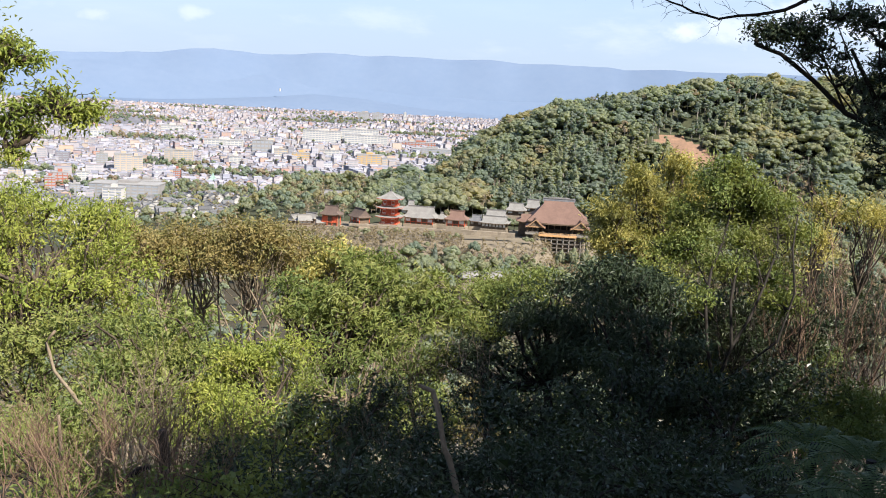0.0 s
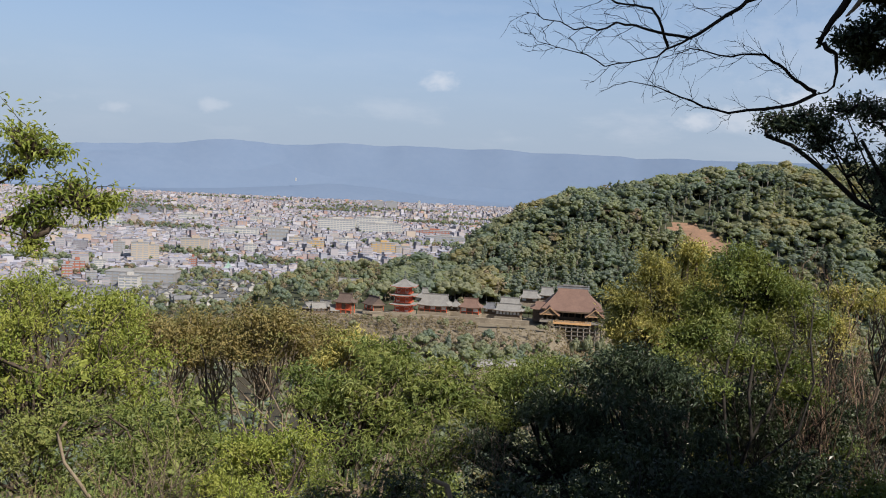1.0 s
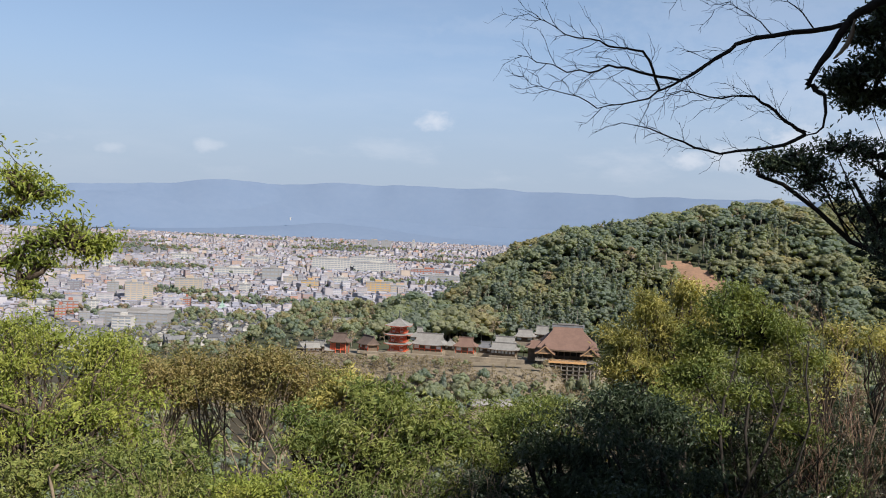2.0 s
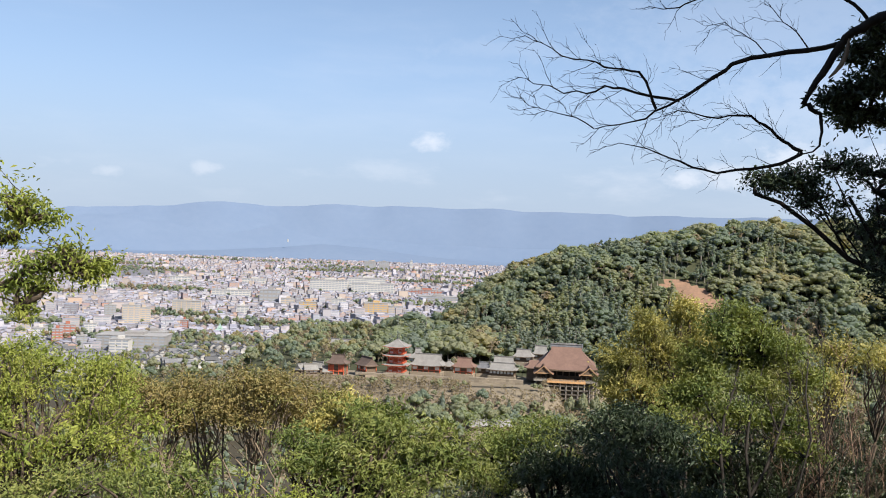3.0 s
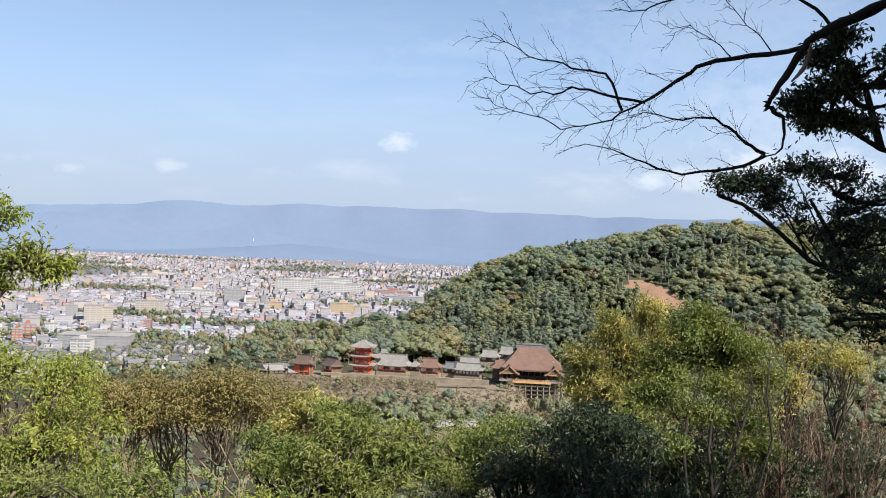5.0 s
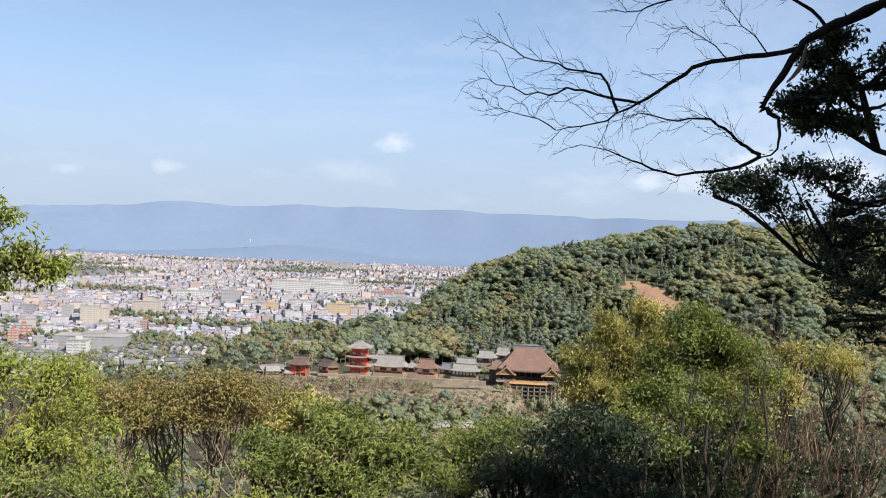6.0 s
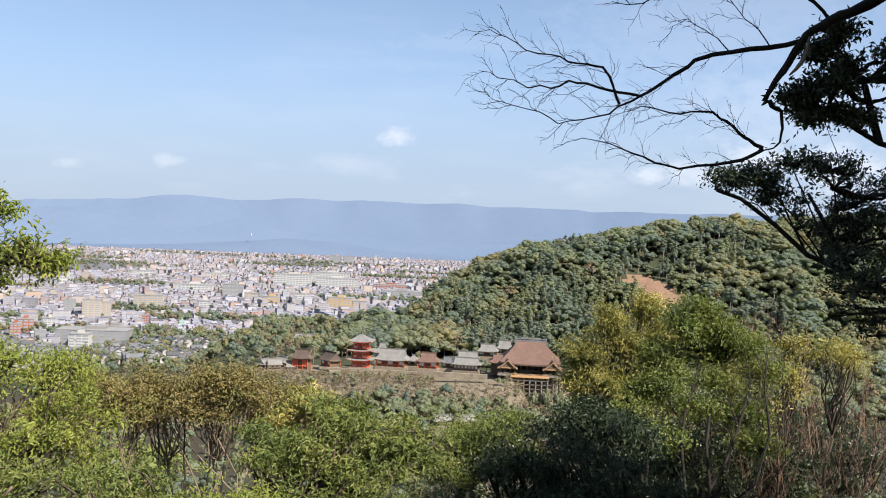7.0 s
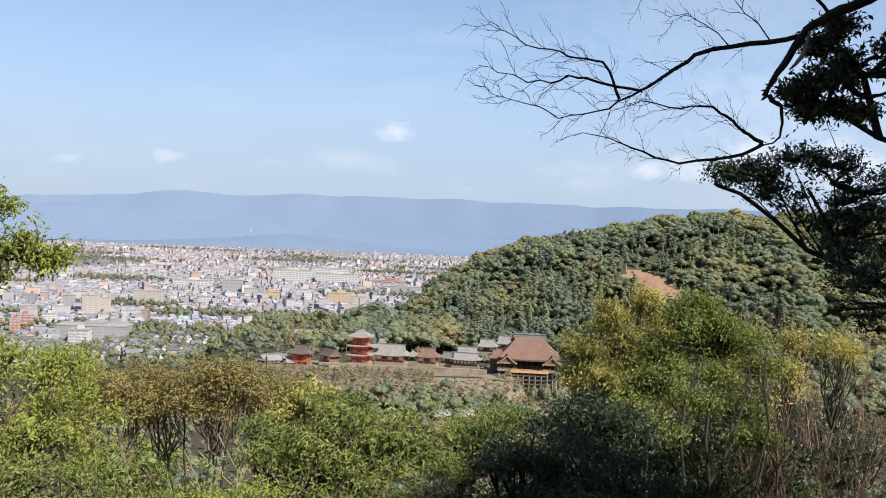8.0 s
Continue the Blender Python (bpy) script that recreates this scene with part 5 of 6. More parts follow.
for x, y in scatter(90, -270, -104, 600, 735, 6.5, lambda x, y: not (x > -106 and 625 < y < 690)):
    t = int(rng.choice([0, 1, 2, 4, 4, 3]))
    single_tree(x, y, "bare" if t == 4 else "dome", t, float(rng.choice([6.0, 8.0, 9.0])), LABELS[t], "trees beside the temple gate")
for x, y in scatter(84, -190, 170, 672, 742, 6.5, lambda x, y: not (85 < x < 165 and y < 705)):
    t = int(rng.choice([0, 1, 2, 4, 5, 1]))
    single_tree(x, y, "dome" if t not in (4, 5) else "bare" if t == 4 else "cone", t, float(rng.choice([8.0, 10.0, 12.0])), LABELS[t], "trees behind the temple")
# ---- near trees ----
def unit(a):
    return a / (np.linalg.norm(a, axis=-1, keepdims=True) + 1e-9)


def leaves_at(tips, dirs, per, length, width, spread, droop, r, face=0.8):
    """Folded pointed leaves, per of them round every twig tip, facing outwards and up."""
    n = len(tips) * per
    T = np.repeat(tips, per, 0)
    D = np.repeat(dirs, per, 0)
    p = T + r.normal(size=(n, 3)) * spread * [1, 1, 0.7] - D * (r.uniform(0, 1.8, n) * spread)[:, None]
    d = unit(D * 0.6 + r.normal(size=(n, 3)) * 0.6 - np.array([0, 0, droop]))
    up = r.normal(size=(n, 3)) * 0.5 + D * face + np.array([0, 0, 0.4])
    s = unit(np.cross(d, up))
    nr = np.cross(s, d)
    L = (length * r.uniform(0.55, 1.25, n))[:, None]
    W = L * width
    mid = p + d * L * 0.45 + nr * L * 0.08
    V = np.stack([p, mid + s * W * 0.5, p + d * L - nr * L * 0.14, mid - s * W * 0.5], 1).reshape(-1, 3)
    k = np.arange(n)[:, None] * 4
    F = np.concatenate([k + [0, 1, 2], k + [0, 2, 3]], 1).reshape(-1, 3)
    return V, F


def wander(a, b, r, bend, steps):
    """A crooked line from a to b."""
    a, b = np.array(a, float), np.array(b, float)
    L = np.linalg.norm(b - a)
    pts = [a]
    o = np.zeros(3)
    for i in range(1, steps + 1):
        t = i / steps
        o = o * 0.7 + r.normal(size=3) * L * bend
        pts.append(a + (b - a) * t + o * math.sin(math.pi * t) + np.array([0, 0, -0.04 * L * math.sin(math.pi * t)]))
    return pts


def leafy_tree(name, base, lobes, leaf, bark, label, seed, trunk=0.12, tips=2.2, per=14, length=0.07, width=0.40, spread=0.085, droop=0.25, category="tree", group="", stems=1, limbs=(), clump=0.30, twig_r=0.005, shoots=0.12, open_=0.5, face=0.95, lean=0.25, subs=10):
    """A tree of crooked limbs that carry ragged leafy lobes. A lobe is a centre with its half-width, half-depth and half-height; tips: twigs per square metre of lobe."""
    r = np.random.default_rng(seed)
    base = np.array(base, float)
    ob = thing(name, base, label, category, group)
    wood = Build()
    LV, LF, k = [], [], 0
    small = []
    for c, rx, ry, rz in lobes:
        R = np.array([rx, ry, rz])
        for _ in range(subs):
            v = unit(r.normal(size=3))
            small.append((np.array(c, float) - base + v * R * r.uniform(0.5, 1.0), R * r.uniform(0.2, 0.37) * [1.15, 1.15, 0.66]))
    cents = np.array([l[0] for l in lobes], float) - base
    forks = []
    for line, rad in limbs:
        line = [np.array(p, float) - base for p in line]
        wood.tube(line, list(np.linspace(rad, rad * 0.45, len(line))), 8)
        forks += [a + (b - a) * t for a, b in zip(line[:-1], line[1:]) for t in (0.3, 0.65, 1.0)]
    if not limbs:
        order = np.argsort(cents[:, 0])
        for s in range(stems):
            ft = r.normal(size=3) * [0.35, 0.3, 0] * (stems > 1)
            to = cents[order[int((s + 0.5) * len(cents) / stems)]]
            aim = to * [0.8, 0.8, 0.72] + r.normal(size=3) * lean * [1, 1, 0.2]
            line = wander(ft - [0, 0, 0.4], aim, r, 0.05, 7)
            wood.tube(line, list(np.linspace(trunk, trunk * 0.5, len(line))), 8)
            forks += line[3:]
    for cc, R in small:
        start = min(forks, key=lambda f: np.linalg.norm(f - cc) + 2.5 * max(0, f[2] - cc[2] + R[2] * 0.4))
        hub = cc - np.array([0, 0, R[2] * 0.5])
        limb = wander(start, hub, r, 0.06, 5)
        wood.tube(limb, list(np.linspace(min(trunk * 0.4, 0.05), twig_r * 2.5, len(limb))), 4)
        area = 4 * math.pi * ((R[0] * R[1]) ** 1.6 / 3 + (R[0] * R[2]) ** 1.6 / 3 + (R[1] * R[2]) ** 1.6 / 3) ** (1 / 1.6)
        m = max(5, int(area / clump ** 2 * 1.1))
        v = unit(r.normal(size=(m, 3)))
        v[:, 2] = np.where(v[:, 2] < -0.25, -v[:, 2], v[:, 2])
        keep = r.uniform(0, 1, m) > open_ * (0.5 + 0.5 * np.sin(v[:, 0] * 4 + seed + cc[0] * 3))
        v = v[keep]
        if not len(v):
            continue
        m = len(v)
        at = cc + v * R * r.uniform(0.88, 1.08, m)[:, None]
        at = at + v * (r.uniform(0, 1, m) < shoots)[:, None] * r.uniform(0.1, 0.4, m)[:, None]
        q = max(2, int(round(tips * clump ** 2 * 26)))
        w = unit(np.repeat(v, q, 0) + np.array([0, 0, 0.25]))
        tip = np.repeat(at, q, 0) + r.normal(size=(m * q, 3)) * clump * np.array([0.36, 0.36, 0.17])
        a, b = leaves_at(tip, w, per, length, width, spread, droop, r, face)
        LV.append(a), LF.append(b + k)
        k += len(a)
        n_in = int(area * 14 * (0.07 / length) ** 2 * (1.1 - open_))
        u = unit(r.normal(size=(n_in, 3)))
        a, b = leaves_at(cc + u * R * r.uniform(0.1, 0.7, n_in)[:, None], u, 1, length * 2.4, 0.6, 0.02, droop, r, face)
        LV.append(a), LF.append(b + k)
        k += len(a)
        knots = limb[2:] + [hub]
        for i in range(m):
            if r.random() < 0.75:
                s0 = knots[r.integers(0, len(knots))]
                tw = wander(s0, at[i] + v[i] * 0.05, r, 0.06, 3)
                wood.tube(tw, list(np.linspace(twig_r * 1.8, twig_r * 0.7, len(tw))), 3)
    piece("trunk", wood.mesh("trunk", bark, True), ob)
    piece("crown", mesh_from("crown", np.concatenate(LV), np.concatenate(LF), leaf), ob)
    return ob


def twigs(wood, line, rad, r, length, depth, every, lift=0.15, flat=1.0):
    """Fine crooked side twigs along a line, with twigs of their own."""
    line = [np.array(p, float) for p in line]
    side = 1
    for a, b in zip(line[:-1], line[1:]):
        L = np.linalg.norm(b - a)
        d = (b - a) / (L + 1e-9)
        for i in range(max(1, int(L / every + r.random()))):
            side = -side
            p = a + (b - a) * r.random()
            n = unit(np.cross(d, [0, 1.0, 0]) * side + r.normal(size=3) * [0.3, 0.5 * flat, 0.3])
            e = p + unit(d * r.uniform(0.8, 1.4) + n * r.uniform(0.4, 0.9) + [0, 0, lift]) * length * r.uniform(0.4, 1.2)
            tw = wander(p, e, r, 0.055, 4)
            wood.tube(tw, list(np.linspace(rad, rad * 0.45, len(tw))), 3)
            if depth > 1:
                twigs(wood, tw, rad * 0.62, r, length * 0.5, depth - 1, every * 0.62, lift, flat)


def bare_shrub(base, stems, height, wide, material, label, seed, rad=0.013, length=0.55, depth=2, every=0.3, category="shrub", group="bare shrubs"):
    r = np.random.default_rng(seed)
    ob = thing("bare_shrub", base, label, category, group)
    for i in range(stems):
        wood = Build()
        w = r.uniform(0, 6.28)
        e = np.array([math.cos(w) * wide * r.uniform(0.2, 1), math.sin(w) * wide * r.uniform(0.2, 1) * 0.6, height * r.uniform(0.65, 1.05)])
        line = wander(np.array([0, 0, -0.3]) + r.normal(size=3) * [0.15, 0.15, 0], e, r, 0.05, 7)
        wood.tube(line, list(np.linspace(rad, rad * 0.3, len(line))), 5)
        twigs(wood, line[2:], rad * 0.45, r, length, depth, every, 0.5)
        piece("stem", wood.mesh("stem", material, True), ob)
    return ob


def foot(x, y):
    return (x, y, float(ground(x, y)) - 0.05)


def under(p, dx=0.0, dy=0.0):
    """The place on the ground below a point."""
    return foot(p[0] + dx, p[1] + dy)


def lobe(p, rx, rz, ry=None):
    return (p, rx, ry or (rx + rz) * 0.5, rz)


# the stand of trees round the lookout
leafy_tree("evergreen_oak", under((-5.38, 12.50, -1.33)), [lobe((-5.41, 12.50, -0.50), 0.8, 0.509), lobe((-4.76, 13.00, -0.39), 0.433, 0.433), lobe((-5.95, 13.00, -0.20), 0.327, 0.327), lobe((-4.15, 12.00, -0.95), 0.727, 0.582), lobe((-4.95, 11.50, -1.09), 0.8, 0.582), lobe((-6.04, 12.00, -0.95), 0.655, 0.873)],
           M_LEAF_BRIGHT, M_BARK, "bright green leafy evergreen tree on the slope", 11, open_=0.35, length=0.062)
leafy_tree("evergreen_oak", under((-3.58, 10.50, -2.10)), [lobe((-3.18, 11.00, -1.38), 0.573, 0.382), lobe((-4.05, 10.50, -1.48), 0.667, 0.424), lobe((-4.51, 10.00, -1.72), 0.667, 0.545), lobe((-3.29, 10.00, -1.73), 0.667, 0.424)],
           M_LEAF_MID, M_BARK, "bright green leafy shrub with brown stems", 12, trunk=0.045, stems=3, length=0.062)
leafy_tree("evergreen_oak", under((-2.07, 10.00, -2.11)), [lobe((-2.43, 11.00, -1.76), 0.485, 0.333), lobe((-1.90, 11.00, -1.74), 0.485, 0.364), lobe((-2.50, 10.00, -1.95), 0.545, 0.364), lobe((-1.62, 9.50, -1.91), 0.667, 0.485)],
           M_LEAF_BRIGHT, M_BARK, "yellow-green leafy shrub below the lookout", 22, trunk=0.04, stems=3, length=0.062, open_=0.5)
for seed, bx, lobes in ((13, (-9.6, 31.0, -7.0), [lobe((-9.36, 31.00, -3.63), 1.15, 0.62), lobe((-10.10, 31.00, -4.12), 0.9, 0.5), lobe((-8.55, 30.50, -3.98), 0.9, 0.5)]),
                        (23, (-8.1, 32.0, -7.2), [lobe((-7.84, 32.00, -3.38), 1.1, 0.62), lobe((-8.45, 31.50, -3.96), 0.95, 0.55), lobe((-7.02, 31.50, -3.90), 0.9, 0.5)]),
                        (33, (-6.4, 30.0, -6.5), [lobe((-5.90, 30.00, -2.97), 1.1, 0.62), lobe((-5.24, 30.00, -3.53), 0.95, 0.55), lobe((-6.22, 29.50, -3.66), 0.8, 0.45)]),
                        (43, (-5.2, 32.0, -7.1), [lobe((-4.63, 32.00, -3.64), 1.0, 0.6), lobe((-3.84, 32.00, -4.06), 0.85, 0.5), lobe((-5.10, 31.50, -4.21), 0.8, 0.4)]),
                        (53, (-10.4, 29.0, -6.8), [lobe((-9.81, 29.00, -3.33), 0.7, 0.5), lobe((-10.23, 29.00, -3.96), 0.7, 0.45)]),
                        (73, (-11.6, 30.0, -6.9), [lobe((-10.33, 30.00, -3.60), 0.8, 0.5), lobe((-11.03, 30.00, -4.17), 0.7, 0.45)]),
                        (63, (-3.4, 31.0, -7.0), [lobe((-3.05, 31.00, -4.04), 0.8, 0.45), lobe((-2.48, 31.00, -4.30), 0.7, 0.4)])):
    leafy_tree("russet_tree", under(bx), lobes, M_LEAF_RUST, M_BARK_PALE, "round-crowned tree with russet green foliage and a crooked trunk", seed, trunk=0.06, tips=0.85, per=14, length=0.12, width=0.5, spread=0.2, clump=0.5, stems=2, open_=0.22, twig_r=0.009, group="russet trees", lean=0.5, subs=7)
leafy_tree("laurel_tree", under((-2.49, 24.00, -3.28)), [lobe((-2.46, 24.00, -2.55), 0.55, 0.40), lobe((-1.94, 24.00, -2.85), 0.50, 0.38), lobe((-3.09, 24.00, -3.05), 0.42, 0.34)],
           M_LEAF_GOLD, M_BARK_PALE, "yellow-green leafy tree behind the laurels", 24, trunk=0.09, length=0.12, clump=0.4, tips=1.2, stems=2)
leafy_tree("laurel_tree", under((-1.04, 14.00, -3.19)), [lobe((-1.20, 15.00, -1.30), 0.682, 0.345), lobe((-1.99, 14.50, -1.41), 0.509, 0.339), lobe((-0.68, 14.00, -1.47), 0.848, 0.424), lobe((0.00, 14.00, -1.58), 0.467, 0.467), lobe((-1.75, 13.80, -1.72), 0.594, 0.297), lobe((-1.04, 13.40, -1.85), 0.679, 0.339)],
           M_LEAF_MID, M_BARK, "green leafy laurel tree with glossy leaves", 14, length=0.11, width=0.3, per=9, droop=0.45)
leafy_tree("laurel_tree", under((-0.30, 12.00, -2.77)), [lobe((-0.05, 12.50, -1.88), 0.455, 0.455), lobe((-0.57, 12.50, -2.13), 0.606, 0.379), lobe((-1.47, 12.50, -2.24), 0.606, 0.379)],
           M_LEAF_MID, M_BARK_PALE, "loose leafy shrub with drooping green leaves", 25, trunk=0.05, stems=3, droop=0.6, open_=0.7, length=0.085, width=0.28, per=9)
leafy_tree("camellia_tree", under((1.00, 14.00, -3.11)), [lobe((1.17, 15.00, -1.39), 0.636, 0.364), lobe((0.64, 14.00, -1.64), 0.509, 0.467), lobe((1.58, 14.50, -1.41), 0.615, 0.439)],
           M_LEAF_MID, M_BARK_DARK, "olive green glossy evergreen tree", 15, width=0.33, droop=0.35)
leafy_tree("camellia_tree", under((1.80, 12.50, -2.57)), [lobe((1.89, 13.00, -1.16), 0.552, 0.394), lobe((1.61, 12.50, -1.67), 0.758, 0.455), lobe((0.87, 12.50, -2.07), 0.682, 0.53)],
           M_LEAF_SHADED, M_BARK_DARK, "dark glossy evergreen tree in the shade", 26)
leafy_tree("camellia_tree", under((2.45, 12.00, -2.37)), [lobe((2.51, 13.00, -0.90), 0.53, 0.341), lobe((2.05, 12.00, -1.30), 0.582, 0.509), lobe((2.78, 12.00, -1.49), 0.727, 0.582), lobe((2.98, 13.00, -0.96), 0.582, 0.4)],
           M_LEAF_GREY, M_BARK_DARK, "dark evergreen with drooping grey green leaves", 16, length=0.10, width=0.26, droop=0.8, face=0.5)
leafy_tree("cypress_tree", under((5.49, 24.00, -2.83)), [lobe((5.17, 24.00, -0.15), 0.3, 0.36), lobe((4.58, 24.00, -0.90), 0.34, 0.4), lobe((6.18, 24.00, 0.11), 0.3, 0.36), lobe((5.56, 24.00, -0.64), 0.5, 0.5), lobe((5.01, 24.00, -1.47), 0.5, 0.45), lobe((4.43, 24.00, -1.71), 0.34, 0.4), lobe((6.01, 24.00, -1.06), 0.55, 0.5), lobe((5.46, 24.00, -1.81), 0.6, 0.4), lobe((4.74, 24.00, -2.20), 0.45, 0.35), lobe((6.64, 24.00, -0.46), 0.35, 0.4), lobe((6.39, 24.00, -1.63), 0.6, 0.45)],
           M_LEAF_GOLD, M_BARK, "golden green cypress with feathery sprays", 17, per=16, length=0.11, width=0.28, spread=0.12, droop=0.55, clump=0.34, tips=1.7, open_=0.35)
leafy_tree("laurel_tree", under((4.20, 13.20, -2.39)), [lobe((4.73, 15.00, 0.68), 0.36, 0.16), lobe((4.39, 15.00, 0.41), 0.4, 0.2), lobe((5.05, 15.00, 0.46), 0.42, 0.2), lobe((5.54, 15.00, 0.26), 0.3, 0.18), lobe((4.14, 15.00, -0.05), 0.36, 0.2), lobe((4.80, 15.20, 0.02), 0.5, 0.22), lobe((5.36, 15.00, -0.09), 0.42, 0.2), lobe((4.20, 14.60, -0.37), 0.42, 0.15), lobe((4.91, 14.60, -0.41), 0.42, 0.15), lobe((5.75, 15.00, -0.28), 0.26, 0.15), lobe((3.81, 14.60, -0.55), 0.3, 0.14), lobe((4.31, 14.20, -0.70), 0.34, 0.13), lobe((5.16, 14.40, -0.77), 0.34, 0.13), lobe((3.50, 14.20, -0.88), 0.3, 0.13), lobe((3.79, 13.80, -1.13), 0.34, 0.13), lobe((3.13, 14.00, -1.24), 0.3, 0.12), lobe((5.33, 14.00, -1.16), 0.3, 0.12)],
           M_LEAF_MID, M_BOUGH, "green leafy tree with several dark slender stems", 18, trunk=0.035, open_=0.45, length=0.075, clump=0.26, subs=8,
           limbs=[([under((4.20, 13.20, -2.39)), (4.20, 13.20, -2.39), (4.06, 13.30, -1.78), (4.04, 13.50, -1.18), (4.20, 13.90, -0.76), (4.48, 14.40, -0.40), (4.75, 15.00, -0.03)], 0.034), ([under((4.20, 13.20, -2.39)), (4.20, 13.20, -2.39), (4.43, 13.30, -1.77), (4.44, 13.60, -1.19), (4.61, 14.00, -0.76), (4.88, 14.50, -0.40), (5.14, 15.00, -0.01)], 0.03), ([(4.43, 13.30, -1.77), (4.71, 13.50, -1.40), (4.98, 13.80, -0.96), (5.35, 14.40, -0.45), (5.53, 15.00, 0.00)], 0.025), ([under((4.20, 13.20, -2.39)), (4.20, 13.20, -2.39), (5.09, 13.30, -1.66), (5.38, 13.60, -0.99), (5.51, 14.20, -0.42), (5.84, 15.00, 0.02)], 0.026), ([(4.12, 13.70, -0.97), (4.01, 14.20, -0.63), (4.00, 14.80, -0.30)], 0.016), ([(4.08, 13.50, -1.43), (3.75, 13.80, -1.17), (3.21, 14.00, -1.07)], 0.016), ([(4.52, 13.80, -0.98), (4.52, 14.30, -0.64), (4.42, 15.00, -0.22)], 0.015), ([(4.98, 13.80, -0.96), (4.97, 14.20, -0.61), (5.08, 15.00, -0.20)], 0.014)])
leafy_tree("laurel_tree", under((5.08, 16.90, -3.73)), [lobe((4.99, 17.55, -1.92), 0.819, 0.461), lobe((6.25, 18.20, -1.57), 0.718, 0.410), lobe((5.45, 16.90, -2.48), 0.922, 0.512)],
           M_LEAF_SHADED, M_BARK_DARK, "green tree with slender dark stems beside bare shrubs", 27, stems=4, trunk=0.05, open_=0.5, tips=1.7)
leafy_tree("shrub", under((7.01, 16.00, -2.58)), [lobe((7.34, 17.00, -0.02), 0.533, 0.272), lobe((8.02, 17.00, -0.14), 0.436, 0.339), lobe((6.45, 16.00, -0.57), 0.485, 0.388)],
           M_LEAF_GOLD, M_BARK, "thin shrub with yellowed leaves and many twigs", 19, trunk=0.05, tips=1.8, per=11, stems=5, open_=0.45)
for i, (p, h, w, m) in enumerate((((5.76, 15.00, -2.35), 4.2, 1.2, M_DRY), ((5.80, 14.00, -2.07), 3.8, 1.0, M_BARK_DARK), ((6.47, 14.00, -2.05), 3.9, 1.3, M_DRY), ((5.03, 14.00, -2.10), 3.6, 0.9, M_BARK_DARK), ((7.24, 17.00, -2.85), 4.0, 1.4, M_DRY), ((8.07, 17.00, -2.82), 4.2, 1.4, M_BARK_DARK), ((6.93, 17.50, -3.01), 4.4, 1.3, M_DRY))):
    b = under(p)
    bare_shrub(b, 6, p[2] - b[2] + h * 0.62, w, m, "leafless shrub of thin reddish brown stems", 60 + i, every=0.22)
leafy_tree("camellia_tree", under((5.48, 15.87, -4.14)), [lobe((5.37, 16.56, -3.11), 0.904, 0.552), lobe((6.35, 16.56, -2.76), 0.803, 0.552), lobe((4.46, 16.56, -3.04), 0.803, 0.602)],
           M_LEAF_MID, M_BARK_DARK, "thin leafy evergreen among bare stems", 35, trunk=0.05, stems=3, open_=0.6)
leafy_tree("shrub", under((7.35, 16.90, -3.85)), [lobe((7.01, 17.55, -1.95), 0.718, 0.512), lobe((8.24, 18.20, -1.60), 0.718, 0.461), lobe((7.50, 16.90, -2.61), 1.024, 0.615), lobe((6.24, 16.25, -2.69), 0.819, 0.512), lobe((8.52, 16.90, -2.26), 0.819, 0.922)],
           M_LEAF_SHADED, M_BARK_DARK, "dark thin-leaved shrub among bare stems", 34, trunk=0.04, stems=4, open_=0.6, tips=1.6)
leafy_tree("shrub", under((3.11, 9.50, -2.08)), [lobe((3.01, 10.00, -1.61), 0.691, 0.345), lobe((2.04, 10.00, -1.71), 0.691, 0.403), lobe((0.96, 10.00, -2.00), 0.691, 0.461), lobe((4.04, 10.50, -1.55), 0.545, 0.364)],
           M_LEAF_SHADED, M_BARK_DARK, "dark shaded undergrowth of evergreen shrubs", 20, trunk=0.05, length=0.08, stems=4)
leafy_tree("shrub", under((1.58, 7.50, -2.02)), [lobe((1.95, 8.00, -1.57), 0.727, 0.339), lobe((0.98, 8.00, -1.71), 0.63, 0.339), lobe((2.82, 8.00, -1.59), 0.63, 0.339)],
           M_LEAF_SHADED, M_BARK_DARK, "dark shaded undergrowth of evergreen shrubs", 28, trunk=0.04, length=0.07, stems=4)
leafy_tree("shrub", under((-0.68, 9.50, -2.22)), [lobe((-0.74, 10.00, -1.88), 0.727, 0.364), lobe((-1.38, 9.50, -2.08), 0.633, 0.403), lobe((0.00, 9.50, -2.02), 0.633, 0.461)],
           M_LEAF_SHADED, M_BARK, "tangled green undergrowth below the lookout", 21, trunk=0.04, length=0.062, stems=4, open_=0.5)
leafy_tree("shrub", under((-3.28, 8.50, -2.18)), [lobe((-3.44, 9.00, -1.86), 0.6, 0.327), lobe((-4.14, 9.00, -2.05), 0.6, 0.382), lobe((-1.74, 8.50, -2.02), 0.545, 0.273)],
           M_LEAF_MID, M_BARK_PALE, "loose green undergrowth with dry stems", 29, trunk=0.04, length=0.062, stems=4, open_=0.6)
for i, p in enumerate(((-2.03, 6.20, -1.18), (-3.08, 7.00, -1.58), (-1.71, 6.40, -1.21), (-2.40, 6.60, -1.20), (-1.57, 7.50, -1.67), (-2.37, 5.80, -1.11), (-0.66, 7.00, -1.50), (-1.85, 5.00, -0.76), (-1.49, 5.20, -0.83))):
    b = under(p)
    bare_shrub(b, 6, p[2] - b[2] + 0.45, 0.6, M_DRY, "dead brown brushwood of brittle twigs", 80 + i, rad=0.006, length=0.3, every=0.08)


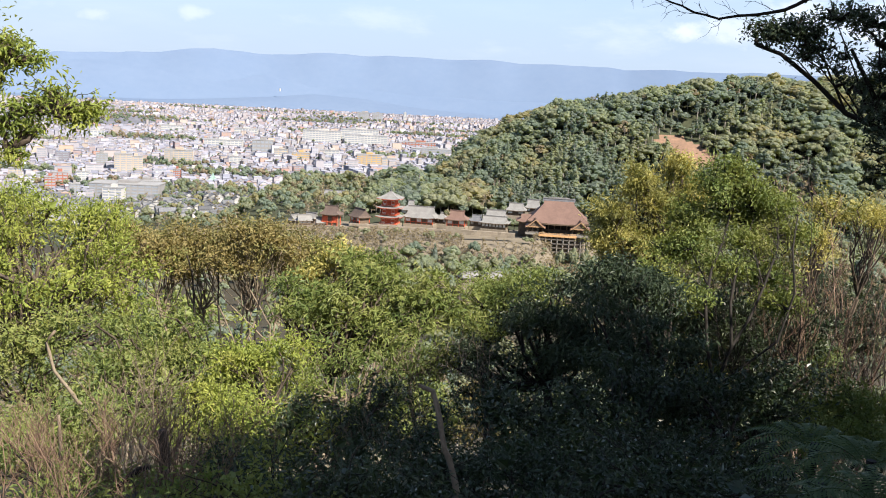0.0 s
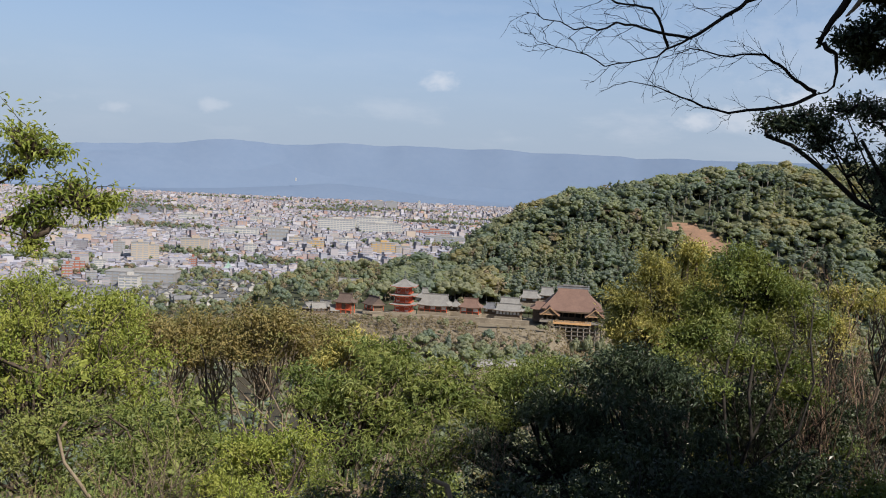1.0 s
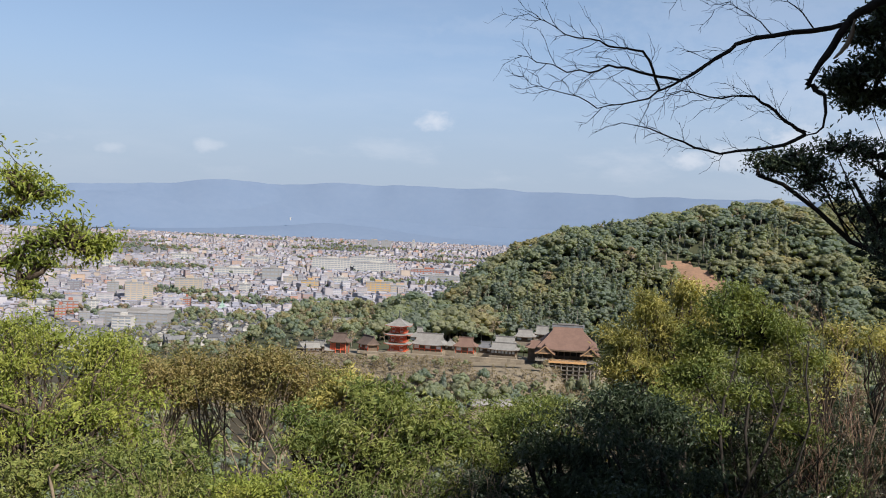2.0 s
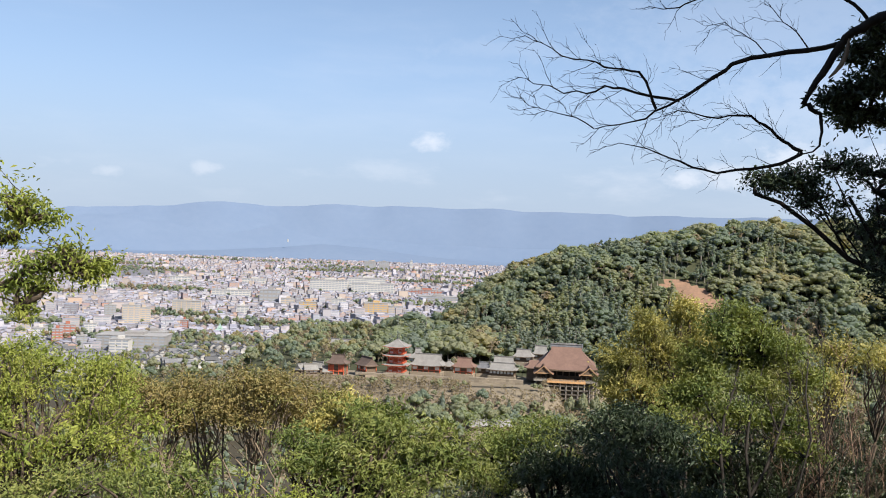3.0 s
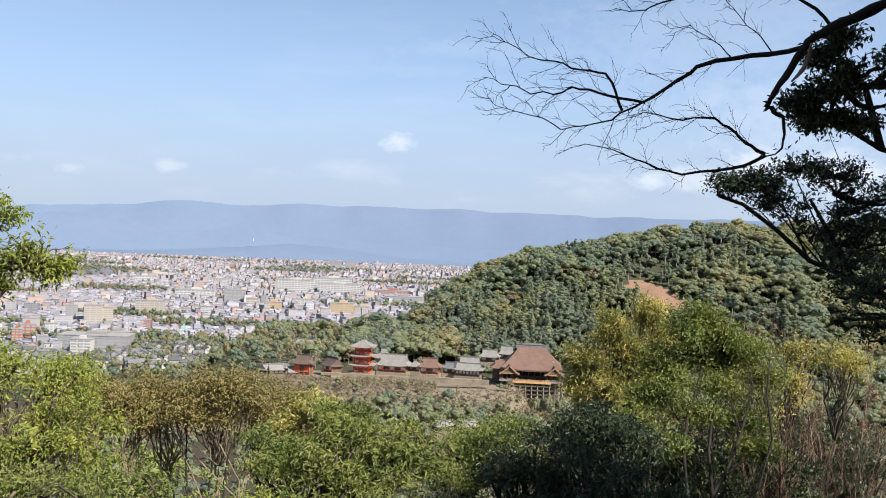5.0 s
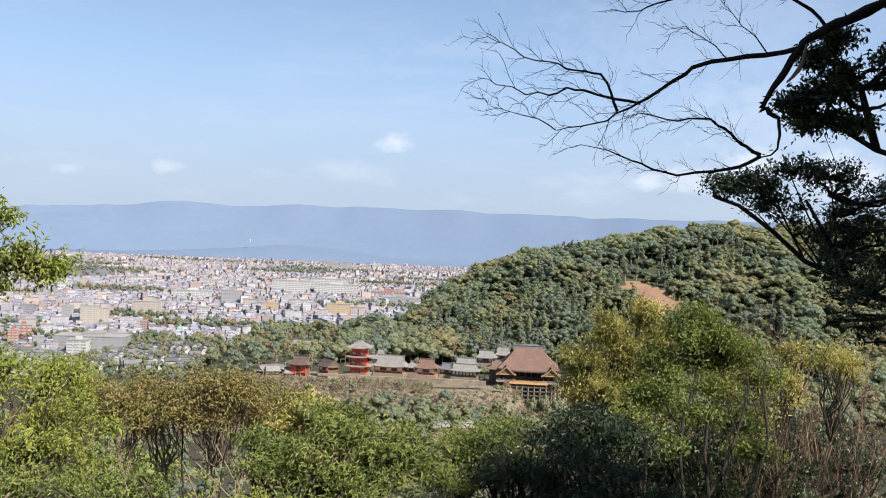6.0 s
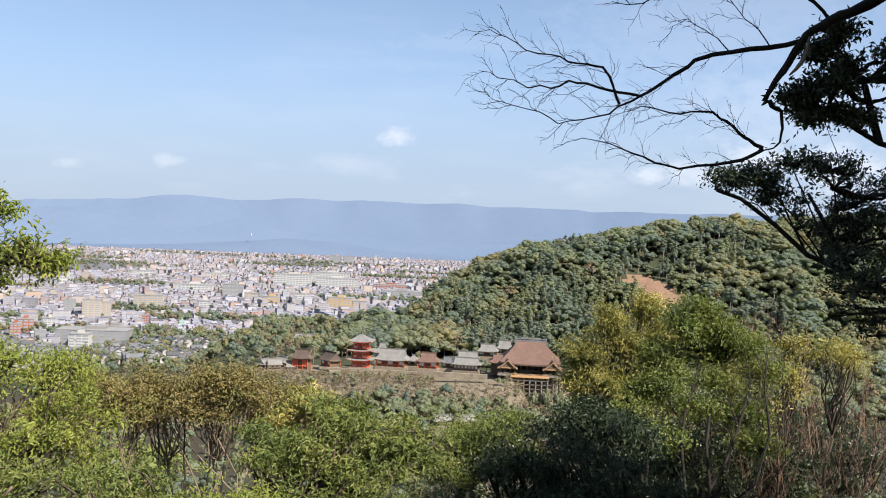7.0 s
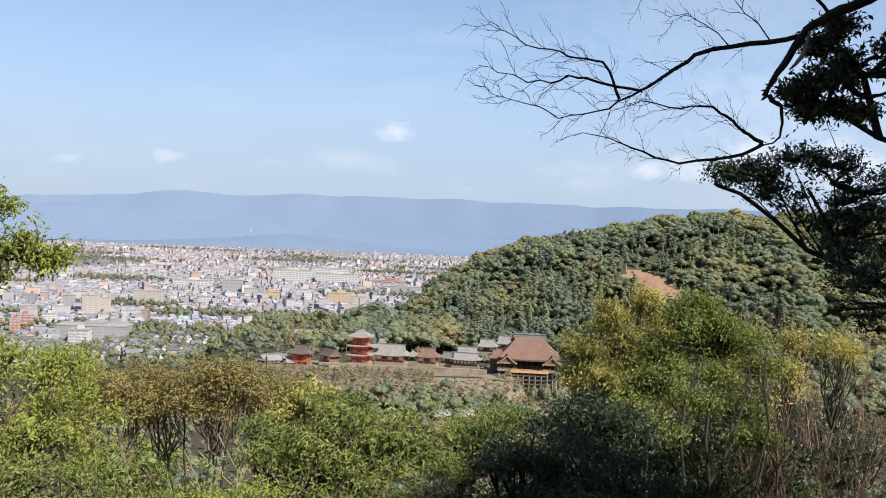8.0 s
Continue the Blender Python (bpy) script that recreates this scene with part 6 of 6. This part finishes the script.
# shrubs towards the right take leaves with shade put into the colour
for i, (p, m, rx, rz) in enumerate((((-0.87, 6.50, -1.21), M_LEAF_SHADED, 0.8, 0.35), ((-2.29, 5.20, -0.92), M_LEAF_MID, 0.5, 0.2), ((-1.05, 5.00, -0.77), M_LEAF_MID, 0.5, 0.2), ((-0.46, 4.90, -0.69), M_LEAF_SHADED, 0.5, 0.2), ((0.99, 4.90, -0.61), M_LEAF_SHADED, 0.7, 0.2), ((1.58, 4.90, -0.58), M_LEAF_SHADED, 0.7, 0.2), ((-0.34, 6.20, -1.26), M_LEAF_SHADED, 0.7, 0.3), ((0.81, 6.00, -0.99), M_LEAF_SHADED, 0.9, 0.35), ((1.23, 5.80, -0.88), M_LEAF_SHADED, 0.8, 0.3), ((2.03, 6.20, -0.97), M_LEAF_SHADED, 0.9, 0.4), ((-1.60, 6.80, -1.46), M_LEAF_MID, 0.7, 0.25), ((-3.08, 6.80, -1.45), M_LEAF_MID, 0.8, 0.35))):
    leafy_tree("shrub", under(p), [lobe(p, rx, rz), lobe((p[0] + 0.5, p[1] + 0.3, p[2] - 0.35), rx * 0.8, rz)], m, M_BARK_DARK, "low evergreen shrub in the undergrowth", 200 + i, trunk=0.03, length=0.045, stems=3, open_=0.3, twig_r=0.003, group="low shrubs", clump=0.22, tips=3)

for i, p in enumerate(((0.23, 11.60, -1.73), (0.87, 11.40, -1.79), (-1.29, 10.60, -2.08), (-2.83, 8.60, -1.31), (-2.02, 7.60, -1.20))):
    b = under(p)
    bare_shrub(b, 4, p[2] - b[2] + 0.25, 0.9, M_BARK_PALE, "leafless shrub of pale crooked twigs", 300 + i, rad=0.011, length=0.5, every=0.24)

leafy_tree("shrub", under((5.78, 12.50, -2.99)), [lobe((5.86, 12.50, -2.28), 0.606, 0.341), lobe((5.26, 12.50, -2.56), 0.53, 0.303), lobe((6.11, 12.00, -2.38), 0.509, 0.364), lobe((5.31, 11.50, -2.55), 0.655, 0.327)],
           M_LEAF_MID, M_BARK_DARK, "dense green shrub below the bare stems", 36, trunk=0.04, stems=3, open_=0.4)
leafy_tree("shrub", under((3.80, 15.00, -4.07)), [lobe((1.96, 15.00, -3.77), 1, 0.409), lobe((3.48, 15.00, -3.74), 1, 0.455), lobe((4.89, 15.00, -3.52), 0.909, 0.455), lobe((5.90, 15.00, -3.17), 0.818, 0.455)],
           M_LEAF_SHADED, M_BARK_DARK, "dense dark evergreen thicket on the slope", 37, trunk=0.05, stems=4, open_=0.15, length=0.11, clump=0.4, tips=1.4)
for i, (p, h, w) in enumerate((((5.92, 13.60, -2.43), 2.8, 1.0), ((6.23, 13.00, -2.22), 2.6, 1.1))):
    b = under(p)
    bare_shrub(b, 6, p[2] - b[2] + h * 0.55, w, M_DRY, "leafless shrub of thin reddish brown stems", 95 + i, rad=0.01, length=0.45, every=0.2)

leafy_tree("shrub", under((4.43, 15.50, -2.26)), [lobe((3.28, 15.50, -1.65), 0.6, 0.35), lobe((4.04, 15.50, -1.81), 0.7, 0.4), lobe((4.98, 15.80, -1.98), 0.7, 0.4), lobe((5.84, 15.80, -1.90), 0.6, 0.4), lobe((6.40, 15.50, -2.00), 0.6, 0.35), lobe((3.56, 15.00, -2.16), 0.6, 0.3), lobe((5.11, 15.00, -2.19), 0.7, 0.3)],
           M_LEAF_SHADED, M_BARK_DARK, "dense dark evergreen thicket behind slender stems", 38, trunk=0.05, stems=4, open_=0.3, length=0.09)
# dead stems that stand in the undergrowth
def dead_stem(line, rad, material, label, seed, end=0.7):
    r = np.random.default_rng(seed)
    ft = under(line[0])
    ob = thing("dead_trunk", ft, label, "dead tree", "dead trunks")
    pts = [np.array(p, float) - np.array(ft) for p in line]
    pts = [np.array([pts[0][0], pts[0][1], -0.3])] + pts
    fine = []
    for a, b in zip(pts[:-1], pts[1:]):
        fine += [a + (b - a) * t + r.normal(size=3) * rad * 0.12 for t in (0, 0.33, 0.66)]
    fine.append(pts[-1])
    wood = Build().tube(fine, [rad * (1 - (1 - end) * i / len(fine)) * r.uniform(0.88, 1.12) for i in range(len(fine))], 9)
    piece("stem", wood.mesh("stem", material, True), ob)
    return ob


dead_stem([(0.22, 5.20, -0.74), (0.18, 5.25, -0.59), (0.11, 5.30, -0.40), (0.04, 5.40, -0.15), (-0.05, 5.40, -0.12)], 0.022, M_BARK_PALE, "pale leaning dead trunk, bent over at its top", 1, 0.6)
dead_stem([(-1.90, 6.50, -1.40), (-1.88, 6.50, -1.13), (-1.90, 6.50, -0.90)], 0.04, M_BARK, "broken dead stump splintered at the top", 2, 0.9)
dead_stem([(-2.30, 6.50, -1.41), (-2.10, 6.60, -1.25), (-2.02, 6.60, -1.23)], 0.025, M_BARK_DARK, "fallen dark branch against a stump", 3, 0.8)
dead_stem([(-3.07, 9.00, -2.26), (-3.46, 9.30, -1.88), (-3.96, 9.60, -1.48), (-4.09, 9.70, -1.20), (-3.99, 9.70, -1.07)], 0.026, M_BARK_PALE, "pale crooked leaning trunk of a shrub", 4, 0.5)
dead_stem([(-3.26, 8.00, -2.14), (-3.25, 8.00, -1.70), (-3.27, 8.00, -1.38)], 0.022, M_BARK_PALE, "slender pale upright stem in the undergrowth", 5, 0.6)

# crooked trunks that stand in the clearing below the russet crowns
for i, (line, rad, m) in enumerate((
        ([(-5.34, 30.0, -6.65), (-6.37, 30.0, -5.66), (-7.27, 30.0, -4.81), (-7.7, 30.2, -4.3)], 0.05, M_BARK_PALE),
        ([(-5.3, 30.0, -6.06), (-5.76, 30.0, -5.28), (-6.19, 30.0, -4.5), (-6.4, 30.2, -4.0)], 0.05, M_BARK_PALE),
        ([(-6.45, 30.0, -6.73), (-6.81, 30.0, -5.86), (-7.4, 30.0, -4.7), (-7.6, 30.2, -4.1)], 0.045, M_BARK_PALE),
        ([(-7.77, 30.0, -6.83), (-7.79, 30.0, -5.53), (-7.87, 30.0, -4.4), (-8.1, 30.2, -3.9)], 0.07, M_BARK_DARK),
        ([(-6.9, 30.0, -6.76), (-7.01, 30.0, -5.5), (-7.02, 30.0, -4.24)], 0.055, M_BARK_DARK),
        ([(-6.29, 30.0, -6.72), (-6.16, 30.0, -5.47), (-5.72, 30.0, -4.08)], 0.07, M_BARK_DARK),
        ([(-5.78, 30.0, -6.18), (-5.67, 30.0, -5.27), (-5.36, 30.0, -4.18)], 0.06, M_BARK_DARK))):
    dead_stem(line, rad * 0.7, m, "slender crooked trunk standing below russet crowns", 20 + i, 0.55)

# ferns at the shaded edge
def fern(at, seed, size=0.62, fronds=10):
    r = np.random.default_rng(seed)
    ob = thing("fern", at, "arching dark green fern in the shade", "fern", "ferns")
    for i in range(fronds):
        w = 2 * math.pi * (i + r.uniform(-0.3, 0.3)) / fronds
        b = Build()
        pts = [np.array([math.cos(w) * size * t, math.sin(w) * size * t, size * (0.95 * t - 1.05 * t * t) + 0.05]) for t in np.linspace(0, 1, 27)]
        b.tube(pts, list(np.linspace(0.004, 0.0015, 27)), 4)
        side = np.array([-math.sin(w), math.cos(w), 0])
        for q in range(3, 27):
            t = q / 26
            L = size * 0.19 * math.sin(math.pi * min(1, t * 0.9 + 0.15))
            f = pts[q] - pts[q - 1]
            for s in (-1, 1):
                p = pts[q]
                e = p + side * s * L + f * 0.9 - np.array([0, 0, L * 0.25])
                m = (p + e) / 2
                b.add([tuple(p), tuple(m + f * 0.42), tuple(e), tuple(m - f * 0.42)], [(0, 1, 2), (0, 2, 3)])
        piece("frond", b.mesh("frond", M_FERN), ob)
    return ob


for i, p in enumerate(((2.90, 6.50, -0.92), (3.10, 6.20, -0.62), (2.43, 6.00, -0.95), (2.65, 5.50, -0.71), (2.73, 5.20, -0.50), (3.04, 7.00, -0.80))):
    b = under(p)
    o = fern((p[0], p[1], p[2] - 0.25), 90 + i)
    st = Build().tube([(0, 0, b[2] - p[2] - 0.2), (0.02, 0, 0.12)], [0.05, 0.035], 7)
    piece("stalk", st.mesh("stalk", M_BARK_DARK), o)

# pale dry grass in the clearing below the russet trees
def grass_clump(at, seed, n=70, high=0.9):
    r = np.random.default_rng(seed)
    b = Build()
    for i in range(n):
        x, y = r.normal(size=2) * 0.5
        t = r.normal(size=2) * 0.25
        w = 0.02
        b.add([(x - w, y, -0.1), (x + w, y, -0.1), (x + t[0] * 0.5 + w, y + t[1] * 0.5, high * 0.6), (x + t[0] * 0.5 - w, y + t[1] * 0.5, high * 0.6), (x + t[0], y + t[1], high * r.uniform(0.8, 1.2))], [(0, 1, 2, 3), (3, 2, 4)])
    ob = new("dry_grass", b.mesh("dry_grass", M_STRAW))
    ob.matrix_world = pose(*at)
    return tagged(ob, "clump of pale dry grass in a clearing", "grass", "dry grass clumps")


for i in range(16):
    x, y = -9.2 + 0.55 * i + rng.uniform(-0.3, 0.3), 33 + rng.uniform(-1.5, 1.5)
    grass_clump(foot(x, y), 300 + i, 60, 1.3)

# trees further down the slope, seen between the near trunks
r_mid = random.Random(4)
for i in range(16):
    y = 42 + 5.5 * i
    x = (-0.30 + 0.09 * ((i * 7) % 9)) * y
    f = foot(x, y)
    hgt = r_mid.uniform(6.5, 9.5)
    c = (x, y, f[2] + hgt)
    leafy_tree("evergreen_tree", f, [lobe(c, 2.2, 1.8), lobe((x + 1.6, y, c[2] - 2.0), 2.0, 1.7), lobe((x - 1.6, y + 0.6, c[2] - 2.4), 2.1, 1.8)], (M_LEAF_MID, M_LEAF_RUST, M_LEAF_SHADED)[i % 3], M_BARK, "evergreen tree further down the wooded slope", 400 + i, trunk=0.13, length=0.30, width=0.5, clump=0.9, tips=0.22, per=8, spread=0.32, open_=0.3, twig_r=0.012, group="trees down the slope")

# overhanging trees at either hand
leafy_tree("evergreen_oak", foot(-6.5, 8.0), [lobe((-4.21, 9.00, 1.96), 0.17, 0.05), lobe((-4.02, 9.00, 1.89), 0.17, 0.05), lobe((-3.90, 9.00, 1.76), 0.1, 0.03), lobe((-4.17, 9.00, 1.75), 0.14, 0.04), lobe((-4.25, 9.00, 1.58), 0.12, 0.04), lobe((-3.70, 9.00, 1.45), 0.17, 0.045), lobe((-3.45, 9.00, 1.35), 0.16, 0.04), lobe((-3.80, 9.00, 1.31), 0.18, 0.04), lobe((-4.02, 9.00, 1.29), 0.16, 0.04), lobe((-3.55, 9.00, 1.23), 0.18, 0.04), lobe((-3.35, 9.00, 1.30), 0.09, 0.03), lobe((-3.93, 9.00, 1.13), 0.16, 0.04), lobe((-4.18, 9.00, 1.09), 0.14, 0.05), lobe((-4.11, 9.00, 0.87), 0.1, 0.04)],
           M_LEAF_BRIGHT, M_BARK, "evergreen tree with drooping leafy sprays over the slope", 31, per=7, length=0.07, width=0.36, spread=0.055, droop=0.5, clump=0.14, tips=2.6, open_=0.8, twig_r=0.003, shoots=0.12, subs=6,
           limbs=[([foot(-6.5, 8.0), (-6.15, 8.50, 0.03), (-5.07, 9.00, 0.76), (-4.47, 9.00, 1.00), (-4.05, 9.00, 1.23), (-3.67, 9.00, 1.27)], 0.034), ([(-5.07, 9.00, 0.76), (-4.49, 9.00, 1.38), (-4.20, 9.00, 1.55), (-4.07, 9.00, 1.75)], 0.016), ([(-4.47, 9.00, 1.00), (-4.25, 9.00, 0.95), (-4.09, 9.00, 0.90)], 0.012)])
leafy_tree("evergreen_oak", foot(6.6, 7.6), [lobe((2.86, 8.50, 2.31), 0.165, 0.0824), lobe((3.14, 8.50, 2.42), 0.258, 0.124), lobe((3.53, 8.50, 2.49), 0.309, 0.134), lobe((3.92, 8.50, 2.43), 0.309, 0.18), lobe((3.31, 8.50, 2.22), 0.232, 0.134), lobe((3.67, 8.50, 2.06), 0.309, 0.185), lobe((4.04, 8.50, 1.86), 0.309, 0.232), lobe((3.86, 8.20, 1.55), 0.283, 0.232), lobe((3.83, 8.60, 1.83), 0.258, 0.18), lobe((4.13, 8.60, 2.18), 0.309, 0.232), lobe((4.07, 8.20, 1.26), 0.309, 0.309), lobe((4.60, 8.50, 1.99), 0.515, 0.567)],
           M_LEAF_GREY, M_BARK_DARK, "dark evergreen oak reaching over the slope", 32, per=11, length=0.05, spread=0.05, clump=0.14, tips=3.4, open_=0.62, twig_r=0.0035, trunk=0.06, shoots=0.03,
           limbs=[([foot(6.6, 7.6), (5.70, 8.00, 0.56), (4.63, 8.30, 1.18), (4.06, 8.50, 1.48), (3.64, 8.50, 1.64), (3.32, 8.50, 1.91), (3.00, 8.50, 2.13), (2.77, 8.50, 2.20)], 0.036), ([(4.06, 8.50, 1.48), (3.84, 8.50, 1.86), (3.62, 8.50, 2.21)], 0.03), ([(3.64, 8.50, 1.64), (3.44, 8.50, 2.00), (3.30, 8.50, 2.30)], 0.012), ([(3.80, 8.50, 1.56), (3.37, 8.50, 2.02), (2.89, 8.50, 2.28)], 0.009), ([(3.85, 8.50, 1.54), (3.52, 8.50, 1.97), (3.07, 8.50, 2.39)], 0.010), ([(3.90, 8.50, 1.52), (3.68, 8.50, 2.00), (3.45, 8.50, 2.46)], 0.011), ([(3.43, 8.50, 1.81), (3.16, 8.50, 2.08), (2.82, 8.50, 2.17)], 0.007), ([(3.95, 8.50, 1.51), (3.91, 8.50, 1.96), (3.84, 8.50, 2.42)], 0.011)])
leafy_tree("camellia_tree", foot(6.0, 5.4), [lobe((2.92, 6.50, 3.23), 0.13, 0.05), lobe((2.82, 6.50, 3.08), 0.1, 0.035), lobe((3.00, 6.50, 2.98), 0.1, 0.035), lobe((2.95, 6.50, 2.86), 0.15, 0.06), lobe((2.78, 6.50, 2.80), 0.13, 0.06), lobe((2.65, 6.50, 2.76), 0.075, 0.035), lobe((2.90, 6.50, 2.67), 0.15, 0.05), lobe((2.72, 6.50, 2.64), 0.07, 0.03), lobe((3.08, 6.50, 2.63), 0.12, 0.05), lobe((3.52, 6.50, 2.96), 0.33, 0.36)],
           M_LEAF_SHADED, M_BARK_DARK, "dark broad-leaved evergreen above the lookout", 33, per=8, length=0.055, spread=0.04, clump=0.11, tips=3.8, open_=0.6, twig_r=0.003, trunk=0.05, shoots=0.0,
           limbs=[([foot(6.0, 5.4), (4.83, 6.30, 1.87), (3.72, 6.40, 2.29), (3.26, 6.50, 2.44), (3.02, 6.50, 2.57), (2.78, 6.50, 2.64)], 0.03), ([(3.26, 6.50, 2.44), (3.13, 6.50, 2.87), (2.92, 6.50, 3.10)], 0.03)])

# the bare bough that hangs into the view
bough = thing("bare_tree", foot(4.6, 3.2), "leafless tree whose dark crooked bough hangs overhead", "tree")
off = np.array(foot(4.6, 3.2))
r = np.random.default_rng(5)
for line, rad, tw in (
        ([foot(4.6, 3.2), (3.30, 4.00, 2.07), (2.80, 4.40, 2.62), (2.28, 4.50, 2.91), (2.09, 4.50, 2.82), (1.99, 4.50, 2.76), (1.91, 4.50, 2.71), (1.86, 4.50, 2.66)], 0.04, 0.0),
        ([(1.86, 4.50, 2.66), (1.69, 4.49, 2.62), (1.50, 4.48, 2.58), (1.33, 4.47, 2.54), (1.24, 4.46, 2.47), (1.16, 4.45, 2.41), (1.06, 4.44, 2.34), (1.00, 4.43, 2.31), (0.90, 4.42, 2.26), (0.78, 4.41, 2.22), (0.67, 4.40, 2.19)], 0.0135, 0.26),
        ([(0.97, 4.45, 2.30), (0.93, 4.44, 2.39), (0.88, 4.44, 2.47), (0.80, 4.43, 2.48), (0.71, 4.43, 2.49), (0.62, 4.42, 2.52), (0.50, 4.41, 2.53), (0.41, 4.41, 2.58), (0.32, 4.40, 2.62)], 0.0075, 0.24),
        ([(1.07, 4.45, 2.34), (0.96, 4.46, 2.36), (0.80, 4.46, 2.40), (0.72, 4.47, 2.40), (0.64, 4.48, 2.37), (0.53, 4.49, 2.37), (0.39, 4.49, 2.41), (0.29, 4.50, 2.44)], 0.0075, 0.24),
        ([(0.67, 4.40, 2.19), (0.58, 4.40, 2.24), (0.44, 4.40, 2.27), (0.35, 4.40, 2.29), (0.29, 4.40, 2.36)], 0.0032, 0.16),
        ([(1.86, 4.50, 2.66), (1.79, 4.50, 2.56), (1.74, 4.50, 2.47), (1.68, 4.50, 2.38), (1.72, 4.50, 2.33), (1.77, 4.50, 2.31), (1.77, 4.50, 2.23), (1.77, 4.50, 2.16), (1.69, 4.50, 2.12)], 0.0195, 0.0),
        ([(1.69, 4.50, 2.12), (1.61, 4.49, 2.16), (1.55, 4.47, 2.20), (1.49, 4.46, 2.25), (1.42, 4.45, 2.28), (1.31, 4.44, 2.28), (1.20, 4.43, 2.27), (1.07, 4.41, 2.29), (0.99, 4.40, 2.26)], 0.0095, 0.24),
        ([(1.69, 4.50, 2.12), (1.58, 4.50, 2.07), (1.45, 4.50, 2.04), (1.28, 4.50, 2.02), (1.16, 4.50, 2.04), (1.06, 4.50, 2.07), (0.95, 4.50, 2.12), (0.80, 4.50, 2.14)], 0.0095, 0.2),
        ([(2.03, 4.60, 2.79), (1.95, 4.60, 2.88), (1.80, 4.60, 2.95), (1.61, 4.60, 2.98), (1.36, 4.60, 2.94), (1.18, 4.60, 2.87), (1.09, 4.60, 2.82), (0.94, 4.60, 2.83)], 0.01, 0.2),
        ([(1.70, 4.50, 2.62), (1.64, 4.50, 2.70), (1.57, 4.50, 2.75), (1.50, 4.50, 2.83), (1.44, 4.50, 2.90)], 0.004, 0.2),
        ([(1.51, 4.50, 2.58), (1.44, 4.50, 2.65), (1.37, 4.50, 2.69), (1.29, 4.50, 2.74), (1.20, 4.50, 2.69)], 0.0035, 0.18)):
    pts = []
    for a, b in zip(line[:-1], line[1:]):
        a, b = np.array(a) - off, np.array(b) - off
        pts += [a + (b - a) * t + r.normal(size=3) * min(rad, 0.012) * 0.55 for t in (0, 0.5)]
    pts.append(np.array(line[-1]) - off)
    wood = Build().tube(pts, [rad * (1 - (0.62 if rad > 0.02 else 0.88) * i / len(pts)) * r.uniform(0.92, 1.1) for i in range(len(pts))], 7)
    if tw:
        twigs(wood, pts[2:], 0.0019, r, tw * 0.75, 2, 0.13, 0.10, 0.8)
    piece("bough", wood.mesh("bough", M_BOUGH, True), bough)

stub = Build().tube([np.array(p) - off for p in ((1.87, 4.45, 2.67), (1.86, 4.45, 2.60), (1.84, 4.45, 2.55), (1.81, 4.45, 2.51), (1.78, 4.45, 2.48))], [0.005, 0.011, 0.012, 0.009, 0.004], 6)
piece("snapped_stub", stub.mesh("snapped_stub", M_BARK_PALE, True), bough, label="pale torn stub of a branch")

# tall unseen trees added beside and behind the lookout to shade its near bushes
for i, (x, y, z, w) in enumerate(((3.4, 3.0, 4.4, 0.75), (3.3, 2.4, 5.0, 0.5), (4.6, 2.8, 3.8, 0.85), (5.8, 3.8, 3.7, 0.9), (7.0, 5.0, 3.4, 0.95), (8.3, 6.4, 3.0, 1.0), (5.2, 1.4, 5.6, 0.9), (9.6, 9.0, 2.9, 1.1), (9.6, 4.1, 9.2, 0.55), (8.0, 2.3, 9.0, 0.8), (5.6, 1.4, 7.4, 0.65))):
    f = foot(x, y)
    leafy_tree("evergreen_oak", f, [lobe((x, y, z), w, w * 0.8), lobe((x + w * 0.6, y + 0.5, z - 1.3 * w), w * 0.8, w * 0.7), lobe((x - w * 0.6, y - 0.5, z - 1.2 * w), w * 0.8, w * 0.7), lobe((x, y, z - 1.8 * w), w * 0.9, w * 0.6)],
               M_LEAF_SHADED, M_BARK_DARK, "tall unseen evergreen added to shade the near bushes", 120 + i, trunk=0.2, length=0.34, width=0.6, clump=0.7, tips=0.3, per=8, spread=0.3, open_=0.15, group="trees behind the lookout")
